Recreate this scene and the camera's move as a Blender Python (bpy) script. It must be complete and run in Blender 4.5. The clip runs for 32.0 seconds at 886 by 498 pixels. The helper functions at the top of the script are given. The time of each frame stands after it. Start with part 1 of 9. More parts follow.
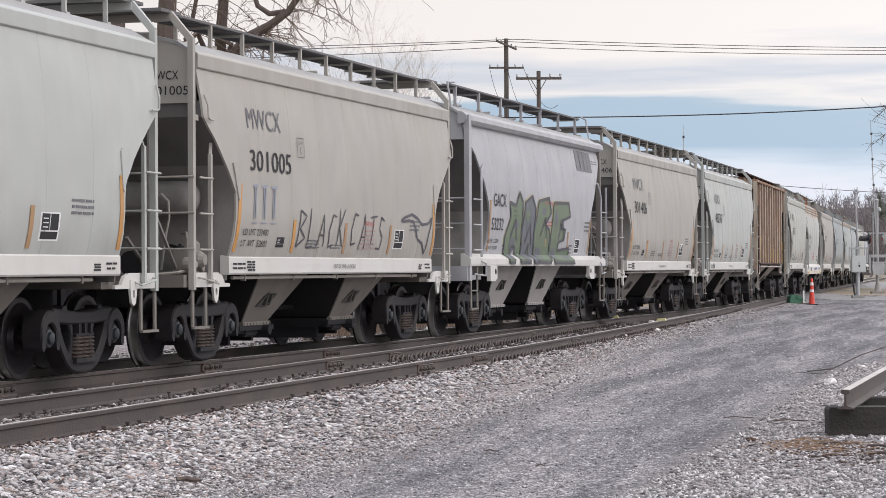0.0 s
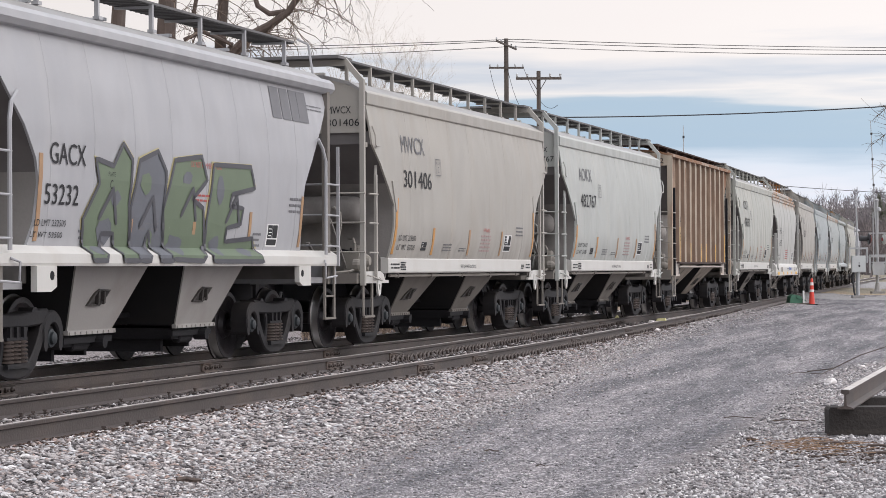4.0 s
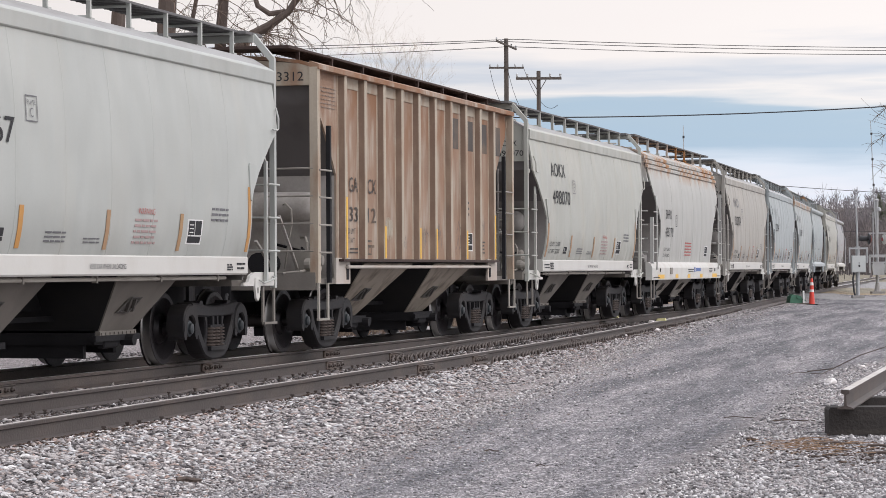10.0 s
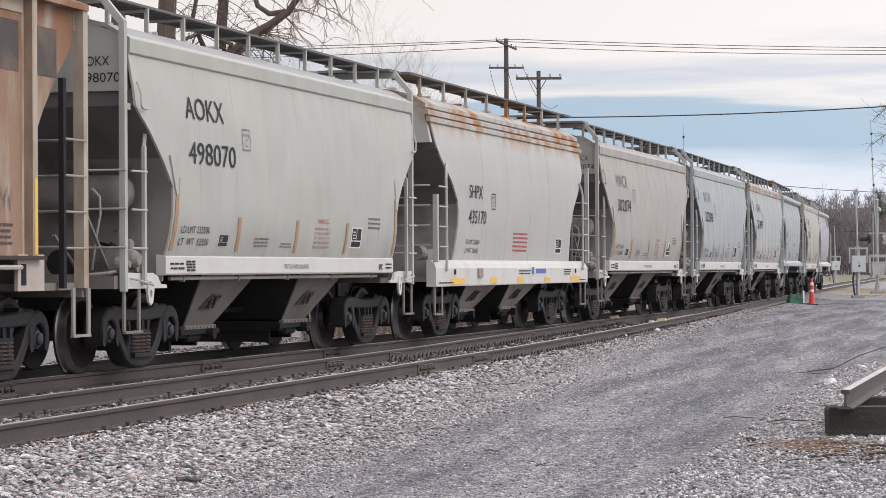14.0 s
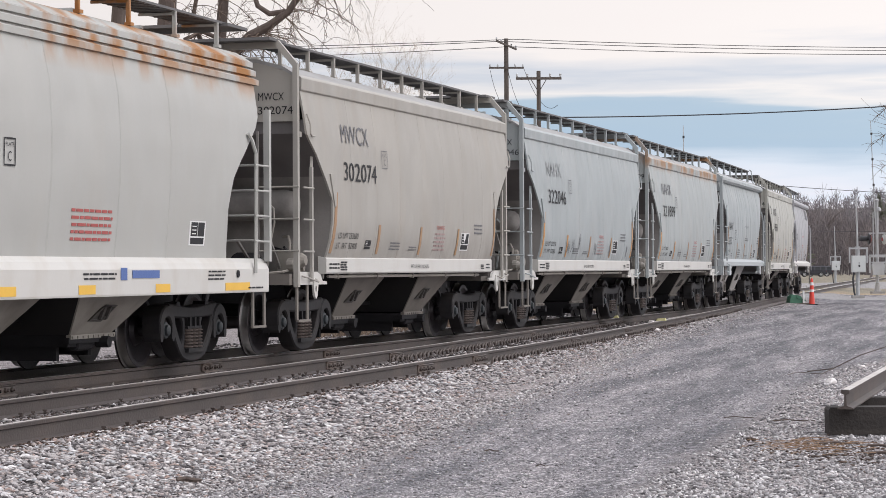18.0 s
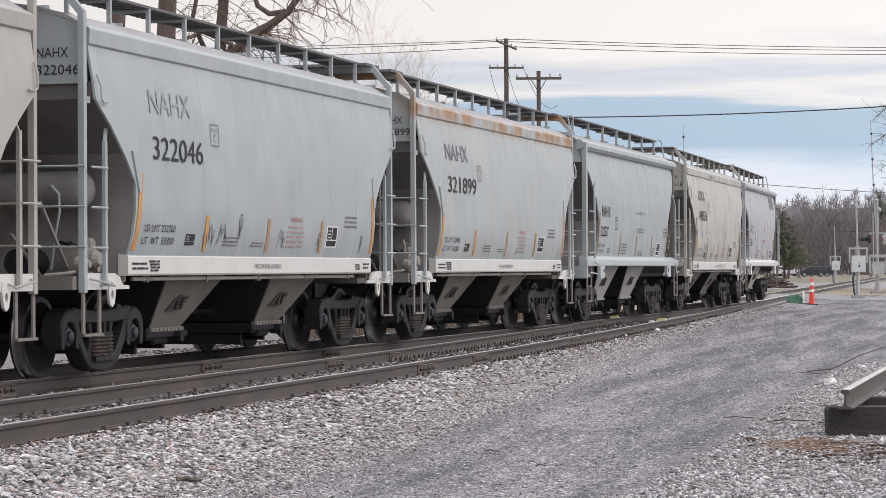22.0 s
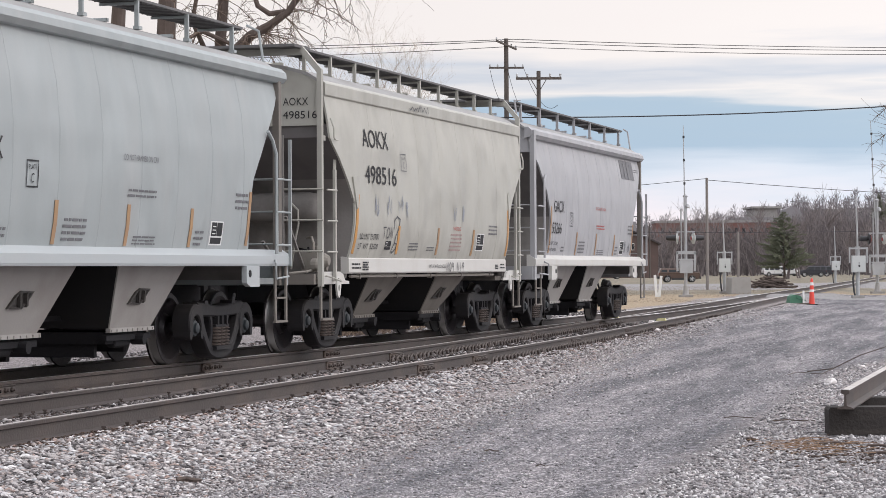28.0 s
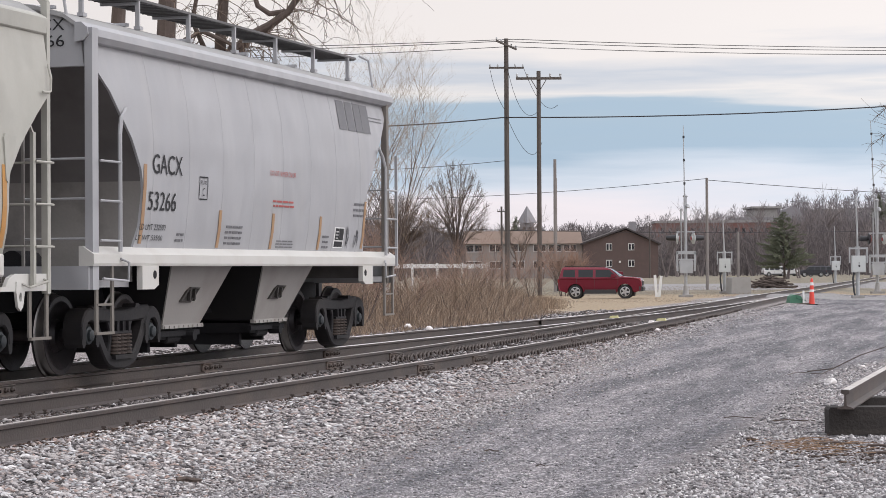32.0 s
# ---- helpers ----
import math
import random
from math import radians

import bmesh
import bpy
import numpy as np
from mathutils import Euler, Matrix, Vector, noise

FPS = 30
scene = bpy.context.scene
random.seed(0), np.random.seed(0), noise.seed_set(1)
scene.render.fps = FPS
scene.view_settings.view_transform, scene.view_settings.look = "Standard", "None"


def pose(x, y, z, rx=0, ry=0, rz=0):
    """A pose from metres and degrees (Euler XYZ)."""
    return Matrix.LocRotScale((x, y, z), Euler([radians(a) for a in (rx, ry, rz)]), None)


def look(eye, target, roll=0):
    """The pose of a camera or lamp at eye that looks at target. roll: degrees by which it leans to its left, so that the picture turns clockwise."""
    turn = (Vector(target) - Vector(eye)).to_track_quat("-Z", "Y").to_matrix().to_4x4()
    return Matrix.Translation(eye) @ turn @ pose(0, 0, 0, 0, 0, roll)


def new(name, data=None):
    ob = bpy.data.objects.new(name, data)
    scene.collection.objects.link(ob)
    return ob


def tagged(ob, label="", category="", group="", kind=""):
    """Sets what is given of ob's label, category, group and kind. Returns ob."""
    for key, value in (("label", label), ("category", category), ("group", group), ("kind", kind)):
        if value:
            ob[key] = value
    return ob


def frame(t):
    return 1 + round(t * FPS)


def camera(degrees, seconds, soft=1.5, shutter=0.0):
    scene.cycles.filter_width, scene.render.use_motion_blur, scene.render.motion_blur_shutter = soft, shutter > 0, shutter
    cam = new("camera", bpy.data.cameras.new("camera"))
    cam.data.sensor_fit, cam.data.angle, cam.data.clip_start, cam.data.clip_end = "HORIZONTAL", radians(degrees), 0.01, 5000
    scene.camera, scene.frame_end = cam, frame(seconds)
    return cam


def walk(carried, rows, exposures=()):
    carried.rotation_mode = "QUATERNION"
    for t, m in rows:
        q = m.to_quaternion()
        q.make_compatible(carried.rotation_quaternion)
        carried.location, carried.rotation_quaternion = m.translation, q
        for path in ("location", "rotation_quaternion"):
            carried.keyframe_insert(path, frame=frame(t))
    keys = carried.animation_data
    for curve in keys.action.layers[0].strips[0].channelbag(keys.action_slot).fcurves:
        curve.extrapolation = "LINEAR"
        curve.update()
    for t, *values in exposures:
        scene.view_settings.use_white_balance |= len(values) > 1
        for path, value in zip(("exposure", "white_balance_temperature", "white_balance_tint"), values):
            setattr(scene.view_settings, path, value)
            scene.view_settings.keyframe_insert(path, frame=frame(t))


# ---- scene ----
# A static camera beside a freight siding; rail tops lie at z = 0, the camera looks along +Y.
cam = camera(21.364, 32.0, soft=0.6)
EYE = look((0, 0, 1.174), (0, 100, 2.067), -0.333)
walk(cam, [(0, EYE), (32, EYE)], exposures=[(0, -0.035, 6450, 12.5), (29.5, -0.035, 6450, 12.5), (31, -0.07, 6450, 12.5), (32, -0.10, 6450, 12.5)])

# ---------------------------------------------------------------- light
SUN_EL, SUN_AZ = radians(42), radians(106)          # azimuth clockwise from +Y
sun = new("sun", bpy.data.lights.new("sun", "SUN"))
sun.data.energy, sun.data.angle, sun.data.color = 0.66, radians(30), (1.0, 0.95, 0.88)
to_sun = Vector((math.sin(SUN_AZ) * math.cos(SUN_EL), math.cos(SUN_AZ) * math.cos(SUN_EL), math.sin(SUN_EL)))
sun.matrix_basis = look(to_sun * 50, (0, 0, 0))


def make_world():
    w = bpy.data.worlds.new("sky")
    w.use_nodes = True
    nt = w.node_tree
    nt.nodes.clear()
    N, L = nt.nodes.new, nt.links.new
    out, bg = N("ShaderNodeOutputWorld"), N("ShaderNodeBackground")
    sky = N("ShaderNodeTexSky")
    sky.sky_type, sky.sun_disc = "NISHITA", False
    sky.sun_elevation, sky.sun_rotation = SUN_EL, SUN_AZ
    sky.air_density, sky.dust_density = 1.0, 1.5
    skys = N("ShaderNodeVectorMath")
    skys.operation = "SCALE"
    skys.inputs[3].default_value = 0.10
    L(sky.outputs[0], skys.inputs[0])
    co = N("ShaderNodeTexCoord")
    sep = N("ShaderNodeSeparateXYZ")
    L(co.outputs["Generated"], sep.inputs[0])
    # cloud deck, seen edge on: long thin streaks near the horizon
    mp = N("ShaderNodeMapping")
    mp.inputs["Scale"].default_value = (3.0, 3.0, 34.0)
    L(co.outputs["Generated"], mp.inputs[0])
    n1 = N("ShaderNodeTexNoise")
    n1.inputs["Scale"].default_value, n1.inputs["Detail"].default_value = 2.2, 6.0
    L(mp.outputs[0], n1.inputs["Vector"])
    add = N("ShaderNodeMath")
    add.operation = "MULTIPLY_ADD"
    add.inputs[1].default_value, add.inputs[2].default_value = 0.05, -0.025
    L(n1.outputs[0], add.inputs[0])
    el = N("ShaderNodeMath")
    el.operation = "ADD"
    L(sep.outputs[2], el.inputs[0])
    L(add.outputs[0], el.inputs[1])
    ramp = N("ShaderNodeValToRGB")
    cr = ramp.color_ramp
    cr.elements[0].position, cr.elements[0].color = 0.0, (0.98, 0.94, 0.98, 1)
    cr.elements[1].position, cr.elements[1].color = 1.0, (0.86, 0.87, 0.90, 1)
    for p, c in ((0.020, (1.12, 1.05, 1.09, 1)), (0.038, (0.86, 0.94, 1.05, 1)), (0.055, (0.49, 0.65, 0.81, 1)),
                 (0.070, (0.51, 0.66, 0.80, 1)), (0.077, (1.08, 1.03, 0.99, 1)), (0.086, (0.76, 0.80, 0.87, 1)),
                 (0.098, (1.12, 1.05, 1.0, 1)), (0.16, (1.10, 1.02, 0.97, 1)), (0.4, (0.9, 0.9, 0.92, 1))):
        e = cr.elements.new(p)
        e.color = c
    L(el.outputs[0], ramp.inputs[0])
    mix = N("ShaderNodeMix")
    mix.data_type = "RGBA"
    mix.inputs[0].default_value = 0.85
    L(skys.outputs[0], mix.inputs[6])
    L(ramp.outputs[0], mix.inputs[7])
    # an overcast sky is brighter overhead than at the horizon
    up = N("ShaderNodeMapRange")
    up.inputs[1].default_value, up.inputs[2].default_value = 0.12, 0.9
    up.inputs[3].default_value, up.inputs[4].default_value = 1.0, 2.0
    L(sep.outputs[2], up.inputs[0])
    dome = N("ShaderNodeVectorMath")
    dome.operation = "SCALE"
    L(mix.outputs[2], dome.inputs[0])
    L(up.outputs[0], dome.inputs[3])
    # and brighter on the sun's side than on the other
    dot = N("ShaderNodeVectorMath")
    dot.operation = "DOT_PRODUCT"
    dot.inputs[1].default_value = (math.sin(SUN_AZ), math.cos(SUN_AZ), 0)
    L(co.outputs["Generated"], dot.inputs[0])
    glow = N("ShaderNodeMapRange")
    glow.inputs[1].default_value, glow.inputs[2].default_value = -1.0, 1.0
    glow.inputs[3].default_value, glow.inputs[4].default_value = 0.62, 1.38
    L(dot.outputs["Value"], glow.inputs[0])
    wide = N("ShaderNodeVectorMath")
    wide.operation = "SCALE"
    L(dome.outputs[0], wide.inputs[0])
    L(glow.outputs[0], wide.inputs[3])
    L(wide.outputs[0], bg.inputs[0])
    bg.inputs[1].default_value = 1.06
    L(bg.outputs[0], out.inputs[0])
    scene.world = w


make_world()


# ---------------------------------------------------------------- materials
def lin(c):
    return tuple(c) + (1.0,) if len(c) == 3 else tuple(c)


def surface(name, base, rough=0.6, metal=0.0, var=0.18, scale=2.0, fine=45.0, bump=0.15, stain=None, amount=0.3,
            streak=(1.0, 1.0, 1.0), rust=None, random_tint=0.0, dent=0.0, spec=0.5):
    """Paint, metal, wood or stone: broad mottling, fine grain with relief, stains of another colour."""
    m = bpy.data.materials.new(name)
    m.use_nodes = True
    nt = m.node_tree
    N, L = nt.nodes.new, nt.links.new
    bs = nt.nodes["Principled BSDF"]
    bs.inputs["Roughness"].default_value, bs.inputs["Metallic"].default_value = rough, metal
    bs.inputs["Specular IOR Level"].default_value = spec
    co = N("ShaderNodeTexCoord")
    n1, n2 = N("ShaderNodeTexNoise"), N("ShaderNodeTexNoise")
    n1.inputs["Scale"].default_value, n1.inputs["Detail"].default_value = scale, 4.0
    n2.inputs["Scale"].default_value, n2.inputs["Detail"].default_value = fine, 3.0
    L(co.outputs["Object"], n1.inputs["Vector"])
    L(co.outputs["Object"], n2.inputs["Vector"])
    m1 = N("ShaderNodeMix")
    m1.data_type = "RGBA"
    m1.inputs[6].default_value = lin([c * (1 - var) for c in base])
    m1.inputs[7].default_value = lin([min(1, c * (1 + var)) for c in base])
    av = N("ShaderNodeMath")
    av.operation = "MULTIPLY_ADD"
    av.inputs[1].default_value = 0.35
    L(n2.outputs[0], av.inputs[0])
    sc = N("ShaderNodeMath")
    sc.operation = "MULTIPLY"
    sc.inputs[1].default_value = 0.65
    L(n1.outputs[0], sc.inputs[0])
    L(sc.outputs[0], av.inputs[2])
    L(av.outputs[0], m1.inputs[0])
    colour = m1.outputs[2]
    if stain:
        mp = N("ShaderNodeMapping")
        mp.inputs["Scale"].default_value = streak
        L(co.outputs["Object"], mp.inputs[0])
        n3 = N("ShaderNodeTexNoise")
        n3.inputs["Scale"].default_value, n3.inputs["Detail"].default_value = 1.6, 6.0
        L(mp.outputs[0], n3.inputs["Vector"])
        r = N("ShaderNodeMapRange")
        r.inputs[1].default_value, r.inputs[2].default_value = 0.48, 0.72
        r.inputs[3].default_value, r.inputs[4].default_value = 0.0, amount
        L(n3.outputs[0], r.inputs[0])
        m2 = N("ShaderNodeMix")
        m2.data_type = "RGBA"
        L(r.outputs[0], m2.inputs[0])
        L(colour, m2.inputs[6])
        m2.inputs[7].default_value = lin(stain)
        colour = m2.outputs[2]
    if rust:
        # rust runs along the roof edge: patches between two heights
        lo, hi, col, thr = rust
        sp = N("ShaderNodeSeparateXYZ")
        L(co.outputs["Object"], sp.inputs[0])
        mp2 = N("ShaderNodeMapping")
        mp2.inputs["Scale"].default_value = (1.3, 1.0, 0.8)
        L(co.outputs["Object"], mp2.inputs[0])
        n4 = N("ShaderNodeTexNoise")
        n4.inputs["Scale"].default_value, n4.inputs["Detail"].default_value = 1.5, 8.0
        L(mp2.outputs[0], n4.inputs["Vector"])
        rr = N("ShaderNodeMapRange")
        rr.inputs[1].default_value, rr.inputs[2].default_value = lo, hi
        L(sp.outputs[2], rr.inputs[0])
        mu = N("ShaderNodeMath")
        mu.operation = "MULTIPLY"
        L(rr.outputs[0], mu.inputs[0])
        r4 = N("ShaderNodeMapRange")
        r4.inputs[1].default_value, r4.inputs[2].default_value = thr, thr + 0.16
        L(n4.outputs[0], r4.inputs[0])
        L(r4.outputs[0], mu.inputs[1])
        m3 = N("ShaderNodeMix")
        m3.data_type = "RGBA"
        L(mu.outputs[0], m3.inputs[0])
        L(colour, m3.inputs[6])
        m3.inputs[7].default_value = lin(col)
        colour = m3.outputs[2]
    if random_tint:
        oi = N("ShaderNodeObjectInfo")
        hs = N("ShaderNodeHueSaturation")
        mr = N("ShaderNodeMapRange")
        mr.inputs[3].default_value, mr.inputs[4].default_value = 1 - random_tint, 1 + random_tint
        L(oi.outputs["Random"], mr.inputs[0])
        L(mr.outputs[0], hs.inputs["Value"])
        L(colour, hs.inputs["Color"])
        colour = hs.outputs[0]
    L(colour, bs.inputs["Base Color"])
    if bump:
        b = N("ShaderNodeBump")
        b.inputs["Strength"].default_value, b.inputs["Distance"].default_value = bump, 0.02
        L(n2.outputs[0], b.inputs["Height"])
        L(b.outputs[0], bs.inputs["Normal"])
        if dent:
            # thin sheet that has buckled a little between its seams
            mq = N("ShaderNodeMapping")
            mq.inputs["Scale"].default_value = (1.1, 1.0, 0.55)
            L(co.outputs["Object"], mq.inputs[0])
            n5 = N("ShaderNodeTexNoise")
            n5.inputs["Scale"].default_value, n5.inputs["Detail"].default_value = 1.3, 1.5
            L(mq.outputs[0], n5.inputs["Vector"])
            b2 = N("ShaderNodeBump")
            b2.inputs["Strength"].default_value, b2.inputs["Distance"].default_value = dent, 0.24
            L(n5.outputs[0], b2.inputs["Height"])
            L(b.outputs[0], b2.inputs["Normal"])
            L(b2.outputs[0], bs.inputs["Normal"])
    return m


def island(name, ramp, rough=0.9):
    """Loose stones, stems or leaves: each island takes its own tone from a ramp."""
    m = bpy.data.materials.new(name)
    m.use_nodes = True
    nt = m.node_tree
    N, L = nt.nodes.new, nt.links.new
    bs = nt.nodes["Principled BSDF"]
    bs.inputs["Roughness"].default_value = rough
    g = N("ShaderNodeNewGeometry")
    r = N("ShaderNodeValToRGB")
    els = r.color_ramp.elements
    els[0].position, els[0].color = ramp[0][0], lin(ramp[0][1])
    els[1].position, els[1].color = ramp[-1][0], lin(ramp[-1][1])
    for p, c in ramp[1:-1]:
        els.new(p).color = lin(c)
    L(g.outputs["Random Per Island"], r.inputs[0])
    co, n = N("ShaderNodeTexCoord"), N("ShaderNodeTexNoise")
    n.inputs["Scale"].default_value = 40.0
    L(co.outputs["Object"], n.inputs["Vector"])
    mx = N("ShaderNodeMix")
    mx.data_type, mx.blend_type = "RGBA", "MULTIPLY"
    mx.inputs[0].default_value = 0.5
    L(r.outputs[0], mx.inputs[6])
    L(n.outputs[0], mx.inputs[7])
    L(mx.outputs[2], bs.inputs["Base Color"])
    return m


GRIME = (0.17, 0.15, 0.13)
RUST = (0.30, 0.12, 0.045)
M_STEEL = surface("dark_cast_steel", (0.014, 0.013, 0.015), 0.62, 0.0, 0.5, 4, 22, 0.12, (0.036, 0.031, 0.029), 0.6, spec=0.35)
M_SPRING = surface("rusty_spring_steel", (0.085, 0.066, 0.058), 0.6, 0.1, 0.3, 6, 60, 0.2, (0.03, 0.026, 0.025), 0.5)
M_WHEEL = surface("brown_wheel_steel", (0.022, 0.019, 0.022), 0.45, 0.3, 0.35, 4, 50, 0.2, (0.055, 0.043, 0.038), 0.5)
M_TREAD = surface("polished_wheel_tread", (0.34, 0.33, 0.325), 0.30, 1.0, 0.1, 6, 80, 0.05)
M_CAP = surface("blue_grey_bearing_cap", (0.034, 0.041, 0.046), 0.5, 0.3, 0.3, 8, 60, 0.2)
M_UNDER = surface("sooty_underframe", (0.015, 0.0145, 0.017), 0.8, 0.0, 0.3, 3, 50, 0.2, spec=0.3)
M_GRATE = surface("galvanised_grating", (0.13, 0.127, 0.127), 0.7, 0.1, 0.25, 3, 80, 0.3)
M_ORANGE = surface("orange_reflector_tape", (0.50, 0.25, 0.07), 0.5, 0, 0.15, 6, 60, 0.05, (0.3, 0.2, 0.12), 0.4)
M_TAPE = surface("faded_brown_reflector_tape", (0.35, 0.215, 0.12), 0.6, 0, 0.2, 6, 60, 0.05, (0.40, 0.24, 0.10), 0.5)
M_YELLOW = surface("yellow_reflector_tape", (0.75, 0.45, 0.06), 0.5, 0, 0.1, 6, 60, 0.05)
M_BLACK = surface("black_stencil_paint", (0.018, 0.018, 0.021), 0.75, 0, 0.3, 8, 60, 0.0)
M_FADED = surface("faded_grey_stencil_paint", (0.14, 0.14, 0.15), 0.6, 0, 0.2, 8, 60, 0.0)
M_PALE = surface("pale_stencil_paint", (0.55, 0.57, 0.60), 0.6, 0, 0.1, 8, 60, 0.0)
M_REDTEXT = surface("red_stencil_paint", (0.40, 0.09, 0.08), 0.6, 0, 0.2, 8, 60, 0.0)
M_WHITE = surface("white_paint", (0.75, 0.75, 0.74), 0.5, 0, 0.06, 4, 60, 0.05, GRIME, 0.2)
M_SPRAY = surface("black_spray_paint", (0.06, 0.06, 0.07), 0.5, 0, 0.3, 5, 60, 0.0)
M_SPRAY_GREEN = surface("sage_green_spray_paint", (0.125, 0.165, 0.105), 0.55, 0, 0.2, 3, 60, 0.0)
M_SPRAY_SLATE = surface("slate_spray_paint", (0.115, 0.122, 0.14), 0.55, 0, 0.3, 3, 60, 0.0)
M_SPRAY_YELLOW = surface("yellow_spray_paint", (0.46, 0.41, 0.22), 0.55, 0, 0.2, 3, 60, 0.0)
M_RAIL = surface("weathered_rail_steel", (0.066, 0.054, 0.050), 0.6, 0.1, 0.3, 1.5, 40, 0.25, (0.115, 0.087, 0.072), 0.6)
M_JOINT = surface("rusty_joint_steel", (0.10, 0.085, 0.078), 0.6, 0.1, 0.35, 5, 60, 0.3, (0.16, 0.10, 0.07), 0.5)
M_RAILTOP = surface("worn_rail_head", (0.70, 0.68, 0.67), 0.30, 0.6, 0.12, 2, 50, 0.08)
M_RAILDULL = surface("dull_rail_head", (0.50, 0.465, 0.44), 0.40, 0.3, 0.2, 2, 50, 0.1, (0.25, 0.20, 0.17), 0.5, (1, 1, 1))
M_TIE = surface("weathered_sleeper_wood", (0.075, 0.065, 0.055), 0.9, 0, 0.4, 2, 35, 0.5, (0.15, 0.13, 0.11), 0.5, (1, 8, 8), None, 0.3)
M_BARK = surface("dark_bark", (0.095, 0.073, 0.063), 0.95, 0, 0.35, 2, 14, 0.8, (0.18, 0.145, 0.125), 0.5, (3, 3, 0.6))
M_TWIG = surface("bare_twigs", (0.16, 0.12, 0.095), 0.95, 0, 0.3, 0.8, 20, 0.0)
# paler, greyer copy of the twig colour, with distance haze mixed in
M_TWIG_FAR = surface("haze_grey_twigs", (0.175, 0.15, 0.148), 0.95, 0, 0.3, 0.8, 20, 0.0)
M_TWIG_WARM = surface("yellowish_twigs", (0.30, 0.22, 0.15), 0.95, 0, 0.3, 0.8, 20, 0.0)
M_POLE = surface("weathered_pole_wood", (0.085, 0.073, 0.067), 0.9, 0, 0.3, 1, 30, 0.4, (0.17, 0.14, 0.12), 0.5, (6, 6, 0.4))
M_GALV = surface("galvanised_steel", (0.42, 0.43, 0.44), 0.45, 0.6, 0.12, 4, 50, 0.1, (0.25, 0.24, 0.23), 0.3)
M_WIRE = surface("black_cable", (0.03, 0.03, 0.035), 0.7, 0, 0.1, 4, 50, 0.0)
M_CONCRETE = surface("grey_concrete", (0.32, 0.31, 0.30), 0.9, 0, 0.2, 1.5, 30, 0.3, (0.18, 0.17, 0.16), 0.4)
M_CONE = surface("orange_cone_plastic", (0.74, 0.07, 0.048), 0.45, 0, 0.1, 4, 60, 0.0)
M_LAMP_RED = surface("dark_red_lens", (0.20, 0.02, 0.02), 0.15, 0, 0.1, 4, 60, 0.0)
M_GREEN = surface("green_painted_steel", (0.05, 0.16, 0.10), 0.5, 0, 0.2, 4, 60, 0.1)
M_BRICK = surface("brown_brick_wall", (0.105, 0.074, 0.067), 0.9, 0, 0.2, 0.6, 6, 0.2, (0.16, 0.10, 0.09), 0.3)
M_SIDING = surface("grey_stucco_wall", (0.27, 0.25, 0.24), 0.9, 0, 0.15, 0.5, 8, 0.1)
M_ROOFTAN = surface("tan_brown_shingles", (0.20, 0.145, 0.115), 0.95, 0, 0.2, 0.8, 10, 0.3)
M_ROOFDARK = surface("dark_shingles", (0.07, 0.06, 0.06), 0.95, 0, 0.2, 0.8, 10, 0.3)
M_REDBRICK = surface("red_brick_wall", (0.20, 0.10, 0.085), 0.9, 0, 0.15, 0.2, 4, 0.1)
M_STONEWALL = surface("grey_stone_wall", (0.25, 0.24, 0.25), 0.9, 0, 0.15, 0.2, 4, 0.1)
M_TRIM = surface("white_window_trim", (0.65, 0.64, 0.62), 0.6, 0, 0.05, 2, 20, 0.0)
M_CARRED = surface("dark_red_car_paint", (0.155, 0.012, 0.026), 0.16, 0.1, 0.06, 1, 60, 0.0)
M_TYRE = surface("black_rubber", (0.025, 0.025, 0.027), 0.8, 0, 0.2, 8, 60, 0.1)
M_PLASTIC = surface("black_plastic", (0.03, 0.03, 0.033), 0.6, 0, 0.15, 8, 60, 0.1)
M_ALLOY = surface("silver_alloy", (0.55, 0.55, 0.56), 0.3, 0.9, 0.05, 8, 60, 0.0)
M_CARWHITE = surface("white_car_paint", (0.6, 0.6, 0.6), 0.25, 0, 0.05, 1, 60, 0.0)
M_CARDARK = surface("charcoal_car_paint", (0.05, 0.05, 0.06), 0.25, 0.2, 0.05, 1, 60, 0.0)
M_BOXGREY = surface("pale_equipment_box", (0.52, 0.54, 0.53), 0.5, 0.1, 0.06, 3, 40, 0.05, (0.35, 0.34, 0.33), 0.2)
M_LITTER = surface("white_paper", (0.8, 0.76, 0.75), 0.8, 0, 0.08, 10, 80, 0.1)
M_CONIFER = surface("dark_conifer_needles", (0.16, 0.175, 0.125), 0.9, 0, 0.5, 1.5, 8, 0.0)


def glass(name, tint):
    m = bpy.data.materials.new(name)
    m.use_nodes = True
    b = m.node_tree.nodes["Principled BSDF"]
    b.inputs["Base Color"].default_value = lin(tint)
    b.inputs["Roughness"].default_value = 0.06
    b.inputs["Specular IOR Level"].default_value = 0.35
    return m


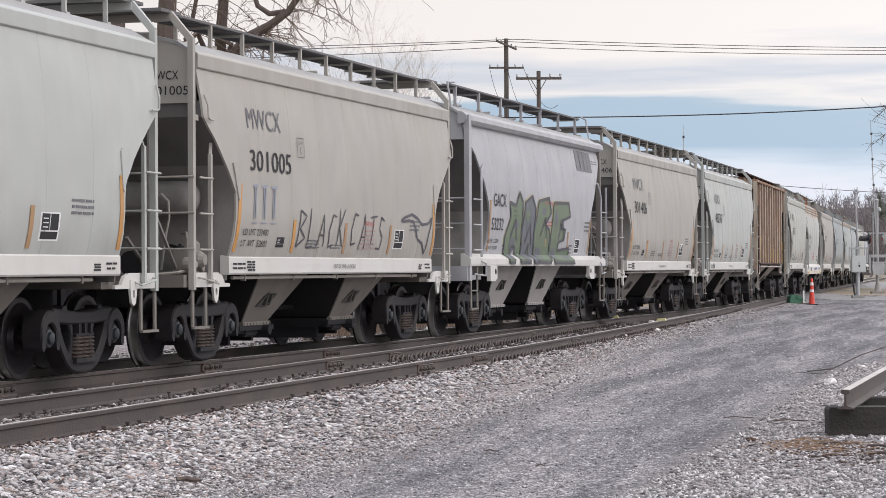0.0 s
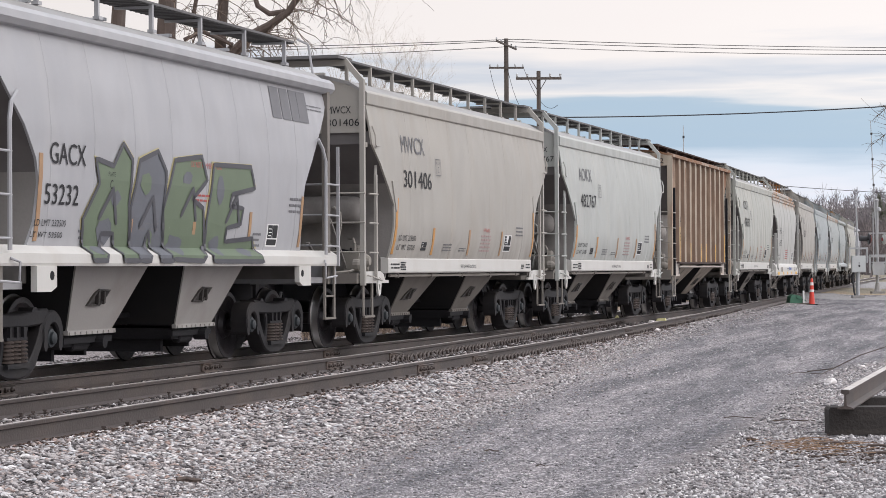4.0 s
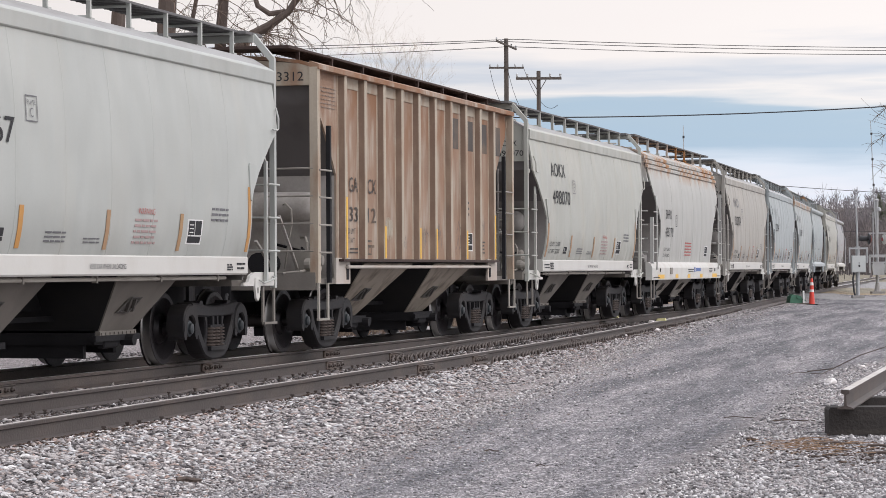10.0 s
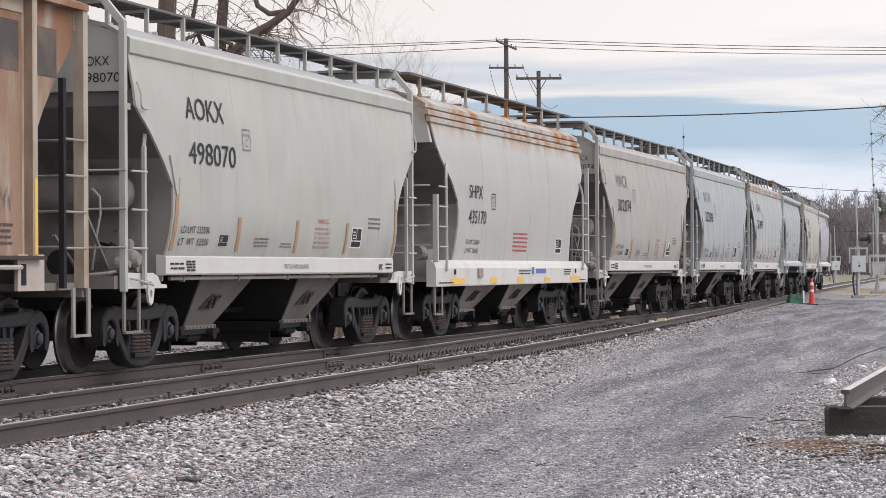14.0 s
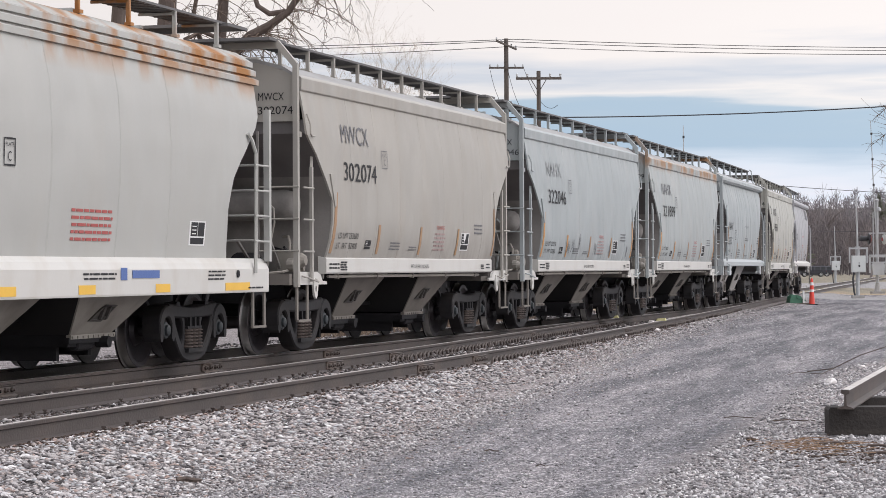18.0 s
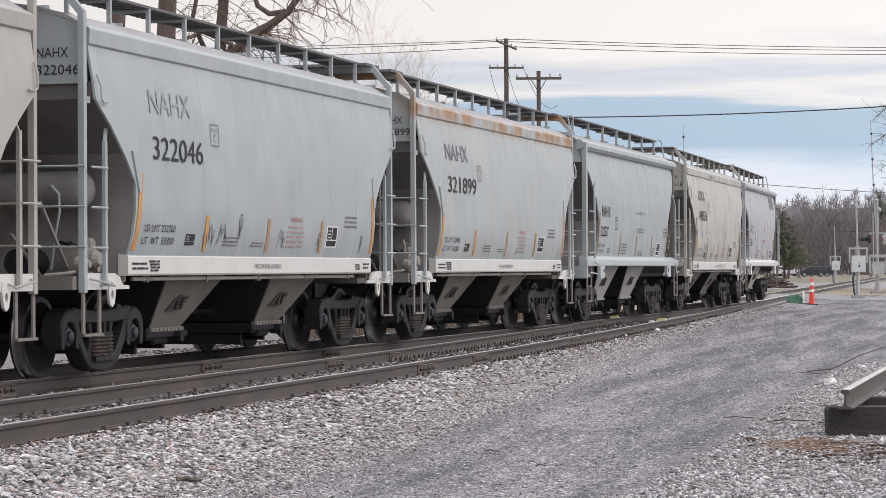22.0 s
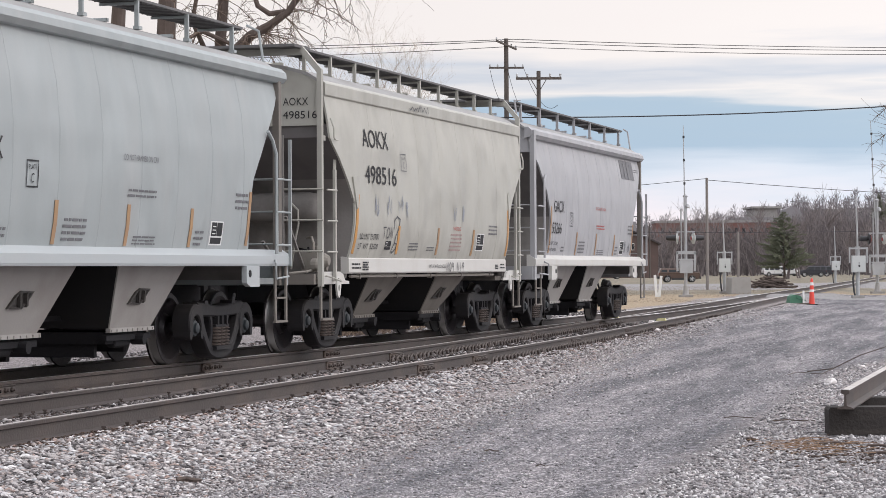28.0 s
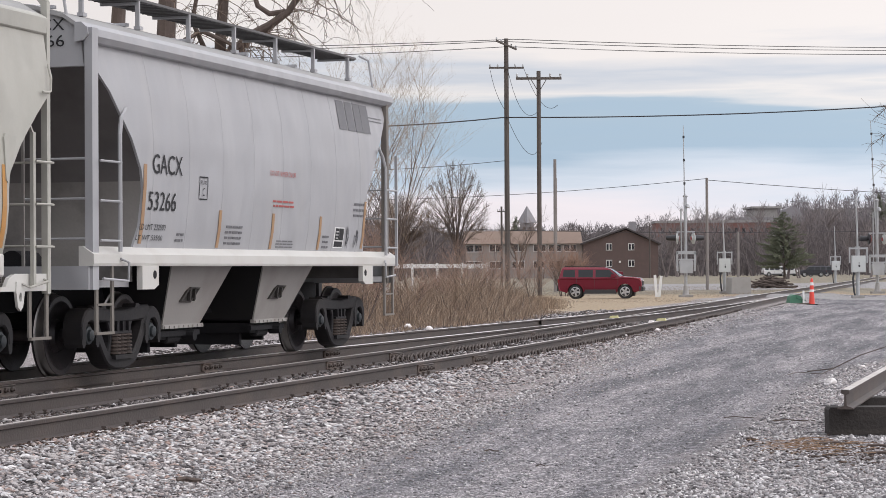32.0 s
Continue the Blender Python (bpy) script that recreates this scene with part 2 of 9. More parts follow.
M_GLASS = glass("dark_window_glass", (0.02, 0.022, 0.025))
M_STONE = island("ballast_stones", [(0.0, (0.06, 0.054, 0.055)), (0.2, (0.22, 0.20, 0.205)), (0.45, (0.46, 0.425, 0.42)), (0.66, (0.72, 0.675, 0.665)), (0.78, (0.42, 0.30, 0.255)), (0.84, (0.46, 0.47, 0.49)), (1.0, (0.96, 0.925, 0.915))])
M_GRIT = island("small_grey_stones", [(0.0, (0.14, 0.132, 0.137)), (0.45, (0.36, 0.345, 0.35)), (0.8, (0.62, 0.595, 0.60)), (1.0, (0.92, 0.89, 0.89))])
M_DEBRIS = island("rusty_wood_debris", [(0.0, (0.05, 0.035, 0.03)), (0.6, (0.12, 0.075, 0.055)), (1.0, (0.20, 0.15, 0.12))])
M_WEED = island("dry_weed_stems", [(0.0, (0.10, 0.08, 0.07)), (0.4, (0.265, 0.188, 0.138)), (0.8, (0.45, 0.325, 0.225)), (1.0, (0.58, 0.48, 0.36))])
M_OILY = island("oily_track_stones", [(0.0, (0.03, 0.026, 0.026)), (0.6, (0.11, 0.095, 0.09)), (0.93, (0.26, 0.235, 0.23)), (1.0, (0.6, 0.57, 0.56))])
# distance haze is put into the tones of both woods, most on the ridge
M_WOODS_HAZED = island("haze_tinted_ridge_woods", [(0.0, (0.14, 0.127, 0.138)), (0.6, (0.225, 0.202, 0.214)), (1.0, (0.32, 0.29, 0.295))])
M_WOODS = island("leafless_hazed_woods", [(0.0, (0.095, 0.083, 0.086)), (0.6, (0.168, 0.146, 0.150)), (1.0, (0.27, 0.235, 0.235))])


# ---------------------------------------------------------------- mesh building
class G:
    """A growing mesh: vertices and faces."""

    def __init__(self):
        self.v, self.f = [], []

    def add(self, vs, fs):
        n = len(self.v)
        self.v += [tuple(p) for p in vs]
        self.f += [tuple(i + n for i in f) for f in fs]
        return self

    def box(self, x0, x1, y0, y1, z0, z1):
        return self.add([(x, y, z) for x in (x0, x1) for y in (y0, y1) for z in (z0, z1)],
                        [(0, 1, 3, 2), (4, 6, 7, 5), (0, 4, 5, 1), (2, 3, 7, 6), (0, 2, 6, 4), (1, 5, 7, 3)])

    def beam(self, p, q, w, h, up=(0, 0, 1)):
        p, q = Vector(p), Vector(q)
        d = (q - p).normalized()
        a = d.cross(Vector(up))
        if a.length < 1e-4:
            a = d.cross(Vector((1, 0, 0)))
        a.normalize()
        b = a.cross(d)
        a, b = a * w / 2, b * h / 2
        return self.add([o + s for o in (p, q) for s in (-a - b, a - b, a + b, -a + b)],
                        [(3, 2, 1, 0), (4, 5, 6, 7), (0, 1, 5, 4), (1, 2, 6, 5), (2, 3, 7, 6), (3, 0, 4, 7)])

    def tube(self, pts, r, n=6, r2=None):
        """A round bar along points; r2: radius at its end."""
        pts = [Vector(p) for p in pts]
        k = len(pts)
        vs, fs = [], []
        side = None
        for i, p in enumerate(pts):
            d = (pts[min(i + 1, k - 1)] - pts[max(i - 1, 0)]).normalized()
            if side is None:
                side = d.cross(Vector((0.3, 0.2, 1)))
                if side.length < 1e-3:
                    side = d.cross(Vector((1, 0, 0)))
            side = (side - d * side.dot(d)).normalized()
            o = d.cross(side)
            rad = r if r2 is None else r + (r2 - r) * i / (k - 1)
            vs += [p + (side * math.cos(2 * math.pi * j / n) + o * math.sin(2 * math.pi * j / n)) * rad for j in range(n)]
        for i in range(k - 1):
            for j in range(n):
                a, b = i * n + j, i * n + (j + 1) % n
                fs.append((a, b, b + n, a + n))
        fs += [tuple(reversed(range(n))), tuple(range((k - 1) * n, k * n))]
        return self.add(vs, fs)

    def lathe(self, prof, c=(0, 0, 0), axis="y", n=24):
        """Turn a profile of (along, radius) about an axis through c."""
        vs, fs = [], []
        for a, r in prof:
            for j in range(n):
                t = 2 * math.pi * j / n
                x, y = r * math.cos(t), r * math.sin(t)
                p = {"x": (a, x, y), "y": (x, a, y), "z": (x, y, a)}[axis]
                vs.append((p[0] + c[0], p[1] + c[1], p[2] + c[2]))
        for i in range(len(prof) - 1):
            for j in range(n):
                a, b = i * n + j, i * n + (j + 1) % n
                fs.append((a, b, b + n, a + n))
        fs += [tuple(reversed(range(n))), tuple(range((len(prof) - 1) * n, len(prof) * n))]
        return self.add(vs, fs)

    def prism(self, poly, y0, y1, plane="xz"):
        """A polygon pulled through the third direction."""
        k = len(poly)
        if plane == "xz":
            vs = [(a, y0, b) for a, b in poly] + [(a, y1, b) for a, b in poly]
        elif plane == "xy":
            vs = [(a, b, y0) for a, b in poly] + [(a, b, y1) for a, b in poly]
        else:
            vs = [(y0, a, b) for a, b in poly] + [(y1, a, b) for a, b in poly]
        fs = [tuple(range(k)), tuple(reversed(range(k, 2 * k)))]
        fs += [(i, (i + 1) % k, (i + 1) % k + k, i + k) for i in range(k)]
        return self.add(vs, fs)

    def loft(self, rings, closed=True):
        n = len(rings[0])
        vs = [p for r in rings for p in r]
        fs = []
        for i in range(len(rings) - 1):
            for j in range(n if closed else n - 1):
                a, b = i * n + j, i * n + (j + 1) % n
                fs.append((a, b, b + n, a + n))
        if closed:
            fs += [tuple(reversed(range(n))), tuple(range((len(rings) - 1) * n, len(rings) * n))]
        return self.add(vs, fs)

    def grid(self, rows):
        n = len(rows[0])
        vs = [p for r in rows for p in r]
        fs = [(i * n + j, i * n + j + 1, (i + 1) * n + j + 1, (i + 1) * n + j) for i in range(len(rows) - 1) for j in range(n - 1)]
        return self.add(vs, fs)

    def sheet(self, rows, t):
        """A curved plate from rows of points, thickened by the vector t."""
        n, k = len(rows[0]), len(rows)
        t = Vector(t)
        m = n * k
        vs = [Vector(p) for r in rows for p in r]
        vs += [p + t for p in vs]
        fs = []
        for i in range(k - 1):
            for j in range(n - 1):
                a = i * n + j
                fs.append((a, a + 1, a + n + 1, a + n))
                fs.append((m + a, m + a + n, m + a + n + 1, m + a + 1))
        rim = [j for j in range(n)] + [i * n + n - 1 for i in range(1, k)] + [(k - 1) * n + j for j in range(n - 2, -1, -1)] + [i * n for i in range(k - 2, 0, -1)]
        for a, b in zip(rim, rim[1:] + rim[:1]):
            fs.append((a, a + m, b + m, b))
        return self.add(vs, fs)

    def mesh(self, name, smooth=False):
        me = bpy.data.meshes.new(name)
        me.from_pydata(self.v, [], self.f)
        bm = bmesh.new()
        bm.from_mesh(me)
        bmesh.ops.recalc_face_normals(bm, faces=bm.faces)
        if smooth:
            for f in bm.faces:
                f.smooth = True
            for e in bm.edges:
                if len(e.link_faces) == 2 and e.calc_face_angle() > 0.6:
                    e.smooth = False
        bm.to_mesh(me)
        bm.free()
        return me


def part(name, shape, material, parent=None, label="", smooth=False, m=None):
    """One mesh object under a thing or a part; shape is a G or a mesh that other parts share."""
    me = shape.mesh(name, smooth) if isinstance(shape, G) else shape
    if not me.materials:
        me.materials.append(material)
    ob = new(name, me)
    if me.materials[0] != material:
        ob.material_slots[0].link = "OBJECT"
        ob.material_slots[0].material = material
    if parent is not None:
        ob.parent = parent
    if m is not None:
        ob.matrix_basis = m
    if label:
        ob["label"] = label
    if name in ("small_print", "sill_print", "warning_print", "load_limit", "light_weight"):
        ob["kind"] = "stuff"
    return ob


def thing(name, label, category, group="", kind="", m=None):
    ob = new(name)
    ob.empty_display_size = 0.2
    if m is not None:
        ob.matrix_basis = m
    return tagged(ob, label, category, group, kind)


def words(text, u0, u1, z0, z1, wrap, squash=0.011):
    """Letters as a thin mesh that fills the given rectangle of a car's near side; wrap(u, z) gives the depth."""
    cu = bpy.data.curves.new("letters", "FONT")
    cu.body, cu.resolution_u, cu.offset = text, 3, 0.0
    ob = bpy.data.objects.new("letters", cu)
    scene.collection.objects.link(ob)
    me = bpy.data.meshes.new_from_object(ob.evaluated_get(bpy.context.evaluated_depsgraph_get()))
    bpy.data.objects.remove(ob)
    n = len(me.vertices)
    co = np.empty(n * 3, np.float32)
    me.vertices.foreach_get("co", co)
    co = co.reshape(-1, 3)
    lo, hi = co.min(0), co.max(0)
    g = G()
    vs = []
    for x, y, _ in co:
        u = u0 + (x - lo[0]) / (hi[0] - lo[0]) * (u1 - u0)
        z = z0 + (y - lo[1]) / (hi[1] - lo[1]) * (z1 - z0)
        vs.append((u, wrap(u, z) - squash, z))
    g.add(vs, [tuple(p.vertices) for p in me.polygons])
    bpy.data.meshes.remove(me)
    return g


def lettering(name, text, u0, u1, z0, z1, wrap, material, car, label=""):
    """Stencilled characters, each a part of its own."""
    whole = words(text, u0, u1, z0, z1, wrap)
    root = list(range(len(whole.v)))

    def top(i):
        while root[i] != i:
            root[i] = root[root[i]]
            i = root[i]
        return i

    for f in whole.f:
        for i in f[1:]:
            root[top(i)] = top(f[0])
    bits = {}
    for f in whole.f:
        bits.setdefault(top(f[0]), []).append(f)
    spans = sorted((min(whole.v[i][0] for f in fs for i in f), max(whole.v[i][0] for f in fs for i in f), k) for k, fs in bits.items())
    groups = []
    for lo, hi, k in spans:
        if groups and lo < groups[-1][1] - 0.01:
            groups[-1][1] = max(hi, groups[-1][1])
            groups[-1][2] += bits[k]
        else:
            groups.append([lo, hi, list(bits[k])])
    for lo, hi, fs in groups:
        used = sorted({i for f in fs for i in f})
        at = {i: n for n, i in enumerate(used)}
        part(name, G().add([whole.v[i] for i in used], [tuple(at[i] for i in f) for f in fs]), material, car, label)


def plate(g, u0, u1, z0, z1, wrap, out=0.007, slant=0.0, n=2):
    """A thin patch on the car's near side; slant moves its top along the car."""
    rows = []
    for i in range(n + 1):
        z = z0 + (z1 - z0) * i / n
        s = slant * i / n
        rows.append([(u0 + s, wrap(u0, z) - out, z), (u1 + s, wrap(u1, z) - out, z)])
    g.sheet(rows, (0, 0.003, 0))
    return g


def stroke(g, pts, w, wrap, out=0.009):
    """A painted line through (u, z) points, one ribbon that follows the surface."""
    line = [pts[0]]
    for (a, b), (c, d) in zip(pts, pts[1:]):
        n = max(1, int(math.hypot(c - a, d - b) / 0.07))
        line += [(a + (c - a) * i / n, b + (d - b) * i / n) for i in range(1, n + 1)]
    rows = []
    for i, (u, z) in enumerate(line):
        a, b = line[max(i - 1, 0)], line[min(i + 1, len(line) - 1)]
        l = math.hypot(b[0] - a[0], b[1] - a[1]) or 1
        nx, nz = -(b[1] - a[1]) / l * w / 2, (b[0] - a[0]) / l * w / 2
        k = 0.6 if i in (0, len(line) - 1) else 1.0
        rows.append([(u + nx * k, wrap(u + nx, z + nz) - out, z + nz * k), (u - nx * k, wrap(u - nx, z - nz) - out, z - nz * k)])
    return g.grid(rows)


# ---------------------------------------------------------------- the line of the track
# heading (degrees from +Y towards +X) at distances along the line, s = 0 just beyond the view
KNOT = (-60, 0, 20, 40, 60, 80, 100, 420)
HEAD = (14.71, 14.71, 16.35, 15.64, 13.81, 12.05, 12.0, 12.0)
_S = np.arange(-60, 420, 0.25)
_P = np.radians(np.interp(_S, KNOT, HEAD))
_X = np.concatenate([[0], np.cumsum((np.sin(_P[1:]) + np.sin(_P[:-1])) / 8)])
_Y = np.concatenate([[0], np.cumsum((np.cos(_P[1:]) + np.cos(_P[:-1])) / 8)])
_X += -7.90 - _X[240]
_Y += 16.51 - _Y[240]


def on_track(s, off=0.0):
    """The place at s along the line, off metres towards the camera's side, and the heading."""
    x, y, p = float(np.interp(s, _S, _X)), float(np.interp(s, _S, _Y)), float(np.interp(s, _S, _P))
    return x + off * math.cos(p), y - off * math.sin(p), p


# distance from the main line to the second track, which joins it at the far points
OFF_S = (-60, 5, 10, 14, 20, 30, 38, 48, 58, 70, 82)
OFF_D = (3.6, 3.15, 3.08, 3.0, 2.78, 2.2, 1.68, 1.1, 0.6, 0.18, 0.0)


def second(s):
    return float(np.interp(s, OFF_S, OFF_D))


SPEED, GAIN = 4.79, 0.0098
# the slack in the couplers makes the pace a little uneven: metres ahead (+) or behind
SLACK_T = (0, 1, 2, 3.5, 4.5, 5.5, 6, 7, 8, 10.5, 11, 11.5, 12, 13, 13.5, 14, 15.5, 17, 18, 18.5, 19, 20, 20.5, 21, 21.5, 22.5, 23, 23.5, 24, 25, 25.5, 26.5, 27.5, 28, 29, 29.5, 30, 31, 31.5, 32)
SLACK_M = (-0.13, -0.01, 0.03, 0.1, 0.06, 0, 0.07, 0.02, -0.04, -0.03, -0.18, 0, -0.02, -0.1, -0.25, -0.12, -0.11, -0.09, -0.05, -0.2, 0.03, 0, -0.17, -0.21, -0.04, 0, -0.21, -0.22, -0.01, 0, -0.2, -0.15, -0.04, -0.22, -0.15, -0.13, -0.3, -0.38, -0.24, -0.30)


def travelled(t):
    return SPEED * (t - 16) + GAIN * (t - 16) ** 2 + float(np.interp(t, SLACK_T, SLACK_M))


# ---------------------------------------------------------------- hopper cars
SHARED = {}


def shared(key, build, smooth=False):
    """A mesh that all cars use alike, built once."""
    if key not in SHARED:
        SHARED[key] = build().mesh(key, smooth)
    return SHARED[key]


def wheelset_shape():
    g = G()
    for s in (-1, 1):
        prof = [(0.62, 0.10), (0.63, 0.17), (0.655, 0.19), (0.685, 0.36), (0.672, 0.40), (0.668, 0.485), (0.695, 0.487), (0.705, 0.462),
                (0.715, 0.4575), (0.80, 0.4515), (0.806, 0.445), (0.806, 0.39), (0.79, 0.37), (0.745, 0.30), (0.742, 0.19), (0.80, 0.16), (0.81, 0.09)]
        g.lathe([(a * s, r) for a, r in prof], n=36)
    g.lathe([(-1.0, 0.06), (-0.98, 0.075), (-0.6, 0.085), (0.6, 0.085), (0.98, 0.075), (1.0, 0.06)], n=16)
    return g


def side_frame_shape():
    """Cast frame: hoods over the bearings, a dipping top chord, tension legs, columns and spring seat."""
    g = G()
    y0, y1 = -1.13, -0.98

    def chain(pts, w, ya=y0, yb=y1, sub=4):
        """A smoothly bent bar through (u, z) points with its own width at each."""
        line, wid = [], []
        k = len(pts)
        for i in range(k - 1):
            p0, p1, p2, p3 = pts[max(i - 1, 0)], pts[i], pts[i + 1], pts[min(i + 2, k - 1)]
            for j in range(sub):
                t = j / sub
                line.append(tuple(0.5 * (2 * b + (c - a) * t + (2 * a - 5 * b + 4 * c - d) * t * t + (3 * b - a - 3 * c + d) * t ** 3) for a, b, c, d in zip(p0, p1, p2, p3)))
                wid.append(w[i] + (w[i + 1] - w[i]) * t)
        line.append(pts[-1])
        wid.append(w[-1])
        rings = []
        for i, (u, z) in enumerate(line):
            a, b = line[max(i - 1, 0)], line[min(i + 1, len(line) - 1)]
            l = math.hypot(b[0] - a[0], b[1] - a[1])
            nx, nz = -(b[1] - a[1]) / l * wid[i] / 2, (b[0] - a[0]) / l * wid[i] / 2
            e = 0.02
            rings.append([(u - nx, yb, z - nz), (u + nx, yb, z + nz), (u + nx, ya + e, z + nz), (u + nx * 0.75, ya, z + nz * 0.75), (u - nx * 0.75, ya, z - nz * 0.75), (u - nx, ya + e, z - nz)])
        g.loft(rings)

    chain([(-0.80, 0.70), (-0.55, 0.685), (-0.25, 0.665), (0, 0.66), (0.25, 0.665), (0.55, 0.685), (0.80, 0.70)], [0.17, 0.17, 0.15, 0.14, 0.15, 0.17, 0.17], y0 - 0.03, y1 + 0.03)
    for s in (-1, 1):
        # hood over the bearing
        arc = [(s * 0.889 - s * 0.195 * math.cos(a), 0.475 + 0.215 * math.sin(a)) for a in np.linspace(-0.25, math.pi + 0.25, 9)]
        chain(arc, [0.09, 0.11, 0.13, 0.14, 0.15, 0.14, 0.13, 0.11, 0.09], y0 - 0.05, y1 + 0.04)
        g.lathe([(y0 + 0.03, 0.15), (y1, 0.16)], (s * 0.889, 0, 0.50), "y", 16)
        # leg down to the spring seat, column beside the springs
        chain([(s * 0.70, 0.60), (s * 0.62, 0.46), (s * 0.50, 0.30), (s * 0.36, 0.175), (s * 0.18, 0.125), (0, 0.115)], [0.13, 0.12, 0.12, 0.13, 0.14, 0.14], y0 - 0.03, y1 + 0.03)
        chain([(s * 0.33, 0.66), (s * 0.275, 0.52), (s * 0.27, 0.36), (s * 0.33, 0.20)], [0.13, 0.07, 0.06, 0.10], y0 - 0.01, y1 + 0.01)
        # jaws of the pedestal, either side of the bearing
        for d in (-0.185, 0.185):
            g.prism([(s * 0.889 + d - 0.055, 0.56), (s * 0.889 + d + 0.055, 0.56), (s * 0.889 + d + 0.045, 0.36), (s * 0.889 + d + 0.02, 0.32), (s * 0.889 + d - 0.02, 0.32), (s * 0.889 + d - 0.045, 0.36)], y0 - 0.045, y1 + 0.03)
        # lug and rib on the shoulder
        g.prism([(s * 0.58, 0.74), (s * 0.52, 0.80), (s * 0.44, 0.80), (s * 0.40, 0.73)], y0 - 0.02, y1)
    g.box(-0.29, 0.29, y0 - 0.08, y1 + 0.07, 0.165, 0.215)
    g.box(-0.24, 0.24, y0 - 0.05, y1, 0.46, 0.49)
    for d in (-0.16, 0.0, 0.16):
        g.box(d - 0.02, d + 0.02, y0 - 0.055, y1, 0.48, 0.60)
    return g


# soot taken nearly to black: shade of the down-facing bay sheets in the colour
M_SOOT_SHADE = surface("black_soot_and_shade", (0.012, 0.0115, 0.013), 0.85, 0, 0.4, 1.2, 30, 0.1, (0.025, 0.022, 0.02), 0.4)


def spring_shape():
    g = G()
    for cx in (-0.165, 0.0, 0.165):
        prof = []
        for i in range(6):
            z = 0.215 + i * 0.042
            prof += [(z, 0.050), (z + 0.008, 0.080), (z + 0.022, 0.082), (z + 0.034, 0.050)]
        g.lathe(prof, (cx, -1.13, 0), "z", 12)
    return g


def bolster_shape():
    g = G()
    g.prism([(-0.16, 0.47), (-0.19, 0.60), (-0.15, 0.70), (0.15, 0.70), (0.19, 0.60), (0.16, 0.47)], -1.15, 1.15)
    g.lathe([(0.70, 0.20), (0.86, 0.17)], (0, 0, 0), "z", 16)
    g.beam((-0.5, -0.45, 0.36), (0.5, -0.45, 0.36), 0.07, 0.10).beam((-0.45, -0.6, 0.42), (-0.45, 0.6, 0.42), 0.08, 0.12).beam((0.45, -0.6, 0.42), (0.45, 0.6, 0.42), 0.08, 0.12)
    return g


def bearing_shape():
    return G().lathe([(-1.02, 0.105), (-1.14, 0.105), (-1.155, 0.10), (-1.16, 0.07), (-1.19, 0.065), (-1.20, 0.04)], (0, 0, 0), "y", 18)


def adapter_shape():
    return G().box(-0.12, 0.12, -1.12, -0.99, 0.08, 0.13).box(-0.13, -0.1, -1.11, -1.0, -0.06, 0.1).box(0.1, 0.13, -1.11, -1.0, -0.06, 0.1)


WHEELS = []


def add_truck(car, u, detail=True):
    tr = part("truck", shared("truck_bolster", bolster_shape), M_STEEL, car, "sooty cast steel four-wheel truck", m=pose(u, 0, 0))
    for flip in (0, 180):
        turn = pose(0, 0, 0, 0, 0, flip)
        part("side_frame", shared("side_frame", side_frame_shape), M_STEEL, tr, m=turn)
        part("spring_nest", shared("spring_nest", lambda: spring_shape(), True), M_SPRING, tr, m=turn)
        for a in (-0.889, 0.889):
            part("bearing_cap", shared("bearing_cap", bearing_shape, True), M_CAP, tr, "blue-grey round bearing cap", m=pose(0, 0, 0, 0, 0, flip) @ pose(a, 0, 0.457))
            part("bearing_adapter", shared("bearing_adapter", adapter_shape), M_STEEL, tr, m=pose(0, 0, 0, 0, 0, flip) @ pose(a, 0, 0.457))
    for a in (-0.889, 0.889):
        ws = part("wheelset", shared("wheelset", wheelset_shape, True), M_WHEEL, tr, "dark steel wheels on an axle with bright treads", m=pose(a, 0, 0.457))
        ws.data.materials.append(M_TREAD) if len(ws.data.materials) < 2 else None
        WHEELS.append((ws, a, random.random() * 6.28))
    return tr


def finish_wheel_treads():
    """The running surface and the outer rim edge are worn bright."""
    me = SHARED["wheelset"]
    for p in me.polygons:
        r = math.hypot(p.center.x, p.center.z)
        if r > 0.4485 and abs(p.center.y) > 0.69:
            p.material_index = 1


def coupler_shape(s):
    g = G()
    g.box(min(s * 5.3, s * 6.0), max(s * 5.3, s * 6.0), -0.09, 0.09, 0.78, 0.96)
    g.prism([(s * 6.0, -0.14), (s * 6.0, 0.14), (s * 6.12, 0.16), (s * 6.24, 0.05), (s * 6.2, -0.06), (s * 6.12, -0.15)], 0.74, 1.0, "xy")
    return g


def hose_shape(s):
    return G().tube([(s * 5.9, -0.3, 0.85), (s * 6.05, -0.32, 0.7), (s * 6.15, -0.3, 0.5), (s * 6.2, -0.2, 0.42)], 0.025, 6)


def gate_shape(c):
    """Outlet gate frame, its operating shaft and round capstan ends."""
    g = G()
    g.box(c - 0.56, c + 0.56, -0.84, 0.84, 0.32, 0.46)
    g.box(c - 0.66, c + 0.66, -0.90, -0.84, 0.36, 0.43)
    g.box(c - 0.48, c - 0.40, -0.66, 0.66, 0.16, 0.34)
    g.box(c + 0.40, c + 0.48, -0.66, 0.66, 0.20, 0.34)
    g.tube([(c + 0.25, -0.95, 0.36), (c + 0.25, 0.95, 0.36)], 0.035, 8)
    g.lathe([(-1.0, 0.07), (-0.84, 0.07), (-0.82, 0.05)], (c + 0.25, 0, 0.36), "y", 10)
    g.lathe([(-0.22, 0.05), (-0.2, 0.065), (0.2, 0.065), (0.22, 0.05)], (c - 0.1, -0.80, 0.33), "x", 10)
    return g


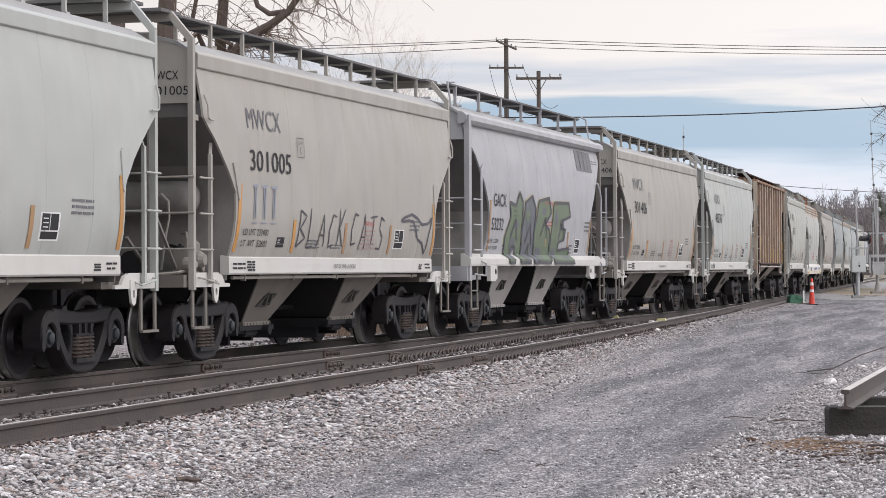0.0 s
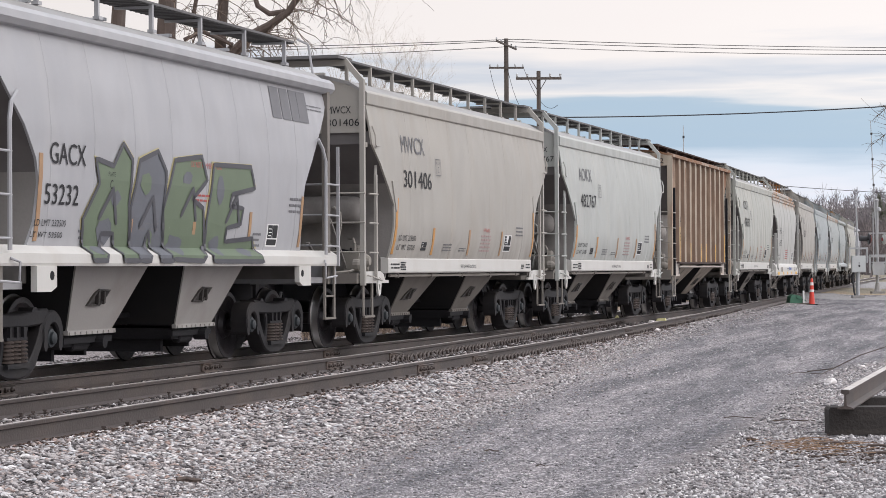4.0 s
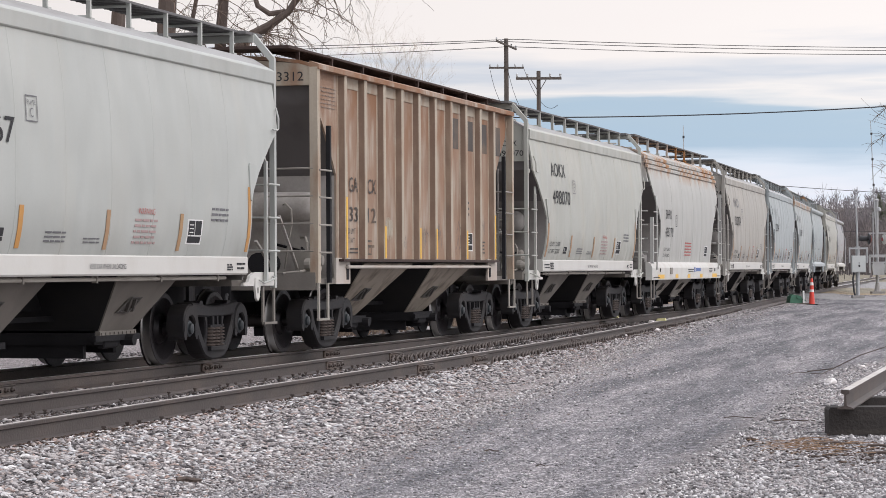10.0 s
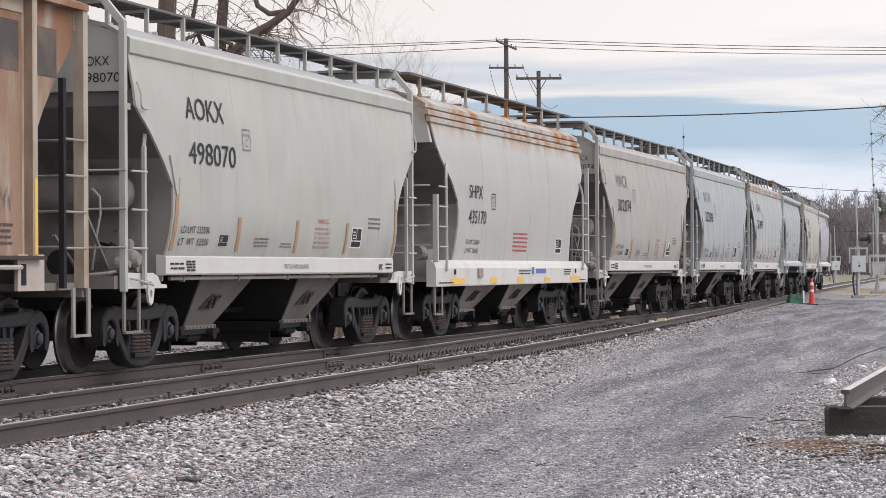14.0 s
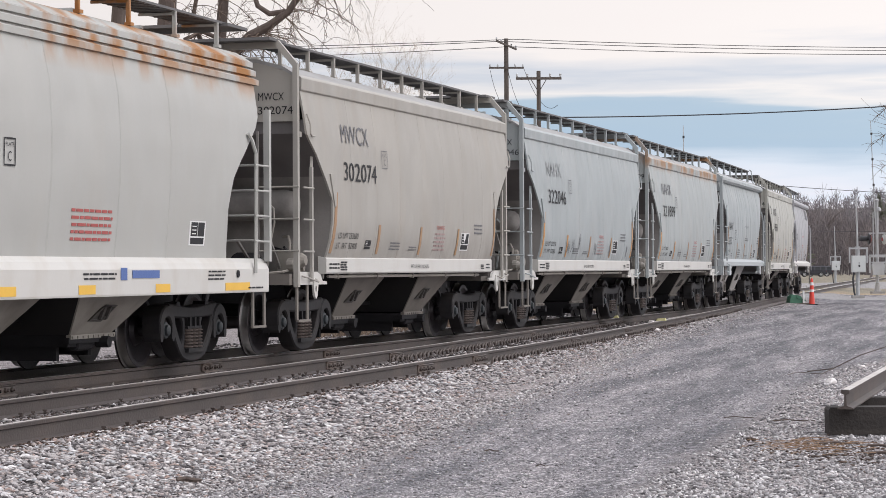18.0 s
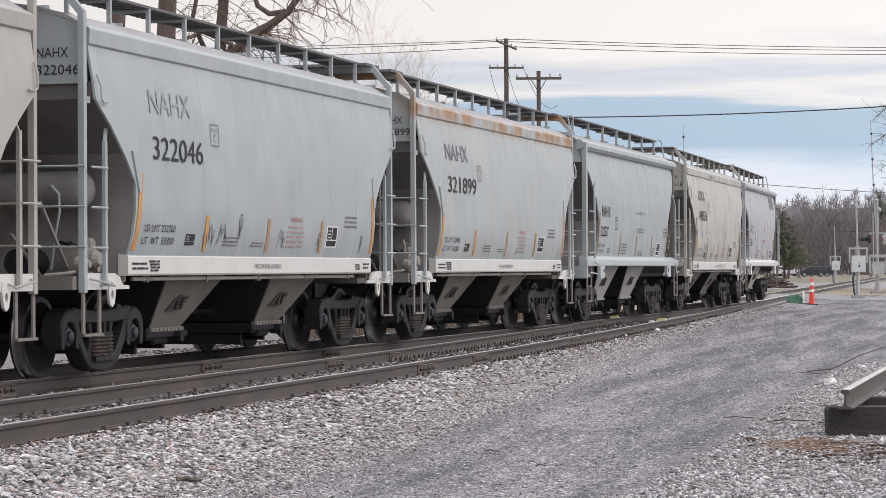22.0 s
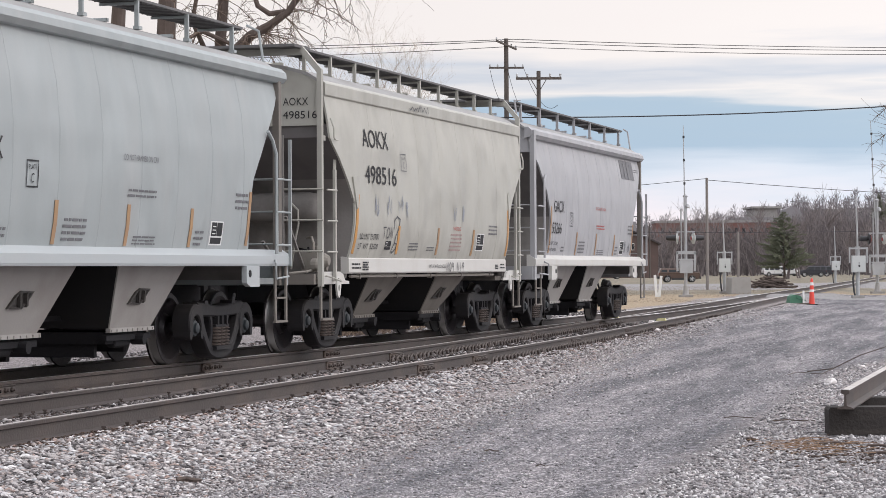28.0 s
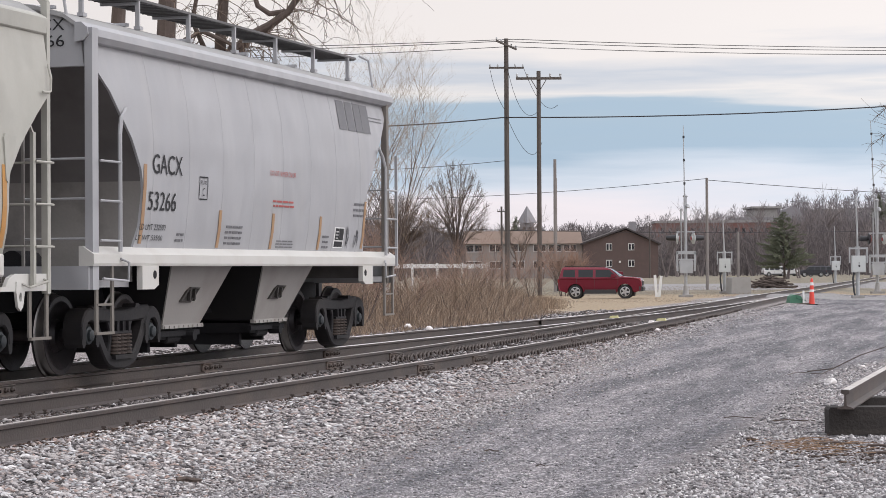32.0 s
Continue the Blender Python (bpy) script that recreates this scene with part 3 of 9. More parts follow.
def bay_shape(c, half_top, half_bot, ztop, zbot, ytop, ybot, side=-1):
    """The outer sheets of one hopper bay, tapering inwards to a flange along the lower edge."""
    g = G()
    for s in (side,):
        g.sheet([[(c - half_top, s * ytop, ztop), (c + half_top, s * ytop, ztop)], [(c - half_bot, s * ybot, zbot), (c + half_bot, s * ybot, zbot)]], (0, -s * 0.02, 0))
        g.box(c - half_bot - 0.04, c + half_bot + 0.04, s * ybot - 0.03, s * ybot + 0.03, zbot - 0.05, zbot)
        for i in range(9):
            u = c - half_bot + 2 * half_bot * i / 8
            g.box(u - 0.015, u + 0.015, s * (ybot + 0.03) - 0.012, s * (ybot + 0.03) + 0.012, zbot - 0.045, zbot - 0.015)
    return g


def bay_slope_shape(c, half_top, half_bot, ztop, zbot, ytop, ybot):
    """The two sloping sheets that close a bay fore and aft."""
    g = G()
    for s in (-1, 1):
        g.sheet([[(c + s * (half_top - 0.005), -ytop + 0.01, ztop), (c + s * (half_top - 0.005), ytop - 0.01, ztop)], [(c + s * (half_bot - 0.005), -ybot + 0.01, zbot), (c + s * (half_bot - 0.005), ybot - 0.01, zbot)]], (-s * 0.02, 0, 0))
    return g


def add_bay(car, c, dims, paint, port_z, label):
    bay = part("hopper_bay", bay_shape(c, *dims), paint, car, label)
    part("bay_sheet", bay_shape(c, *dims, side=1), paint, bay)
    part("bay_slope", bay_slope_shape(c, *dims), M_SOOT_SHADE, bay, "slope sheet blackened for soot and shade")
    half_top, half_bot, ztop, zbot, ytop, ybot = dims
    slope = (ytop - ybot) / (ztop - zbot)
    y = -(ybot + (port_z - zbot) * slope)
    part("poking_port", hatch_shape(c - 0.12, y, port_z, slope), M_PORT, bay, "small grimy poking port")
    for k in (0, 1):
        part("port_latch", hatch_shape(c - 0.12, y, port_z, slope, k), M_PORT, bay)
    part("outlet_gate", gate_shape(c), M_UNDER, car, "black outlet gate with shaft")


def hatch_shape(c, y, z, slope, latch=None):
    """A small poking port on the bay's outer face: a slanted rim round a sunk cover; or one of the latches across it."""
    g = G()
    at = lambda u, zz, o: (u, y - (zz - z) * slope - o, zz)

    def bar(u0, z0, u1, z1, wd, o):
        d = math.hypot(u1 - u0, z1 - z0)
        nx, nz = -(z1 - z0) / d * wd / 2, (u1 - u0) / d * wd / 2
        q = [(u0 - nx, z0 - nz), (u1 - nx, z1 - nz), (u1 + nx, z1 + nz), (u0 + nx, z0 + nz)]
        vs = [at(a, b, 0.0) for a, b in q] + [at(a, b, o) for a, b in q]
        g.add(vs, [(3, 2, 1, 0), (4, 5, 6, 7), (0, 1, 5, 4), (1, 2, 6, 5), (2, 3, 7, 6), (3, 0, 4, 7)])

    if latch is not None:
        k = (-0.06, 0.10)[latch]
        bar(c + k - 0.05, z + 0.07, c + k + 0.06, z - 0.07, 0.03, 0.05)
        return g
    ring = [(c - 0.26, z - 0.09), (c + 0.08, z - 0.10), (c + 0.16, z - 0.04), (c + 0.24, z + 0.09), (c - 0.06, z + 0.10), (c - 0.16, z + 0.05)]
    cu, cz = sum(q[0] for q in ring) / 6, sum(q[1] for q in ring) / 6
    rows = [[at(cu + (a - cu) * f, cz + (b - cz) * f, o) for a, b in ring] for f, o in ((1.0, 0.0), (1.0, 0.03), (0.82, 0.035), (0.74, 0.008))]
    return g.loft(rows)


def ladder(car, u0, u1, y, z0, z1, n, mat, s, tall=None, y_end=None):
    """Two stiles and round rungs on the car's side, and the end rungs that run across from the corner."""
    part("ladder_stile", G().box(u1 - 0.03, u1 + 0.03, y - 0.02, y + 0.02, z0, z1).beam((u1, y, z1 - 0.03), (u1 - s * 0.10, y + (0.03 if y < 0 else -0.03), z1 + 0.16), 0.04, 0.02), mat, car)
    for i in range(n):
        z = z0 + 0.42 + 0.44 * i
        part("rung", G().tube([(u0, y - 0.035, z), (u1, y - 0.035, z)], 0.013, 6), mat, car)


def car_base(car, kind, mats):
    """Trucks, couplers, underframe, bays and gates that every car has."""
    body, under, dark = mats
    half = {"a": 4.36, "b": 4.0, "c": 4.05, "d": 4.1}[kind]
    for u in (-half, half):
        add_truck(car, u)
    sill = G().box(-5.6, 5.6, -0.22, 0.22, 0.72, 1.02)
    part("center_sill", sill, M_UNDER, car)
    part("brake_rod", G().box(-half + 0.4, half - 0.4, -0.33, -0.29, 0.60, 0.66), M_UNDER, car)
    part("brake_rod", G().box(-half + 0.4, half - 0.4, 0.29, 0.33, 0.58, 0.64), M_UNDER, car)
    for s in (-1, 1):
        part("coupler", shared("coupler%d" % s, lambda: coupler_shape(s)), M_STEEL, car, "rusty cast steel coupler")
        part("air_hose", shared("hose%d" % s, lambda: hose_shape(s), True), M_TYRE, car, "black rubber air hose")


def side_rows(edge, w, zs, sgn, nu=14, bow=None):
    rows = []
    for z in zs:
        a, b = edge(z)
        us = [a + (b - a) * i / nu for i in range(nu + 1)]
        rows.append([(u, sgn * (w(z) + (bow(u, z) if bow else 0)), z) for u in us])
    return rows


def table(pts):
    zs, us = [p[0] for p in pts], [p[1] for p in pts]
    return lambda z: float(np.interp(z, zs, us))


def running_board(car, z, y0, y1, u0, u1, mat_board, mat_leg, posts, foot):
    for s in (-1, 1):
        g = G()
        n = 5
        for i in range(n):
            y = y0 + (y1 - y0) * i / (n - 1)
            g.beam((u0, s * y, z), (u1, s * y, z), 0.05, 0.03)
        k = int((u1 - u0) / 0.16)
        for i in range(k + 1):
            u = u0 + (u1 - u0) * i / k
            g.box(u - 0.012, u + 0.012, min(s * y0, s * y1), max(s * y0, s * y1), z - 0.028, z - 0.004)
        g.box(u0, u1, min(s * (y0 + 0.02), s * (y1 - 0.02)), max(s * (y0 + 0.02), s * (y1 - 0.02)), z - 0.016, z - 0.008)
        part("running_board", g, mat_board, car, "dark steel grating walkway on the roof")
        for i in range(posts):
            u = u0 + 0.35 + (u1 - u0 - 0.7) * i / (posts - 1)
            b = G().box(u - 0.02, u + 0.02, s * y1 - 0.025, s * y1 + 0.025, foot, z - 0.01)
            b.box(u - 0.02, u + 0.02, min(s * y0, s * y1), max(s * y0, s * y1), z - 0.06, z - 0.03)
            b.box(u - 0.05, u + 0.05, s * y1 - 0.05, s * y1 + 0.03, foot - 0.02, foot + 0.02)
            part("board_bracket", b, mat_leg, car)


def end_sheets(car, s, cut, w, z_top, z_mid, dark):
    """The sheets that close the body under its end cut: a darker slope above, a lighter wall below."""
    for nm, hi, lo, mt, lab in (("slope_sheet", z_top, z_mid, M_SLOPE, "dark grey sloping end sheet"), ("end_sheet", z_mid, 1.06, dark, "grey end sheet behind the ladder")):
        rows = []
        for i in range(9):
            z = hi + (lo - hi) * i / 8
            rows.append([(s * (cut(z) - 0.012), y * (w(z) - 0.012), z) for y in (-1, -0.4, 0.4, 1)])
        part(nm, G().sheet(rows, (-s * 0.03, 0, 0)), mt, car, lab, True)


# dusty grey, darkened in colour to offset the strong sky light on roofs
M_ROOFDUST_DIM = surface("dusty_dimmed_car_roof", (0.325, 0.322, 0.318), 0.65, 0, 0.14, 1.2, 20, 0.1, (0.22, 0.205, 0.19), 0.55, (0.6, 3.0, 1.0))
M_PORT = surface("grimy_cast_port", (0.075, 0.07, 0.066), 0.75, 0, 0.4, 6, 50, 0.3, (0.16, 0.145, 0.13), 0.5)
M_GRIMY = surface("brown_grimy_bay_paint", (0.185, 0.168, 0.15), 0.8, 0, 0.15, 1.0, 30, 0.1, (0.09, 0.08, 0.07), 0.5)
M_SLOPE = surface("dark_grey_slope_paint", (0.135, 0.126, 0.124), 0.75, 0, 0.12, 0.7, 30, 0.05, (0.07, 0.065, 0.062), 0.5)


def roof_shape(half, edge_y, edge_z, top, drop=0.0):
    prof = [(edge_y, edge_z), (edge_y * 0.86, edge_z + (top - edge_z) * 0.42), (edge_y * 0.62, edge_z + (top - edge_z) * 0.74),
            (edge_y * 0.34, edge_z + (top - edge_z) * 0.95), (0, top)]
    prof = prof + [(-y, z) for y, z in prof[-2::-1]]
    g = G()
    rows = [[(u, y, z) for y, z in prof] for u in (-half, -half * 0.5, 0, half * 0.5, half)]
    g.sheet(rows, (0, 0, -0.05))
    return g


def hatch_row(car, top, mat, n=5):
    for i in range(n):
        u = -4.2 + 8.4 * i / (n - 1)
        g = G().lathe([(top - 0.08, 0.36), (top + 0.04, 0.36), (top + 0.06, 0.34), (top + 0.10, 0.20), (top + 0.11, 0.05)], (u, 0, 0), "z", 16)
        g.box(u - 0.04, u + 0.04, -0.42, 0.42, top + 0.05, top + 0.09)
        part("hatch_cover", g, mat, car, smooth=False)


def brake_gear(car, s, dark, body):
    """Air reservoir, brake cylinder, pipes and lever on the end platform."""
    part("air_reservoir", G().lathe([(-0.80, 0.04), (-0.77, 0.14), (-0.70, 0.20), (-0.6, 0.215), (0.60, 0.215), (0.7, 0.20), (0.77, 0.14), (0.80, 0.04)], (s * 4.80, -0.45, 2.10), "y", 20), dark, car, "sooty grey air tank", True)
    part("brake_cylinder", G().lathe([(-0.3, 0.16), (0.2, 0.16), (0.24, 0.08), (0.5, 0.05)], (s * 4.9, -0.5, 1.28), "x", 14), M_UNDER, car, "", True)
    part("brake_pipe", G().tube([(s * 4.98, -0.80, 2.12), (s * 5.10, -0.88, 2.14), (s * 5.12, -0.98, 2.05), (s * 5.12, -0.99, 1.85), (s * 5.1, -0.93, 1.6), (s * 5.05, -0.85, 1.2)], 0.016, 6), body, car)
    part("brake_pipe", G().tube([(s * 5.3, -1.2, 1.5), (s * 4.6, -1.0, 1.45), (s * 4.3, -0.3, 1.6)], 0.02, 6), M_UNDER, car)
    part("control_valve", G().box(min(s * 4.72, s * 4.98), max(s * 4.72, s * 4.98), -1.22, -0.98, 1.16, 1.44).lathe([(-1.36, 0.07), (-1.30, 0.11), (-1.22, 0.11)], (s * 4.85, 0, 1.32), "y", 12).lathe([(-1.30, 0.05), (-1.22, 0.07)], (s * 4.76, 0, 1.22), "y", 10), UNDERPAINT, car, "dusty brake control valve")
    part("valve_cover", G().lathe([(-1.34, 0.04), (-1.26, 0.09), (-1.18, 0.09)], (s * 5.08, 0, 1.26), "y", 12), UNDERPAINT, car)
    part("valve_cover", G().lathe([(1.40, 0.07), (1.52, 0.07), (1.56, 0.04)], (s * 4.62, -1.12, 0), "z", 10), UNDERPAINT, car)
    part("brake_pipe", G().tube([(s * 4.85, -1.12, 1.44), (s * 4.85, -1.12, 1.58), (s * 4.72, -1.05, 1.66), (s * 4.5, -0.9, 1.66)], 0.02, 6), UNDERPAINT, car)
    part("brake_pipe", G().tube([(s * 5.1, -1.18, 1.18), (s * 5.4, -1.2, 1.16), (s * 5.55, -1.0, 1.14)], 0.02, 6), UNDERPAINT, car)
    part("diagonal_brace", G().beam((s * 5.55, -0.95, 1.95), (s * 4.9, -1.02, 1.12), 0.04, 0.03), dark, car)
    part("diagonal_brace", G().beam((s * 5.55, -0.60, 1.60), (s * 5.0, -0.7, 1.12), 0.04, 0.03), dark, car)
    part("brake_lever", G().beam((s * 5.3, -1.35, 1.10), (s * 4.95, -1.30, 1.16), 0.03, 0.03), UNDERPAINT, car)


def stencil_lines(g, u0, u1, z0, z1, n, wrap, rng, h=0.42):
    """Small print, too small to read: broken bars."""
    dz = (z1 - z0) / n
    for i in range(n):
        z = z0 + dz * i
        u = u0 + rng.random() * 0.04
        while u < u1 - 0.03:
            l = min(u1 - u, 0.06 + rng.random() * 0.16)
            plate(g, u, u + l, z + dz * 0.2, z + dz * (0.2 + h), wrap, 0.008, 0, 1)
            u += l + 0.03
    return g


def label_box(car, u0, u1, z0, z1, wrap, frame=True):
    """A two-part black data panel with a white border."""
    if frame:
        part("data_panel", plate(G(), u0, u1, z0, z1, wrap, 0.004), M_WHITE, car, "white bordered data panel")
    h = z1 - z0
    for a, b, c, d in ((0.08, 0.48, 0.38, 0.95), (0.52, 0.92, 0.38, 0.95), (0.08, 0.92, 0.06, 0.32)):
        part("data_field", plate(G(), u0 + (u1 - u0) * a, u0 + (u1 - u0) * b, z0 + h * c, z0 + h * d, wrap, 0.007), M_BLACK, car)
    g = G()
    for i in range(3):
        plate(g, u0 + (u1 - u0) * 0.14, u0 + (u1 - u0) * 0.40, z0 + h * (0.46 + 0.15 * i), z0 + h * (0.50 + 0.15 * i), wrap, 0.009)
    part("small_print", g, M_WHITE, car)


# load limit and light weight by car number
WEIGHTS = {"301005": ("233400", "52600"), "301406": ("233300", "52700"), "482767": ("234100", "51900"), "498070": ("233500", "52500"),
           "302074": ("233600", "52400"), "322046": ("232700", "53300"), "321899": ("232800", "53200"), "498516": ("233700", "52300")}


def hopper_a(name, label, body, under, dark, text, seams=True, mark=M_BLACK, tape=M_TAPE, mark_col=None, rng_seed=1, pillow=0.007, spans=((-4.03, -2.78), (-3.98, -2.43))):
    """Two-bay hopper with straight sloped end cuts, a short side sill, corner posts and a boxed roof edge."""
    car = thing(name, label, "hopper car", "freight train")
    rng = random.Random(rng_seed)
    w = table([(1.1, 1.50), (1.36, 1.535), (1.43, 1.555), (1.6, 1.595), (1.85, 1.622), (2.3, 1.63), (2.8, 1.618), (3.06, 1.60), (3.3, 1.573), (3.7, 1.515)])
    # the sheets stand out a little between their seams
    bow = lambda u, z: pillow * math.sin(math.pi * (u + 3.6) / 1.2) ** 2 * min(1.0, max(0.0, (z - 1.36) / 0.4)) * min(1.0, max(0.0, (3.7 - z) / 0.5))
    wrap = lambda u, z: -w(z) - bow(u, z)
    cut = table([(1.36, 4.50), (1.95, 4.46), (2.17, 4.48), (2.45, 4.73), (2.75, 5.07), (2.98, 5.40), (3.04, 5.49), (3.70, 5.53)])
    edge = lambda z: (-cut(z), cut(z))
    zs = [1.36, 1.43, 1.6, 1.72, 1.85, 2.0, 2.17, 2.3, 2.45, 2.6, 2.8, 2.98, 3.06, 3.3, 3.5, 3.7]
    car_base(car, "a", (body, under, dark))
    for s in (-1, 1):
        g = G().sheet(side_rows(edge, w, zs, s, 60 if s < 0 else 8, bow), (0, -s * 0.03, 0))
        part("side_wall", g, body, car, smooth=True)
        for i in range(7 if s < 0 else 0):
            u = -3.6 + 7.2 * i / 6
            g = G().sheet([[(u - 0.014, s * (w(z) + 0.001), z), (u, s * (w(z) + 0.005), z), (u + 0.014, s * (w(z) + 0.001), z)] for z in zs], (0, -s * 0.004, 0))
            part("weld_seam", g, body, car)
        # boxed roof edge and side sill
        g = G().prism([(s * 1.44, 3.655), (s * 1.535, 3.66), (s * 1.55, 3.675), (s * 1.555, 3.83), (s * 1.54, 3.85), (s * 1.44, 3.90)], -5.54, 5.54, "yz")
        part("roof_edge", g, body, car)
        g = G().prism([(s * 1.42, 1.13), (s * 1.53, 1.13), (s * 1.545, 1.15), (s * 1.545, 1.345), (s * 1.535, 1.36), (s * 1.42, 1.38)], -4.51, 4.51, "yz")
        part("side_sill", g, M_SILLWHITE, car, "pale side sill under the body")
        # darker paint than the body: stands for the sill's shade on the pipe
        part("unloading_pipe", G().tube([(-4.2, s * 1.46, 1.09), (3.9, s * 1.46, 1.09)], 0.024, 6), UNDERPAINT, car)
        for i in range(5):
            part("pipe_hanger", G().box(-3.8 + 1.85 * i - 0.02, -3.8 + 1.85 * i + 0.02, s * 1.46 - 0.03, s * 1.46 + 0.03, 1.05, 1.14), M_GRIMY, car)
    part("roof", roof_shape(5.53, 1.46, 3.89, 4.18), M_ROOFDUST_DIM if body != BODY["rust"] else body, car, smooth=True)
    hatch_row(car, 4.18, body)
    running_board(car, 4.36, 0.62, 1.10, -5.5, 5.5, M_GRATE, body if body != BODY["rusty"] else BODY["cool"], 10, 4.04)
    for s in (-1, 1):
        # upper end panel, slope sheet, end platform
        g = G().prism([(-1.50, 3.24), (1.50, 3.24), (1.45, 3.88), (0.9, 4.08), (0, 4.16), (-0.9, 4.08), (-1.45, 3.88)], s * 5.42, s * 5.52, "yz")
        part("end_panel", g, body, car, "light end panel with stencilled number")
        end_sheets(car, s, cut, w, 3.26, 2.50, dark)
        g3 = G().box(min(s * 4.3, s * 5.75), max(s * 4.3, s * 5.75), -1.40, 1.40, 0.98, 1.06)
        g3.box(min(s * 5.68, s * 5.78), max(s * 5.68, s * 5.78), -1.45, 1.45, 0.98, 1.13)
        part("end_platform", g3, M_GRIMY, car)
        if s < 0:
            brake_gear(car, s, dark, body)
        for sy in (-1, 1):
            # corner post with its bent head that carries the roof platform
            g = G().box(s * 5.62 - 0.04, s * 5.62 + 0.04, sy * 1.50 - 0.035, sy * 1.50 + 0.035, 0.95, 4.02)
            g.beam((s * 5.62, sy * 1.50, 4.0), (s * 5.62, sy * 1.22, 4.33), 0.08, 0.07, (1, 0, 0))
            g.box(min(s * 5.50, s * 5.60), max(s * 5.50, s * 5.60), sy * 1.51 - 0.03, sy * 1.51 + 0.03, 3.02, 3.09)
            part("corner_post", g, body, car)
            ladder(car, s * 5.60, s * 5.17, sy * 1.56, 1.02, 2.62, 3, body, s, 3.0)
            # folded grab rail and bolts at the body's shoulder
            grab = [(s * 5.46, sy * 1.60, 3.34), (s * 5.44, sy * 1.645, 3.20), (s * 5.43, sy * 1.645, 3.06), (s * 5.38, sy * 1.645, 3.04), (s * 5.24, sy * 1.64, 3.04)]
            part("shoulder_rail", G().tube(grab, 0.013, 6), body, car)
            for i in range(3):
                z = 1.45 + 0.44 * i
                part("end_rung", G().tube([(s * 5.66, sy * 1.55, z), (s * 5.66, sy * 0.95, z)], 0.013, 6), body, car)
            part("end_stile", G().box(s * 5.66 - 0.015, s * 5.66 + 0.015, sy * 0.95 - 0.015, sy * 0.95 + 0.015, 1.05, 3.1), dark, car)
            # foot stirrup and jacking lug
            g = G()
            for u in (5.62, 5.20):
                g.box(s * u - 0.03, s * u + 0.03, sy * 1.50 - 0.012, sy * 1.50 + 0.012, 0.50, 1.0)
            g.box(min(s * 5.2, s * 5.62) - 0.035, max(s * 5.2, s * 5.62) + 0.035, sy * 1.52 - 0.02, sy * 1.52 + 0.02, 0.47, 0.50)
            part("foot_stirrup", g, M_GRIMY, car, "grimy steel foot stirrup")
            g = G().box(min(s * 4.80, s * 5.62), max(s * 4.80, s * 5.62), sy * 1.50 - 0.02, sy * 1.50 + 0.02, 0.98, 1.16)
            g.prism([(s * 4.80, 0.98), (s * 4.80, 1.15), (s * 4.68, 1.12), (s * 4.60, 1.03), (s * 4.42, 1.02), (s * 4.42, 0.98)], sy * 1.50 - 0.02, sy * 1.50 + 0.02)
            part("corner_plate", g, M_SILLWHITE, car, "pale gusset plate")
            g = G()
            ring = [(math.cos(a) * 0.035, math.sin(a) * 0.05) for a in np.linspace(0, 2 * math.pi, 9)[:-1]]
            outl = [(0.1, 0.02), (0.09, 0.13), (0.0, 0.13), (-0.09, 0.13), (-0.1, 0.02), (-0.06, -0.13), (0.0, -0.17), (0.06, -0.13)]
            cu, cz = s * 4.92, 0.95
            yy = sy * 1.535
            vs = [(cu + a, yy, cz + b) for a, b in outl] + [(cu + a, yy, cz - 0.03 + b) for a, b in ring]
            vs += [(x, y - sy * 0.03, z) for x, y, z in vs]
            fs = []
            for i in range(8):
                j = (i + 1) % 8
                fs += [(i, j, 8 + j, 8 + i), (16 + i, 24 + i, 24 + j, 16 + j), (i, 16 + i, 16 + j, j), (8 + i, 8 + j, 24 + j, 24 + i)]
            part("tow_lug", G().add(vs, fs), M_SILLWHITE, car, "pale lug with an oval hole")
            part("grab_iron", G().tube([(s * 5.5, sy * 1.53, 1.10), (s * 5.45, sy * 1.60, 1.08), (s * 5.0, sy * 1.60, 1.02), (s * 4.95, sy * 1.53, 1.06)], 0.013, 6), body, car)
        g = G().box(min(s * 5.3, s * 5.95), max(s * 5.3, s * 5.95), -1.24, 1.24, 4.33, 4.37)
        part("crossover_platform", g, M_GRATE, car)
        part("platform_beam", G().box(s * 5.6 - 0.04, s * 5.6 + 0.04, -1.25, 1.25, 4.24, 4.33), body, car)
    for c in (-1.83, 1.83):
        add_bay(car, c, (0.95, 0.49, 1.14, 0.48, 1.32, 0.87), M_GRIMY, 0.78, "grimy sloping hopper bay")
    # lettering
    a, b = text
    lettering("mark_letter", a, *spans[0], 3.01, 3.28, wrap, mark_col or mark, car, "stencilled owner letter")
    lettering("number_digit", b, *spans[1], 2.47, 2.74, wrap, mark, car, "stencilled digit")
    endw = lambda u, z: 0
    for txt, z0, z1, ya, yb in ((a, 3.53, 3.64, -0.91, -1.29), (b, 3.34, 3.45, -0.91, -1.42)):
        g = words(txt, 0, 1, z0, z1, lambda u, z: 0)
        g.v = [(-5.528, ya + (yb - ya) * v[0], v[2]) for v in g.v]
        part("end_number", g, M_BLACK, car)
    part("load_limit", words("LD LMT " + WEIGHTS.get(b, ("233100", "52900"))[0], -4.20, -3.28, 1.635, 1.72, wrap), M_BLACK, car)
    part("light_weight", words("LT  WT  " + WEIGHTS.get(b, ("233100", "52900"))[1], -4.22, -3.28, 1.49, 1.575, wrap), M_BLACK, car)
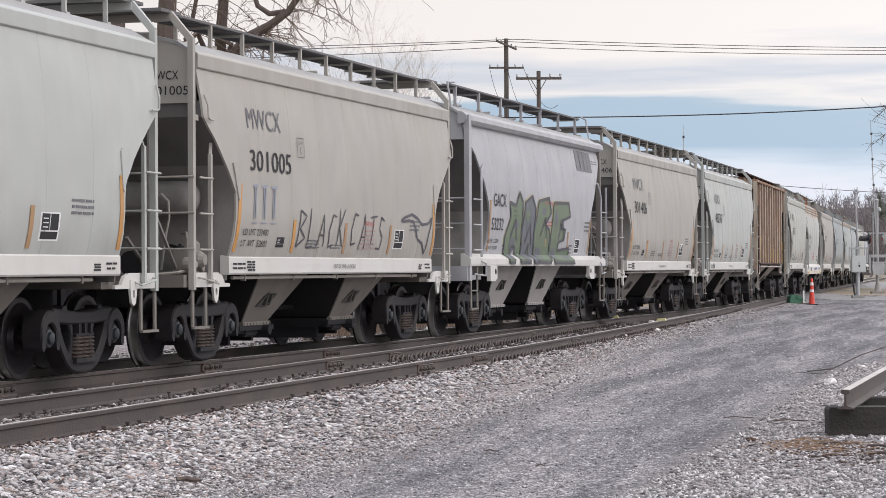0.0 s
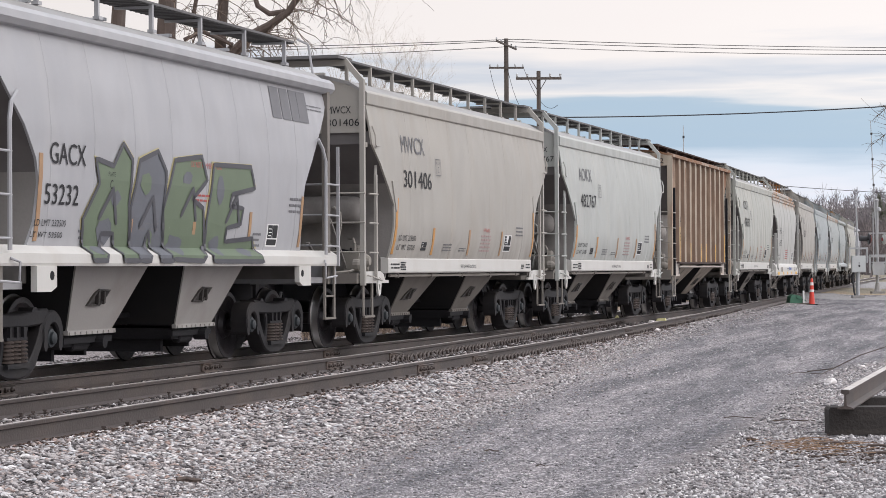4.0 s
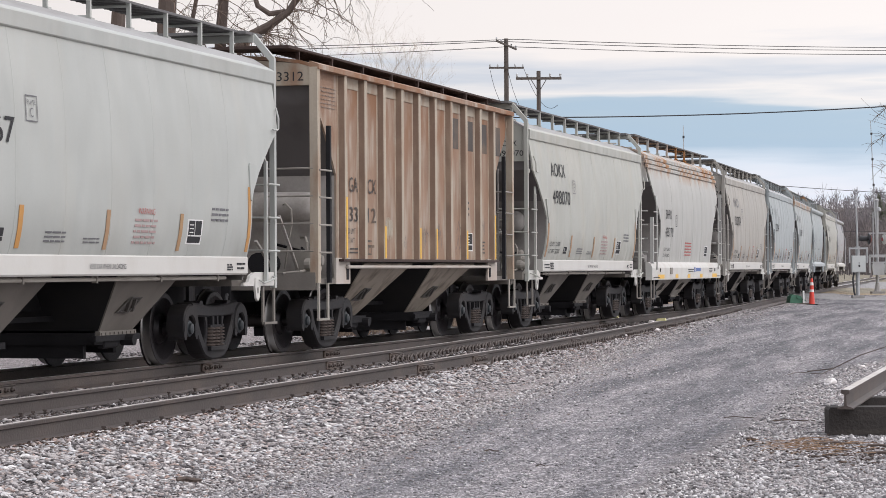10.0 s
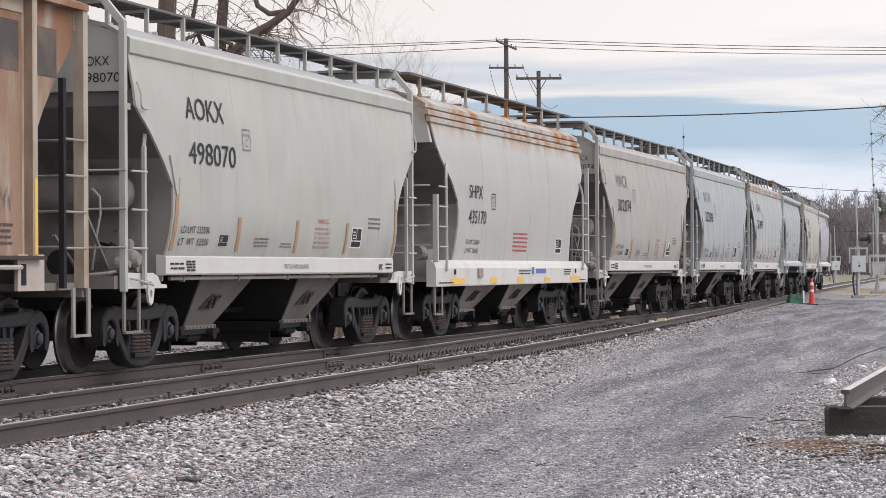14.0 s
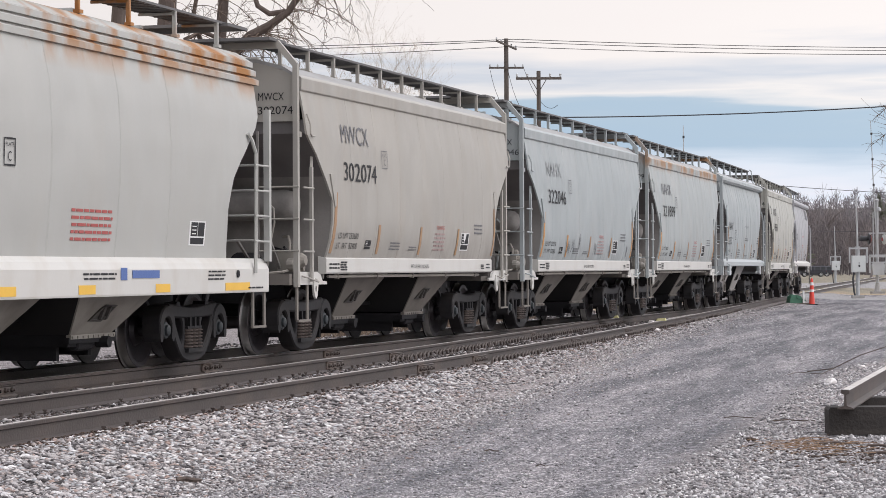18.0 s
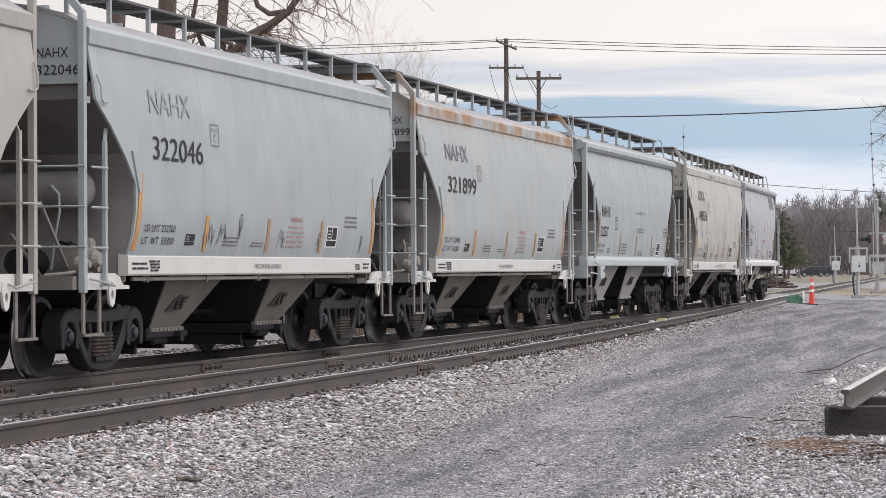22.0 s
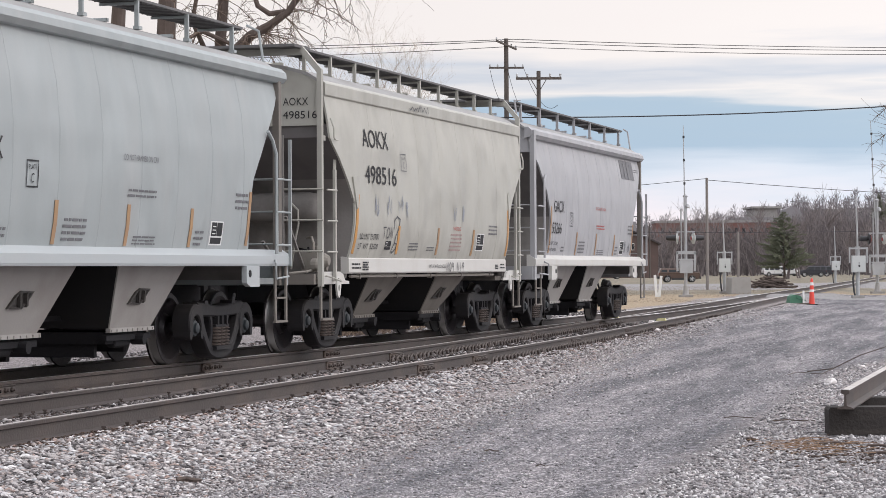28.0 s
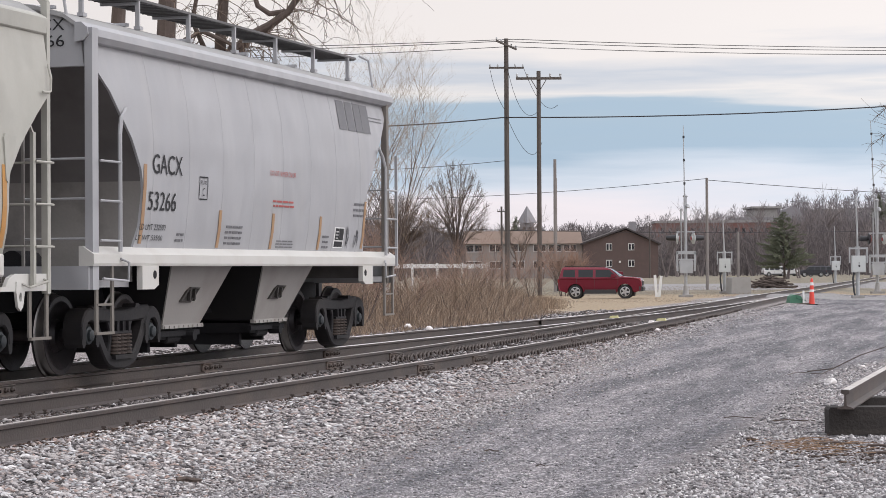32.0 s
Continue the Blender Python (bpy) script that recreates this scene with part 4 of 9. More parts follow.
    for i, (u, z0, z1, sl) in enumerate(((-4.46, 1.42, 2.29, 0.08), (-2.32, 1.42, 1.86, 0.0), (-0.14, 1.42, 1.86, 0.0), (2.0, 1.42, 1.86, 0.0), (4.34, 1.42, 2.25, -0.06))):
        part("reflector_strip", plate(G(), u, u + 0.10, z0, z1, wrap, 0.009, sl, 4), tape if i in (0, 1, 4) else M_TAPE, car, "faded orange-brown reflector strip")
    label_box(car, 2.27, 2.75, 1.50, 1.80, wrap)
    label_box(car, -2.94, -2.60, 1.48, 1.63, wrap, False)
    part("small_print", stencil_lines(G(), 0.62, 1.32, 1.48, 1.80, 5, wrap, rng), M_PINKTEXT, car)
    part("warning_word", words("WARNING", 0.72, 1.22, 1.83, 1.90, wrap), M_REDTEXT, car)
    g = stencil_lines(G(), -1.7, -1.15, 1.48, 1.62, 3, wrap, rng)
    stencil_lines(g, -0.7, -0.25, 1.48, 1.56, 2, wrap, rng)
    stencil_lines(g, 3.0, 3.6, 1.78, 1.98, 3, wrap, rng)
    part("small_print", g, M_FADED, car)
    g = stencil_lines(G(), -4.4, -3.95, 1.19, 1.30, 2, lambda u, z: -1.545, rng)
    stencil_lines(g, 4.1, 4.4, 1.19, 1.30, 2, lambda u, z: -1.545, rng)
    stencil_lines(g, -3.9, -3.6, 1.17, 1.31, 4, lambda u, z: -1.545, rng, 0.66)
    stencil_lines(g, 3.75, 3.95, 1.18, 1.27, 3, lambda u, z: -1.545, rng, 0.66)
    part("sill_print", g, M_BLACK, car)
    part("sill_caption", words("VENT CAR WHEN UNLOADING", -0.45, 0.55, 1.205, 1.265, lambda u, z: -1.545), M_BLACK, car)
    g = G()
    for q in (((-2.16, 2.72), (-2.16, 2.98), (-1.90, 2.98), (-1.90, 2.72), (-2.16, 2.72)),):
        stroke(g, q, 0.015, wrap)
    part("plate_mark", g, M_FADED, car)
    part("plate_caption", words("PLATE", -2.13, -1.94, 2.89, 2.935, wrap), M_FADED, car)
    part("plate_letter", words("C", -2.07, -2.0, 2.76, 2.86, wrap), M_FADED, car)
    # small steps of folded plate on the body's ends
    for s in (-1, 1):
        g = G()
        g.prism([(s * 4.60, 2.54), (s * 4.34, 2.56), (s * 4.31, 2.52), (s * 4.36, 2.10), (s * 4.40, 2.07), (s * 4.46, 2.2)], -1.652, -1.62)
        part("gusset_plate", g, body, car)
    return car, wrap


M_SILLWHITE = surface("pale_sill_paint", (0.57, 0.56, 0.53), 0.5, 0, 0.06, 0.9, 30, 0.05, (0.45, 0.41, 0.36), 0.3, (1.5, 1.5, 0.8))


def stirrup(car, s, sy, u0, u1, z0, z1, mat):
    g = G()
    for u in (u0, u1):
        g.box(s * u - 0.03, s * u + 0.03, sy * 1.52 - 0.012, sy * 1.52 + 0.012, z0, z1)
    g.box(min(s * u0, s * u1) - 0.03, max(s * u0, s * u1) + 0.03, sy * 1.52 - 0.02, sy * 1.52 + 0.02, z0 - 0.03, z0)
    part("foot_stirrup", g, mat, car)


def end_letters(car, lines, x=-5.548, yc=-0.85, half=0.45, col=None):
    for txt, z0, z1 in lines:
        g = words(txt, -half, half, z0, z1, lambda u, z: 0)
        g.v = [(x, yc - v[0], v[2]) for v in g.v]
        part("end_number", g, col or M_BLACK, car)


def hopper_b(name, label, body, under, dark, text, logo=True, rng_seed=1, blue=False):
    """Two-bay hopper with a curved body, arched end cuts and a side sill over its whole length."""
    car = thing(name, label, "hopper car", "freight train")
    rng = random.Random(rng_seed)
    w = table([(1.40, 1.42), (1.7, 1.475), (2.2, 1.52), (2.7, 1.53), (3.2, 1.49), (3.6, 1.41), (3.75, 1.37)])
    wrap = lambda u, z: -w(z)
    cut = table([(1.44, 4.30), (1.7, 4.20), (2.1, 4.17), (2.36, 4.25), (2.67, 4.50), (2.94, 4.78), (3.18, 5.02), (3.39, 5.28), (3.5, 5.46), (3.75, 5.52)])
    zs = [1.44, 1.57, 1.7, 1.9, 2.1, 2.2, 2.36, 2.5, 2.6, 2.7, 2.8, 2.94, 3.06, 3.2, 3.28, 3.39, 3.6, 3.75]
    car_base(car, "b", (body, under, dark))
    for s in (-1, 1):
        part("side_wall", G().sheet(side_rows(lambda z: (-cut(z), cut(z)), w, zs, s), (0, -s * 0.03, 0)), body, car, smooth=True)
        for i in range(8 if s < 0 else 0):
            u = -3.9 + 7.8 * i / 7
            g = G().sheet([[(u - 0.012, s * (w(z) + 0.001), z), (u, s * (w(z) + 0.006), z), (u + 0.012, s * (w(z) + 0.001), z)] for z in zs], (0, -s * 0.004, 0))
            part("weld_seam", g, body, car)
        g = G().prism([(s * 1.34, 3.70), (s * 1.45, 3.72), (s * 1.50, 3.78), (s * 1.49, 3.86), (s * 1.42, 3.92), (s * 1.34, 3.92)], -5.65, 5.65, "yz")
        part("roof_edge", g, body, car)
        g = G().prism([(s * 1.38, 1.24), (s * 1.55, 1.24), (s * 1.56, 1.27), (s * 1.56, 1.37), (s * 1.50, 1.41), (s * 1.42, 1.46), (s * 1.38, 1.46)], -5.65, 5.65, "yz")
        part("side_sill", g, M_SILLWHITE if not blue else M_SILLBLUE, car, "white side sill over the whole length")
    part("roof", roof_shape(5.62, 1.38, 3.90, 4.20), M_ROOFDUST_DIM if body not in (BODY["rust"], BODY["rusty"]) else body, car, smooth=True)
    hatch_row(car, 4.20, body)
    running_board(car, 4.42, 0.62, 1.10, -5.3, 4.95, M_GRATE, body, 7, 4.08)
    for s in (-1, 1):
        prof = [(-1.42, 3.44), (1.42, 3.44), (1.37, 3.88), (0.9, 4.09), (0, 4.18), (-0.9, 4.09), (-1.37, 3.88)]
        part("end_panel", G().prism(prof, s * 5.48, s * 5.58, "yz"), body, car, "light end panel with stencilled number")
        end_sheets(car, s, cut, w, 3.46, 2.22, dark)
        g = G().box(min(s * 4.3, s * 5.62), max(s * 4.3, s * 5.62), -1.38, 1.38, 1.0, 1.08)
        g.box(min(s * 5.55, s * 5.66), max(s * 5.55, s * 5.66), -1.5, 1.5, 0.98, 1.24)
        part("end_platform", g, body, car)
        if s < 0:
            part("brake_cylinder", G().lathe([(-0.3, 0.14), (0.2, 0.14), (0.24, 0.08), (0.5, 0.05)], (s * 5.2, -0.5, 1.28), "x", 14), M_UNDER, car, "", True)
        for sy in (-1, 1):
            # the far end's post is slimmer and a darker brown-grey
            cu, hu, cy = (-5.54, 0.08, 1.49) if s < 0 else (5.46, 0.055, 1.42)
            part("corner_post", G().box(cu - hu, cu + hu, sy * cy - 0.045, sy * cy + 0.045, 0.98, 3.86), body if s < 0 else M_GRIMY, car, "" if s < 0 else "brown-grey corner post")
            if s > 0:
                part("end_ladder_stile", G().box(5.52, 5.555, sy * 1.575 - 0.02, sy * 1.575 + 0.02, 1.24, 2.95), body, car)
            pts = [(s * 4.98, sy * 1.58, 1.40), (s * 4.98, sy * 1.58, 2.72), (s * 4.90, sy * 1.56, 2.90), (s * 4.74, sy * 1.55, 3.02)]
            part("ladder_stile", G().tube(pts, 0.025, 6), body, car)
            for i in range(3):
                z = 1.52 + 0.44 * i
                part("rung", G().tube([(s * 5.52, sy * 1.585, z), (s * 4.95, sy * 1.585, z)], 0.014, 6), body, car)
                part("end_rung", G().tube([(s * 5.6, sy * 1.45, z + 0.02), (s * 5.6, sy * 0.7, z + 0.02)], 0.014, 6), body, car)
            part("end_stile", G().box(s * 5.62 - 0.015, s * 5.62 + 0.015, sy * 0.7 - 0.015, sy * 0.7 + 0.015, 1.1, 3.0), dark, car)
            stirrup(car, s, sy, 5.50, 5.08, 0.51, 1.24, M_GRIMY)
            part("step_bar", G().box(min(s * 5.08, s * 5.5), max(s * 5.08, s * 5.5), sy * 1.52 - 0.02, sy * 1.52 + 0.02, 0.80, 0.825), M_GRIMY, car)
            part("grab_iron", G().tube([(s * 5.45, sy * 1.58, 1.10), (s * 4.85, sy * 1.62, 1.07), (s * 4.83, sy * 1.62, 1.28), (s * 4.95, sy * 1.57, 1.32)], 0.015, 6), body, car)
            g = G().prism([(s * 4.34, 1.24), (s * 3.86, 1.24), (s * 3.86, 1.02), (s * 4.0, 0.97), (s * 4.34, 0.97)], sy * 1.50, sy * 1.57)
            part("jacking_pad", g, M_SILLWHITE if not blue else M_SILLBLUE, car, "white jacking pad")
            part("tow_hole", G().lathe([(sy * 1.56, 0.05), (sy * 1.575, 0.05)], (s * 3.98, 0, 1.14), "y", 10), M_UNDER, car)
        for sy in (-1, 1):
            part("roof_grab_rail", G().tube([(s * 5.55, sy * 1.2, 4.0), (s * 5.55, sy * 1.13, 4.44), (s * 5.1, sy * 1.13, 4.47)], 0.018, 6), body, car)
    for c in (-1.60, 1.60):
        add_bay(car, c, (1.02, 0.62, 1.25, 0.51, 1.22, 0.92), M_BAYLIGHT, 0.88, "light grey sloping hopper bay")
    a, b = text
    lettering("mark_letter", a, -3.93, -3.03, 2.32, 2.55, wrap, M_BLACK, car, "stencilled owner letter")
    lettering("number_digit", b, -4.02, -3.18, 1.89, 2.11, wrap, M_BLACK, car, "stencilled digit")
    end_letters(car, ((a, 3.84, 3.97), (b, 3.66, 3.79)), -5.588, -0.90, 0.29)
    part("load_limit", words("LD LMT 232500", -4.22, -3.45, 1.66, 1.73, wrap), M_BLACK, car)
    part("light_weight", words("LT WT 53500", -4.28, -3.5, 1.54, 1.60, wrap), M_BLACK, car)
    for u, z0, z1 in ((-4.19, 1.50, 2.42), (-1.75, 1.47, 1.94), (0.18, 1.47, 1.94), (2.12, 1.47, 1.94), (4.10, 1.50, 2.2)):
        part("reflector_strip", plate(G(), u, u + 0.09, z0, z1, wrap, 0.009, 0, 4), M_TAPE, car, "faded orange reflector strip")
    label_box(car, 2.83, 3.26, 1.50, 1.80, wrap)
    g = stencil_lines(G(), -3.1, -2.85, 1.52, 1.66, 2, wrap, rng)
    stencil_lines(g, -1.5, -0.9, 1.50, 1.78, 4, wrap, rng)
    stencil_lines(g, 0.4, 1.1, 1.48, 1.60, 3, wrap, rng)
    stencil_lines(g, 2.3, 2.6, 1.48, 1.70, 3, wrap, rng)
    stencil_lines(g, 3.6, 4.1, 1.95, 2.20, 3, wrap, rng)
    part("small_print", g, M_FADED, car)
    part("warning_line", words("DO NOT HAMMER ON CAR", 0.02, 1.03, 2.44, 2.51, wrap), M_REDTEXT if not blue else M_FADED, car)
    part("warning_print", stencil_lines(G(), 0.15, 1.0, 2.02, 2.14, 2, wrap, rng), M_REDTEXT if not blue else M_FADED, car)
    g = G()
    stroke(g, [(-2.47, 2.06), (-2.47, 2.33), (-2.20, 2.33), (-2.20, 2.06), (-2.47, 2.06)], 0.018, wrap)
    part("plate_mark", g, M_BLACK, car)
    part("plate_caption", words("PLATE", -2.43, -2.24, 2.24, 2.29, wrap), M_BLACK, car)
    part("plate_letter", words("C", -2.37, -2.30, 2.10, 2.20, wrap), M_BLACK, car)
    if logo:
        # company mark, as plain slanted blocks
        for i, (u0, u1) in enumerate(((3.06, 3.48), (3.46, 3.86), (3.84, 4.22), (4.16, 4.60))):
            g = plate(G(), u0, u1 - 0.07, 3.23, 3.66, wrap, 0.009, 0.03, 4)
            part("company_mark", g, M_FADED, car, "grey painted block of the company mark")
        part("small_print", stencil_lines(G(), 4.5, 5.2, 3.42, 3.52, 2, wrap, rng, 0.3), M_FADED, car)
    return car, wrap


def hopper_c(name, label, body, under, dark, text, rng_seed=1):
    """Rounded centre-flow hopper: deep white sill over the whole length and a stepped roof edge."""
    car = thing(name, label, "hopper car", "freight train")
    rng = random.Random(rng_seed)
    w = table([(1.30, 1.45), (1.7, 1.49), (2.2, 1.53), (2.7, 1.54), (3.2, 1.51), (3.6, 1.43), (3.9, 1.32)])
    wrap = lambda u, z: -w(z)
    cut = table([(1.30, 4.34), (1.5, 4.25), (2.05, 4.14), (2.36, 4.27), (2.6, 4.54), (2.83, 4.90), (2.90, 5.02), (3.04, 5.22), (3.12, 5.40), (3.5, 5.50), (3.9, 5.62)])
    lead = table([(1.30, 4.44), (1.5, 4.40), (2.05, 4.36), (2.36, 4.52), (2.6, 4.78), (2.83, 5.08), (2.90, 5.18), (3.04, 5.36), (3.12, 5.46), (3.5, 5.53), (3.9, 5.62)])
    zs = [1.30, 1.5, 1.7, 1.95, 2.2, 2.36, 2.48, 2.6, 2.7, 2.83, 2.94, 3.05, 3.2, 3.4, 3.6, 3.75, 3.9]
    car_base(car, "c", (body, under, dark))
    for s in (-1, 1):
        part("side_wall", G().sheet(side_rows(lambda z: (-cut(z), lead(z)), w, zs, s), (0, -s * 0.03, 0)), body, car, smooth=True)
        for u in (-2.6, -0.9, 0.9, 2.4) if s < 0 else ():
            g = G().sheet([[(u - 0.014, s * (w(z) + 0.001), z), (u, s * (w(z) + 0.009), z), (u + 0.014, s * (w(z) + 0.001), z)] for z in zs], (0, -s * 0.004, 0))
            part("weld_seam", g, body, car)
        for zz, yy in ((3.62, 1.44), (3.74, 1.40), (3.86, 1.355)):
            part("roof_edge_rib", G().prism([(s * (yy - 0.05), zz), (s * (yy + 0.02), zz), (s * (yy + 0.02), zz + 0.07), (s * (yy - 0.05), zz + 0.1)], -5.66, 5.66, "yz"), body, car)
        g = G().prism([(s * 1.40, 0.90), (s * 1.56, 0.90), (s * 1.565, 0.92), (s * 1.565, 1.20), (s * 1.53, 1.28), (s * 1.46, 1.34), (s * 1.40, 1.34)], -5.72, 5.72, "yz")
        part("side_sill", g, M_CSILL, car, "deep white side sill over the whole length")
    part("roof", roof_shape(5.64, 1.34, 3.95, 4.22), M_ROOFDUST_DIM if body not in (BODY["rust"], BODY["rusty"]) else body, car, smooth=True)
    hatch_row(car, 4.22, body)
    running_board(car, 4.42, 0.62, 1.10, -5.4, 5.4, M_GRATE, body, 8, 4.10)
    for s in (-1, 1):
        prof = [(-1.45, 3.28), (1.45, 3.28), (1.32, 3.92), (0.9, 4.10), (0, 4.20), (-0.9, 4.10), (-1.32, 3.92)]
        part("end_panel", G().prism(prof, s * 5.50, s * 5.63, "yz"), body, car, "light end panel")
        end_sheets(car, s, cut if s < 0 else lead, w, 3.30, 2.3, dark)
        g = G().box(min(s * 4.3, s * 5.7), max(s * 4.3, s * 5.7), -1.4, 1.4, 0.98, 1.06)
        part("end_platform", g, M_GRIMY, car)
        for sy in (-1, 1):
            part("corner_post", G().box(s * 5.70 - 0.04, s * 5.70 + 0.04, sy * 1.56 - 0.04, sy * 1.56 + 0.04, 1.3, 2.42 if s < 0 else 3.3), body, car)
            pts = [(s * 5.15, sy * 1.59, 1.15), (s * 5.18, sy * 1.59, 2.70), (s * 5.10, sy * 1.57, 2.86), (s * 5.0, sy * 1.55, 2.95)]
            part("ladder_stile", G().tube(pts, 0.025, 6), body, car)
            for i in range(4):
                z = 1.56 + 0.33 * i
                part("rung", G().tube([(s * 5.64, sy * 1.60, z), (s * 5.13, sy * 1.60, z)], 0.014, 6), body, car)
                part("end_rung", G().tube([(s * 5.66, sy * 1.45, z + 0.02), (s * 5.66, sy * 0.7, z + 0.02)], 0.014, 6), body, car)
            stirrup(car, s, sy, 5.66, 5.22, 0.46, 0.92, M_GRIMY)
        g = G().box(min(s * 5.2, s * 5.95), max(s * 5.2, s * 5.95), -1.2, 1.2, 4.38, 4.42)
        part("crossover_platform", g, M_GRATE, car)
    part("brake_valve", G().box(-5.3, -4.95, -1.3, -1.0, 1.34, 1.52).lathe([(-0.15, 0.12), (0.15, 0.12)], (-5.5, -1.2, 1.46), "x", 12), dark, car)
    for c in (-1.55, 1.55):
        add_bay(car, c, (1.15, 0.58, 1.0, 0.46, 1.30, 0.88), under, 0.70, "grimy sloping hopper bay")
    a, b = text
    lettering("mark_letter", a, -3.54, -2.66, 2.42, 2.65, wrap, M_BLACK, car, "stencilled owner letter")
    lettering("number_digit", b, -3.54, -2.38, 1.98, 2.21, wrap, M_BLACK, car, "stencilled digit")
    part("load_limit", words("LD LMT 232600", -3.62, -2.75, 1.62, 1.70, wrap), M_BLACK, car)
    part("light_weight", words("LT WT 53400", -3.66, -2.80, 1.47, 1.55, wrap), M_BLACK, car)
    label_box(car, 3.10, 3.62, 1.49, 1.79, wrap)
    part("warning_print", stencil_lines(G(), -0.35, 0.75, 1.50, 1.89, 5, wrap, rng), M_REDTEXT, car)
    flat = lambda u, z: -1.565
    for u, l in ((-4.87, 0.89), (-2.27, 0.44), (-0.31, 0.44), (1.84, 0.44), (4.11, 0.88)):
        part("reflector_strip", plate(G(), u, u + l, 0.93, 1.03, flat, 0.005), M_YELLOW, car, "yellow reflector strip")
    g = stencil_lines(G(), -5.6, -4.7, 0.94, 0.99, 1, flat, rng)
    stencil_lines(g, -0.2, 0.7, 1.08, 1.18, 2, flat, rng)
    stencil_lines(g, 3.5, 4.1, 1.06, 1.20, 3, flat, rng)
    stencil_lines(g, 4.9, 5.5, 0.94, 0.99, 1, flat, rng)
    part("sill_print", g, M_BLACK, car)
    part("company_mark", plate(plate(G(), 1.15, 1.95, 1.10, 1.19, flat), 0.82, 1.0, 1.08, 1.22, flat), surface("blue_stencil_paint", (0.08, 0.14, 0.35), 0.6), car, "blue painted bar of the maker's mark")
    part("sill_box", G().box(-3.13, -2.86, -1.60, -1.56, 1.04, 1.20), UNDERPAINT, car)
    for u in (-4.59, 4.55):
        part("tow_hole", G().lathe([(-1.57, 0.05), (-1.58, 0.05)], (u, 0, 1.14), "y", 10), M_UNDER, car)
    g = G()
    stroke(g, [(-2.03, 2.26), (-2.03, 2.53), (-1.78, 2.53), (-1.78, 2.26), (-2.03, 2.26)], 0.02, wrap)
    part("plate_mark", g, M_BLACK, car)
    part("plate_caption", words("PLATE", -2.0, -1.81, 2.45, 2.49, wrap), M_BLACK, car)
    part("plate_letter", words("C", -1.95, -1.87, 2.30, 2.40, wrap), M_BLACK, car)
    return car, wrap


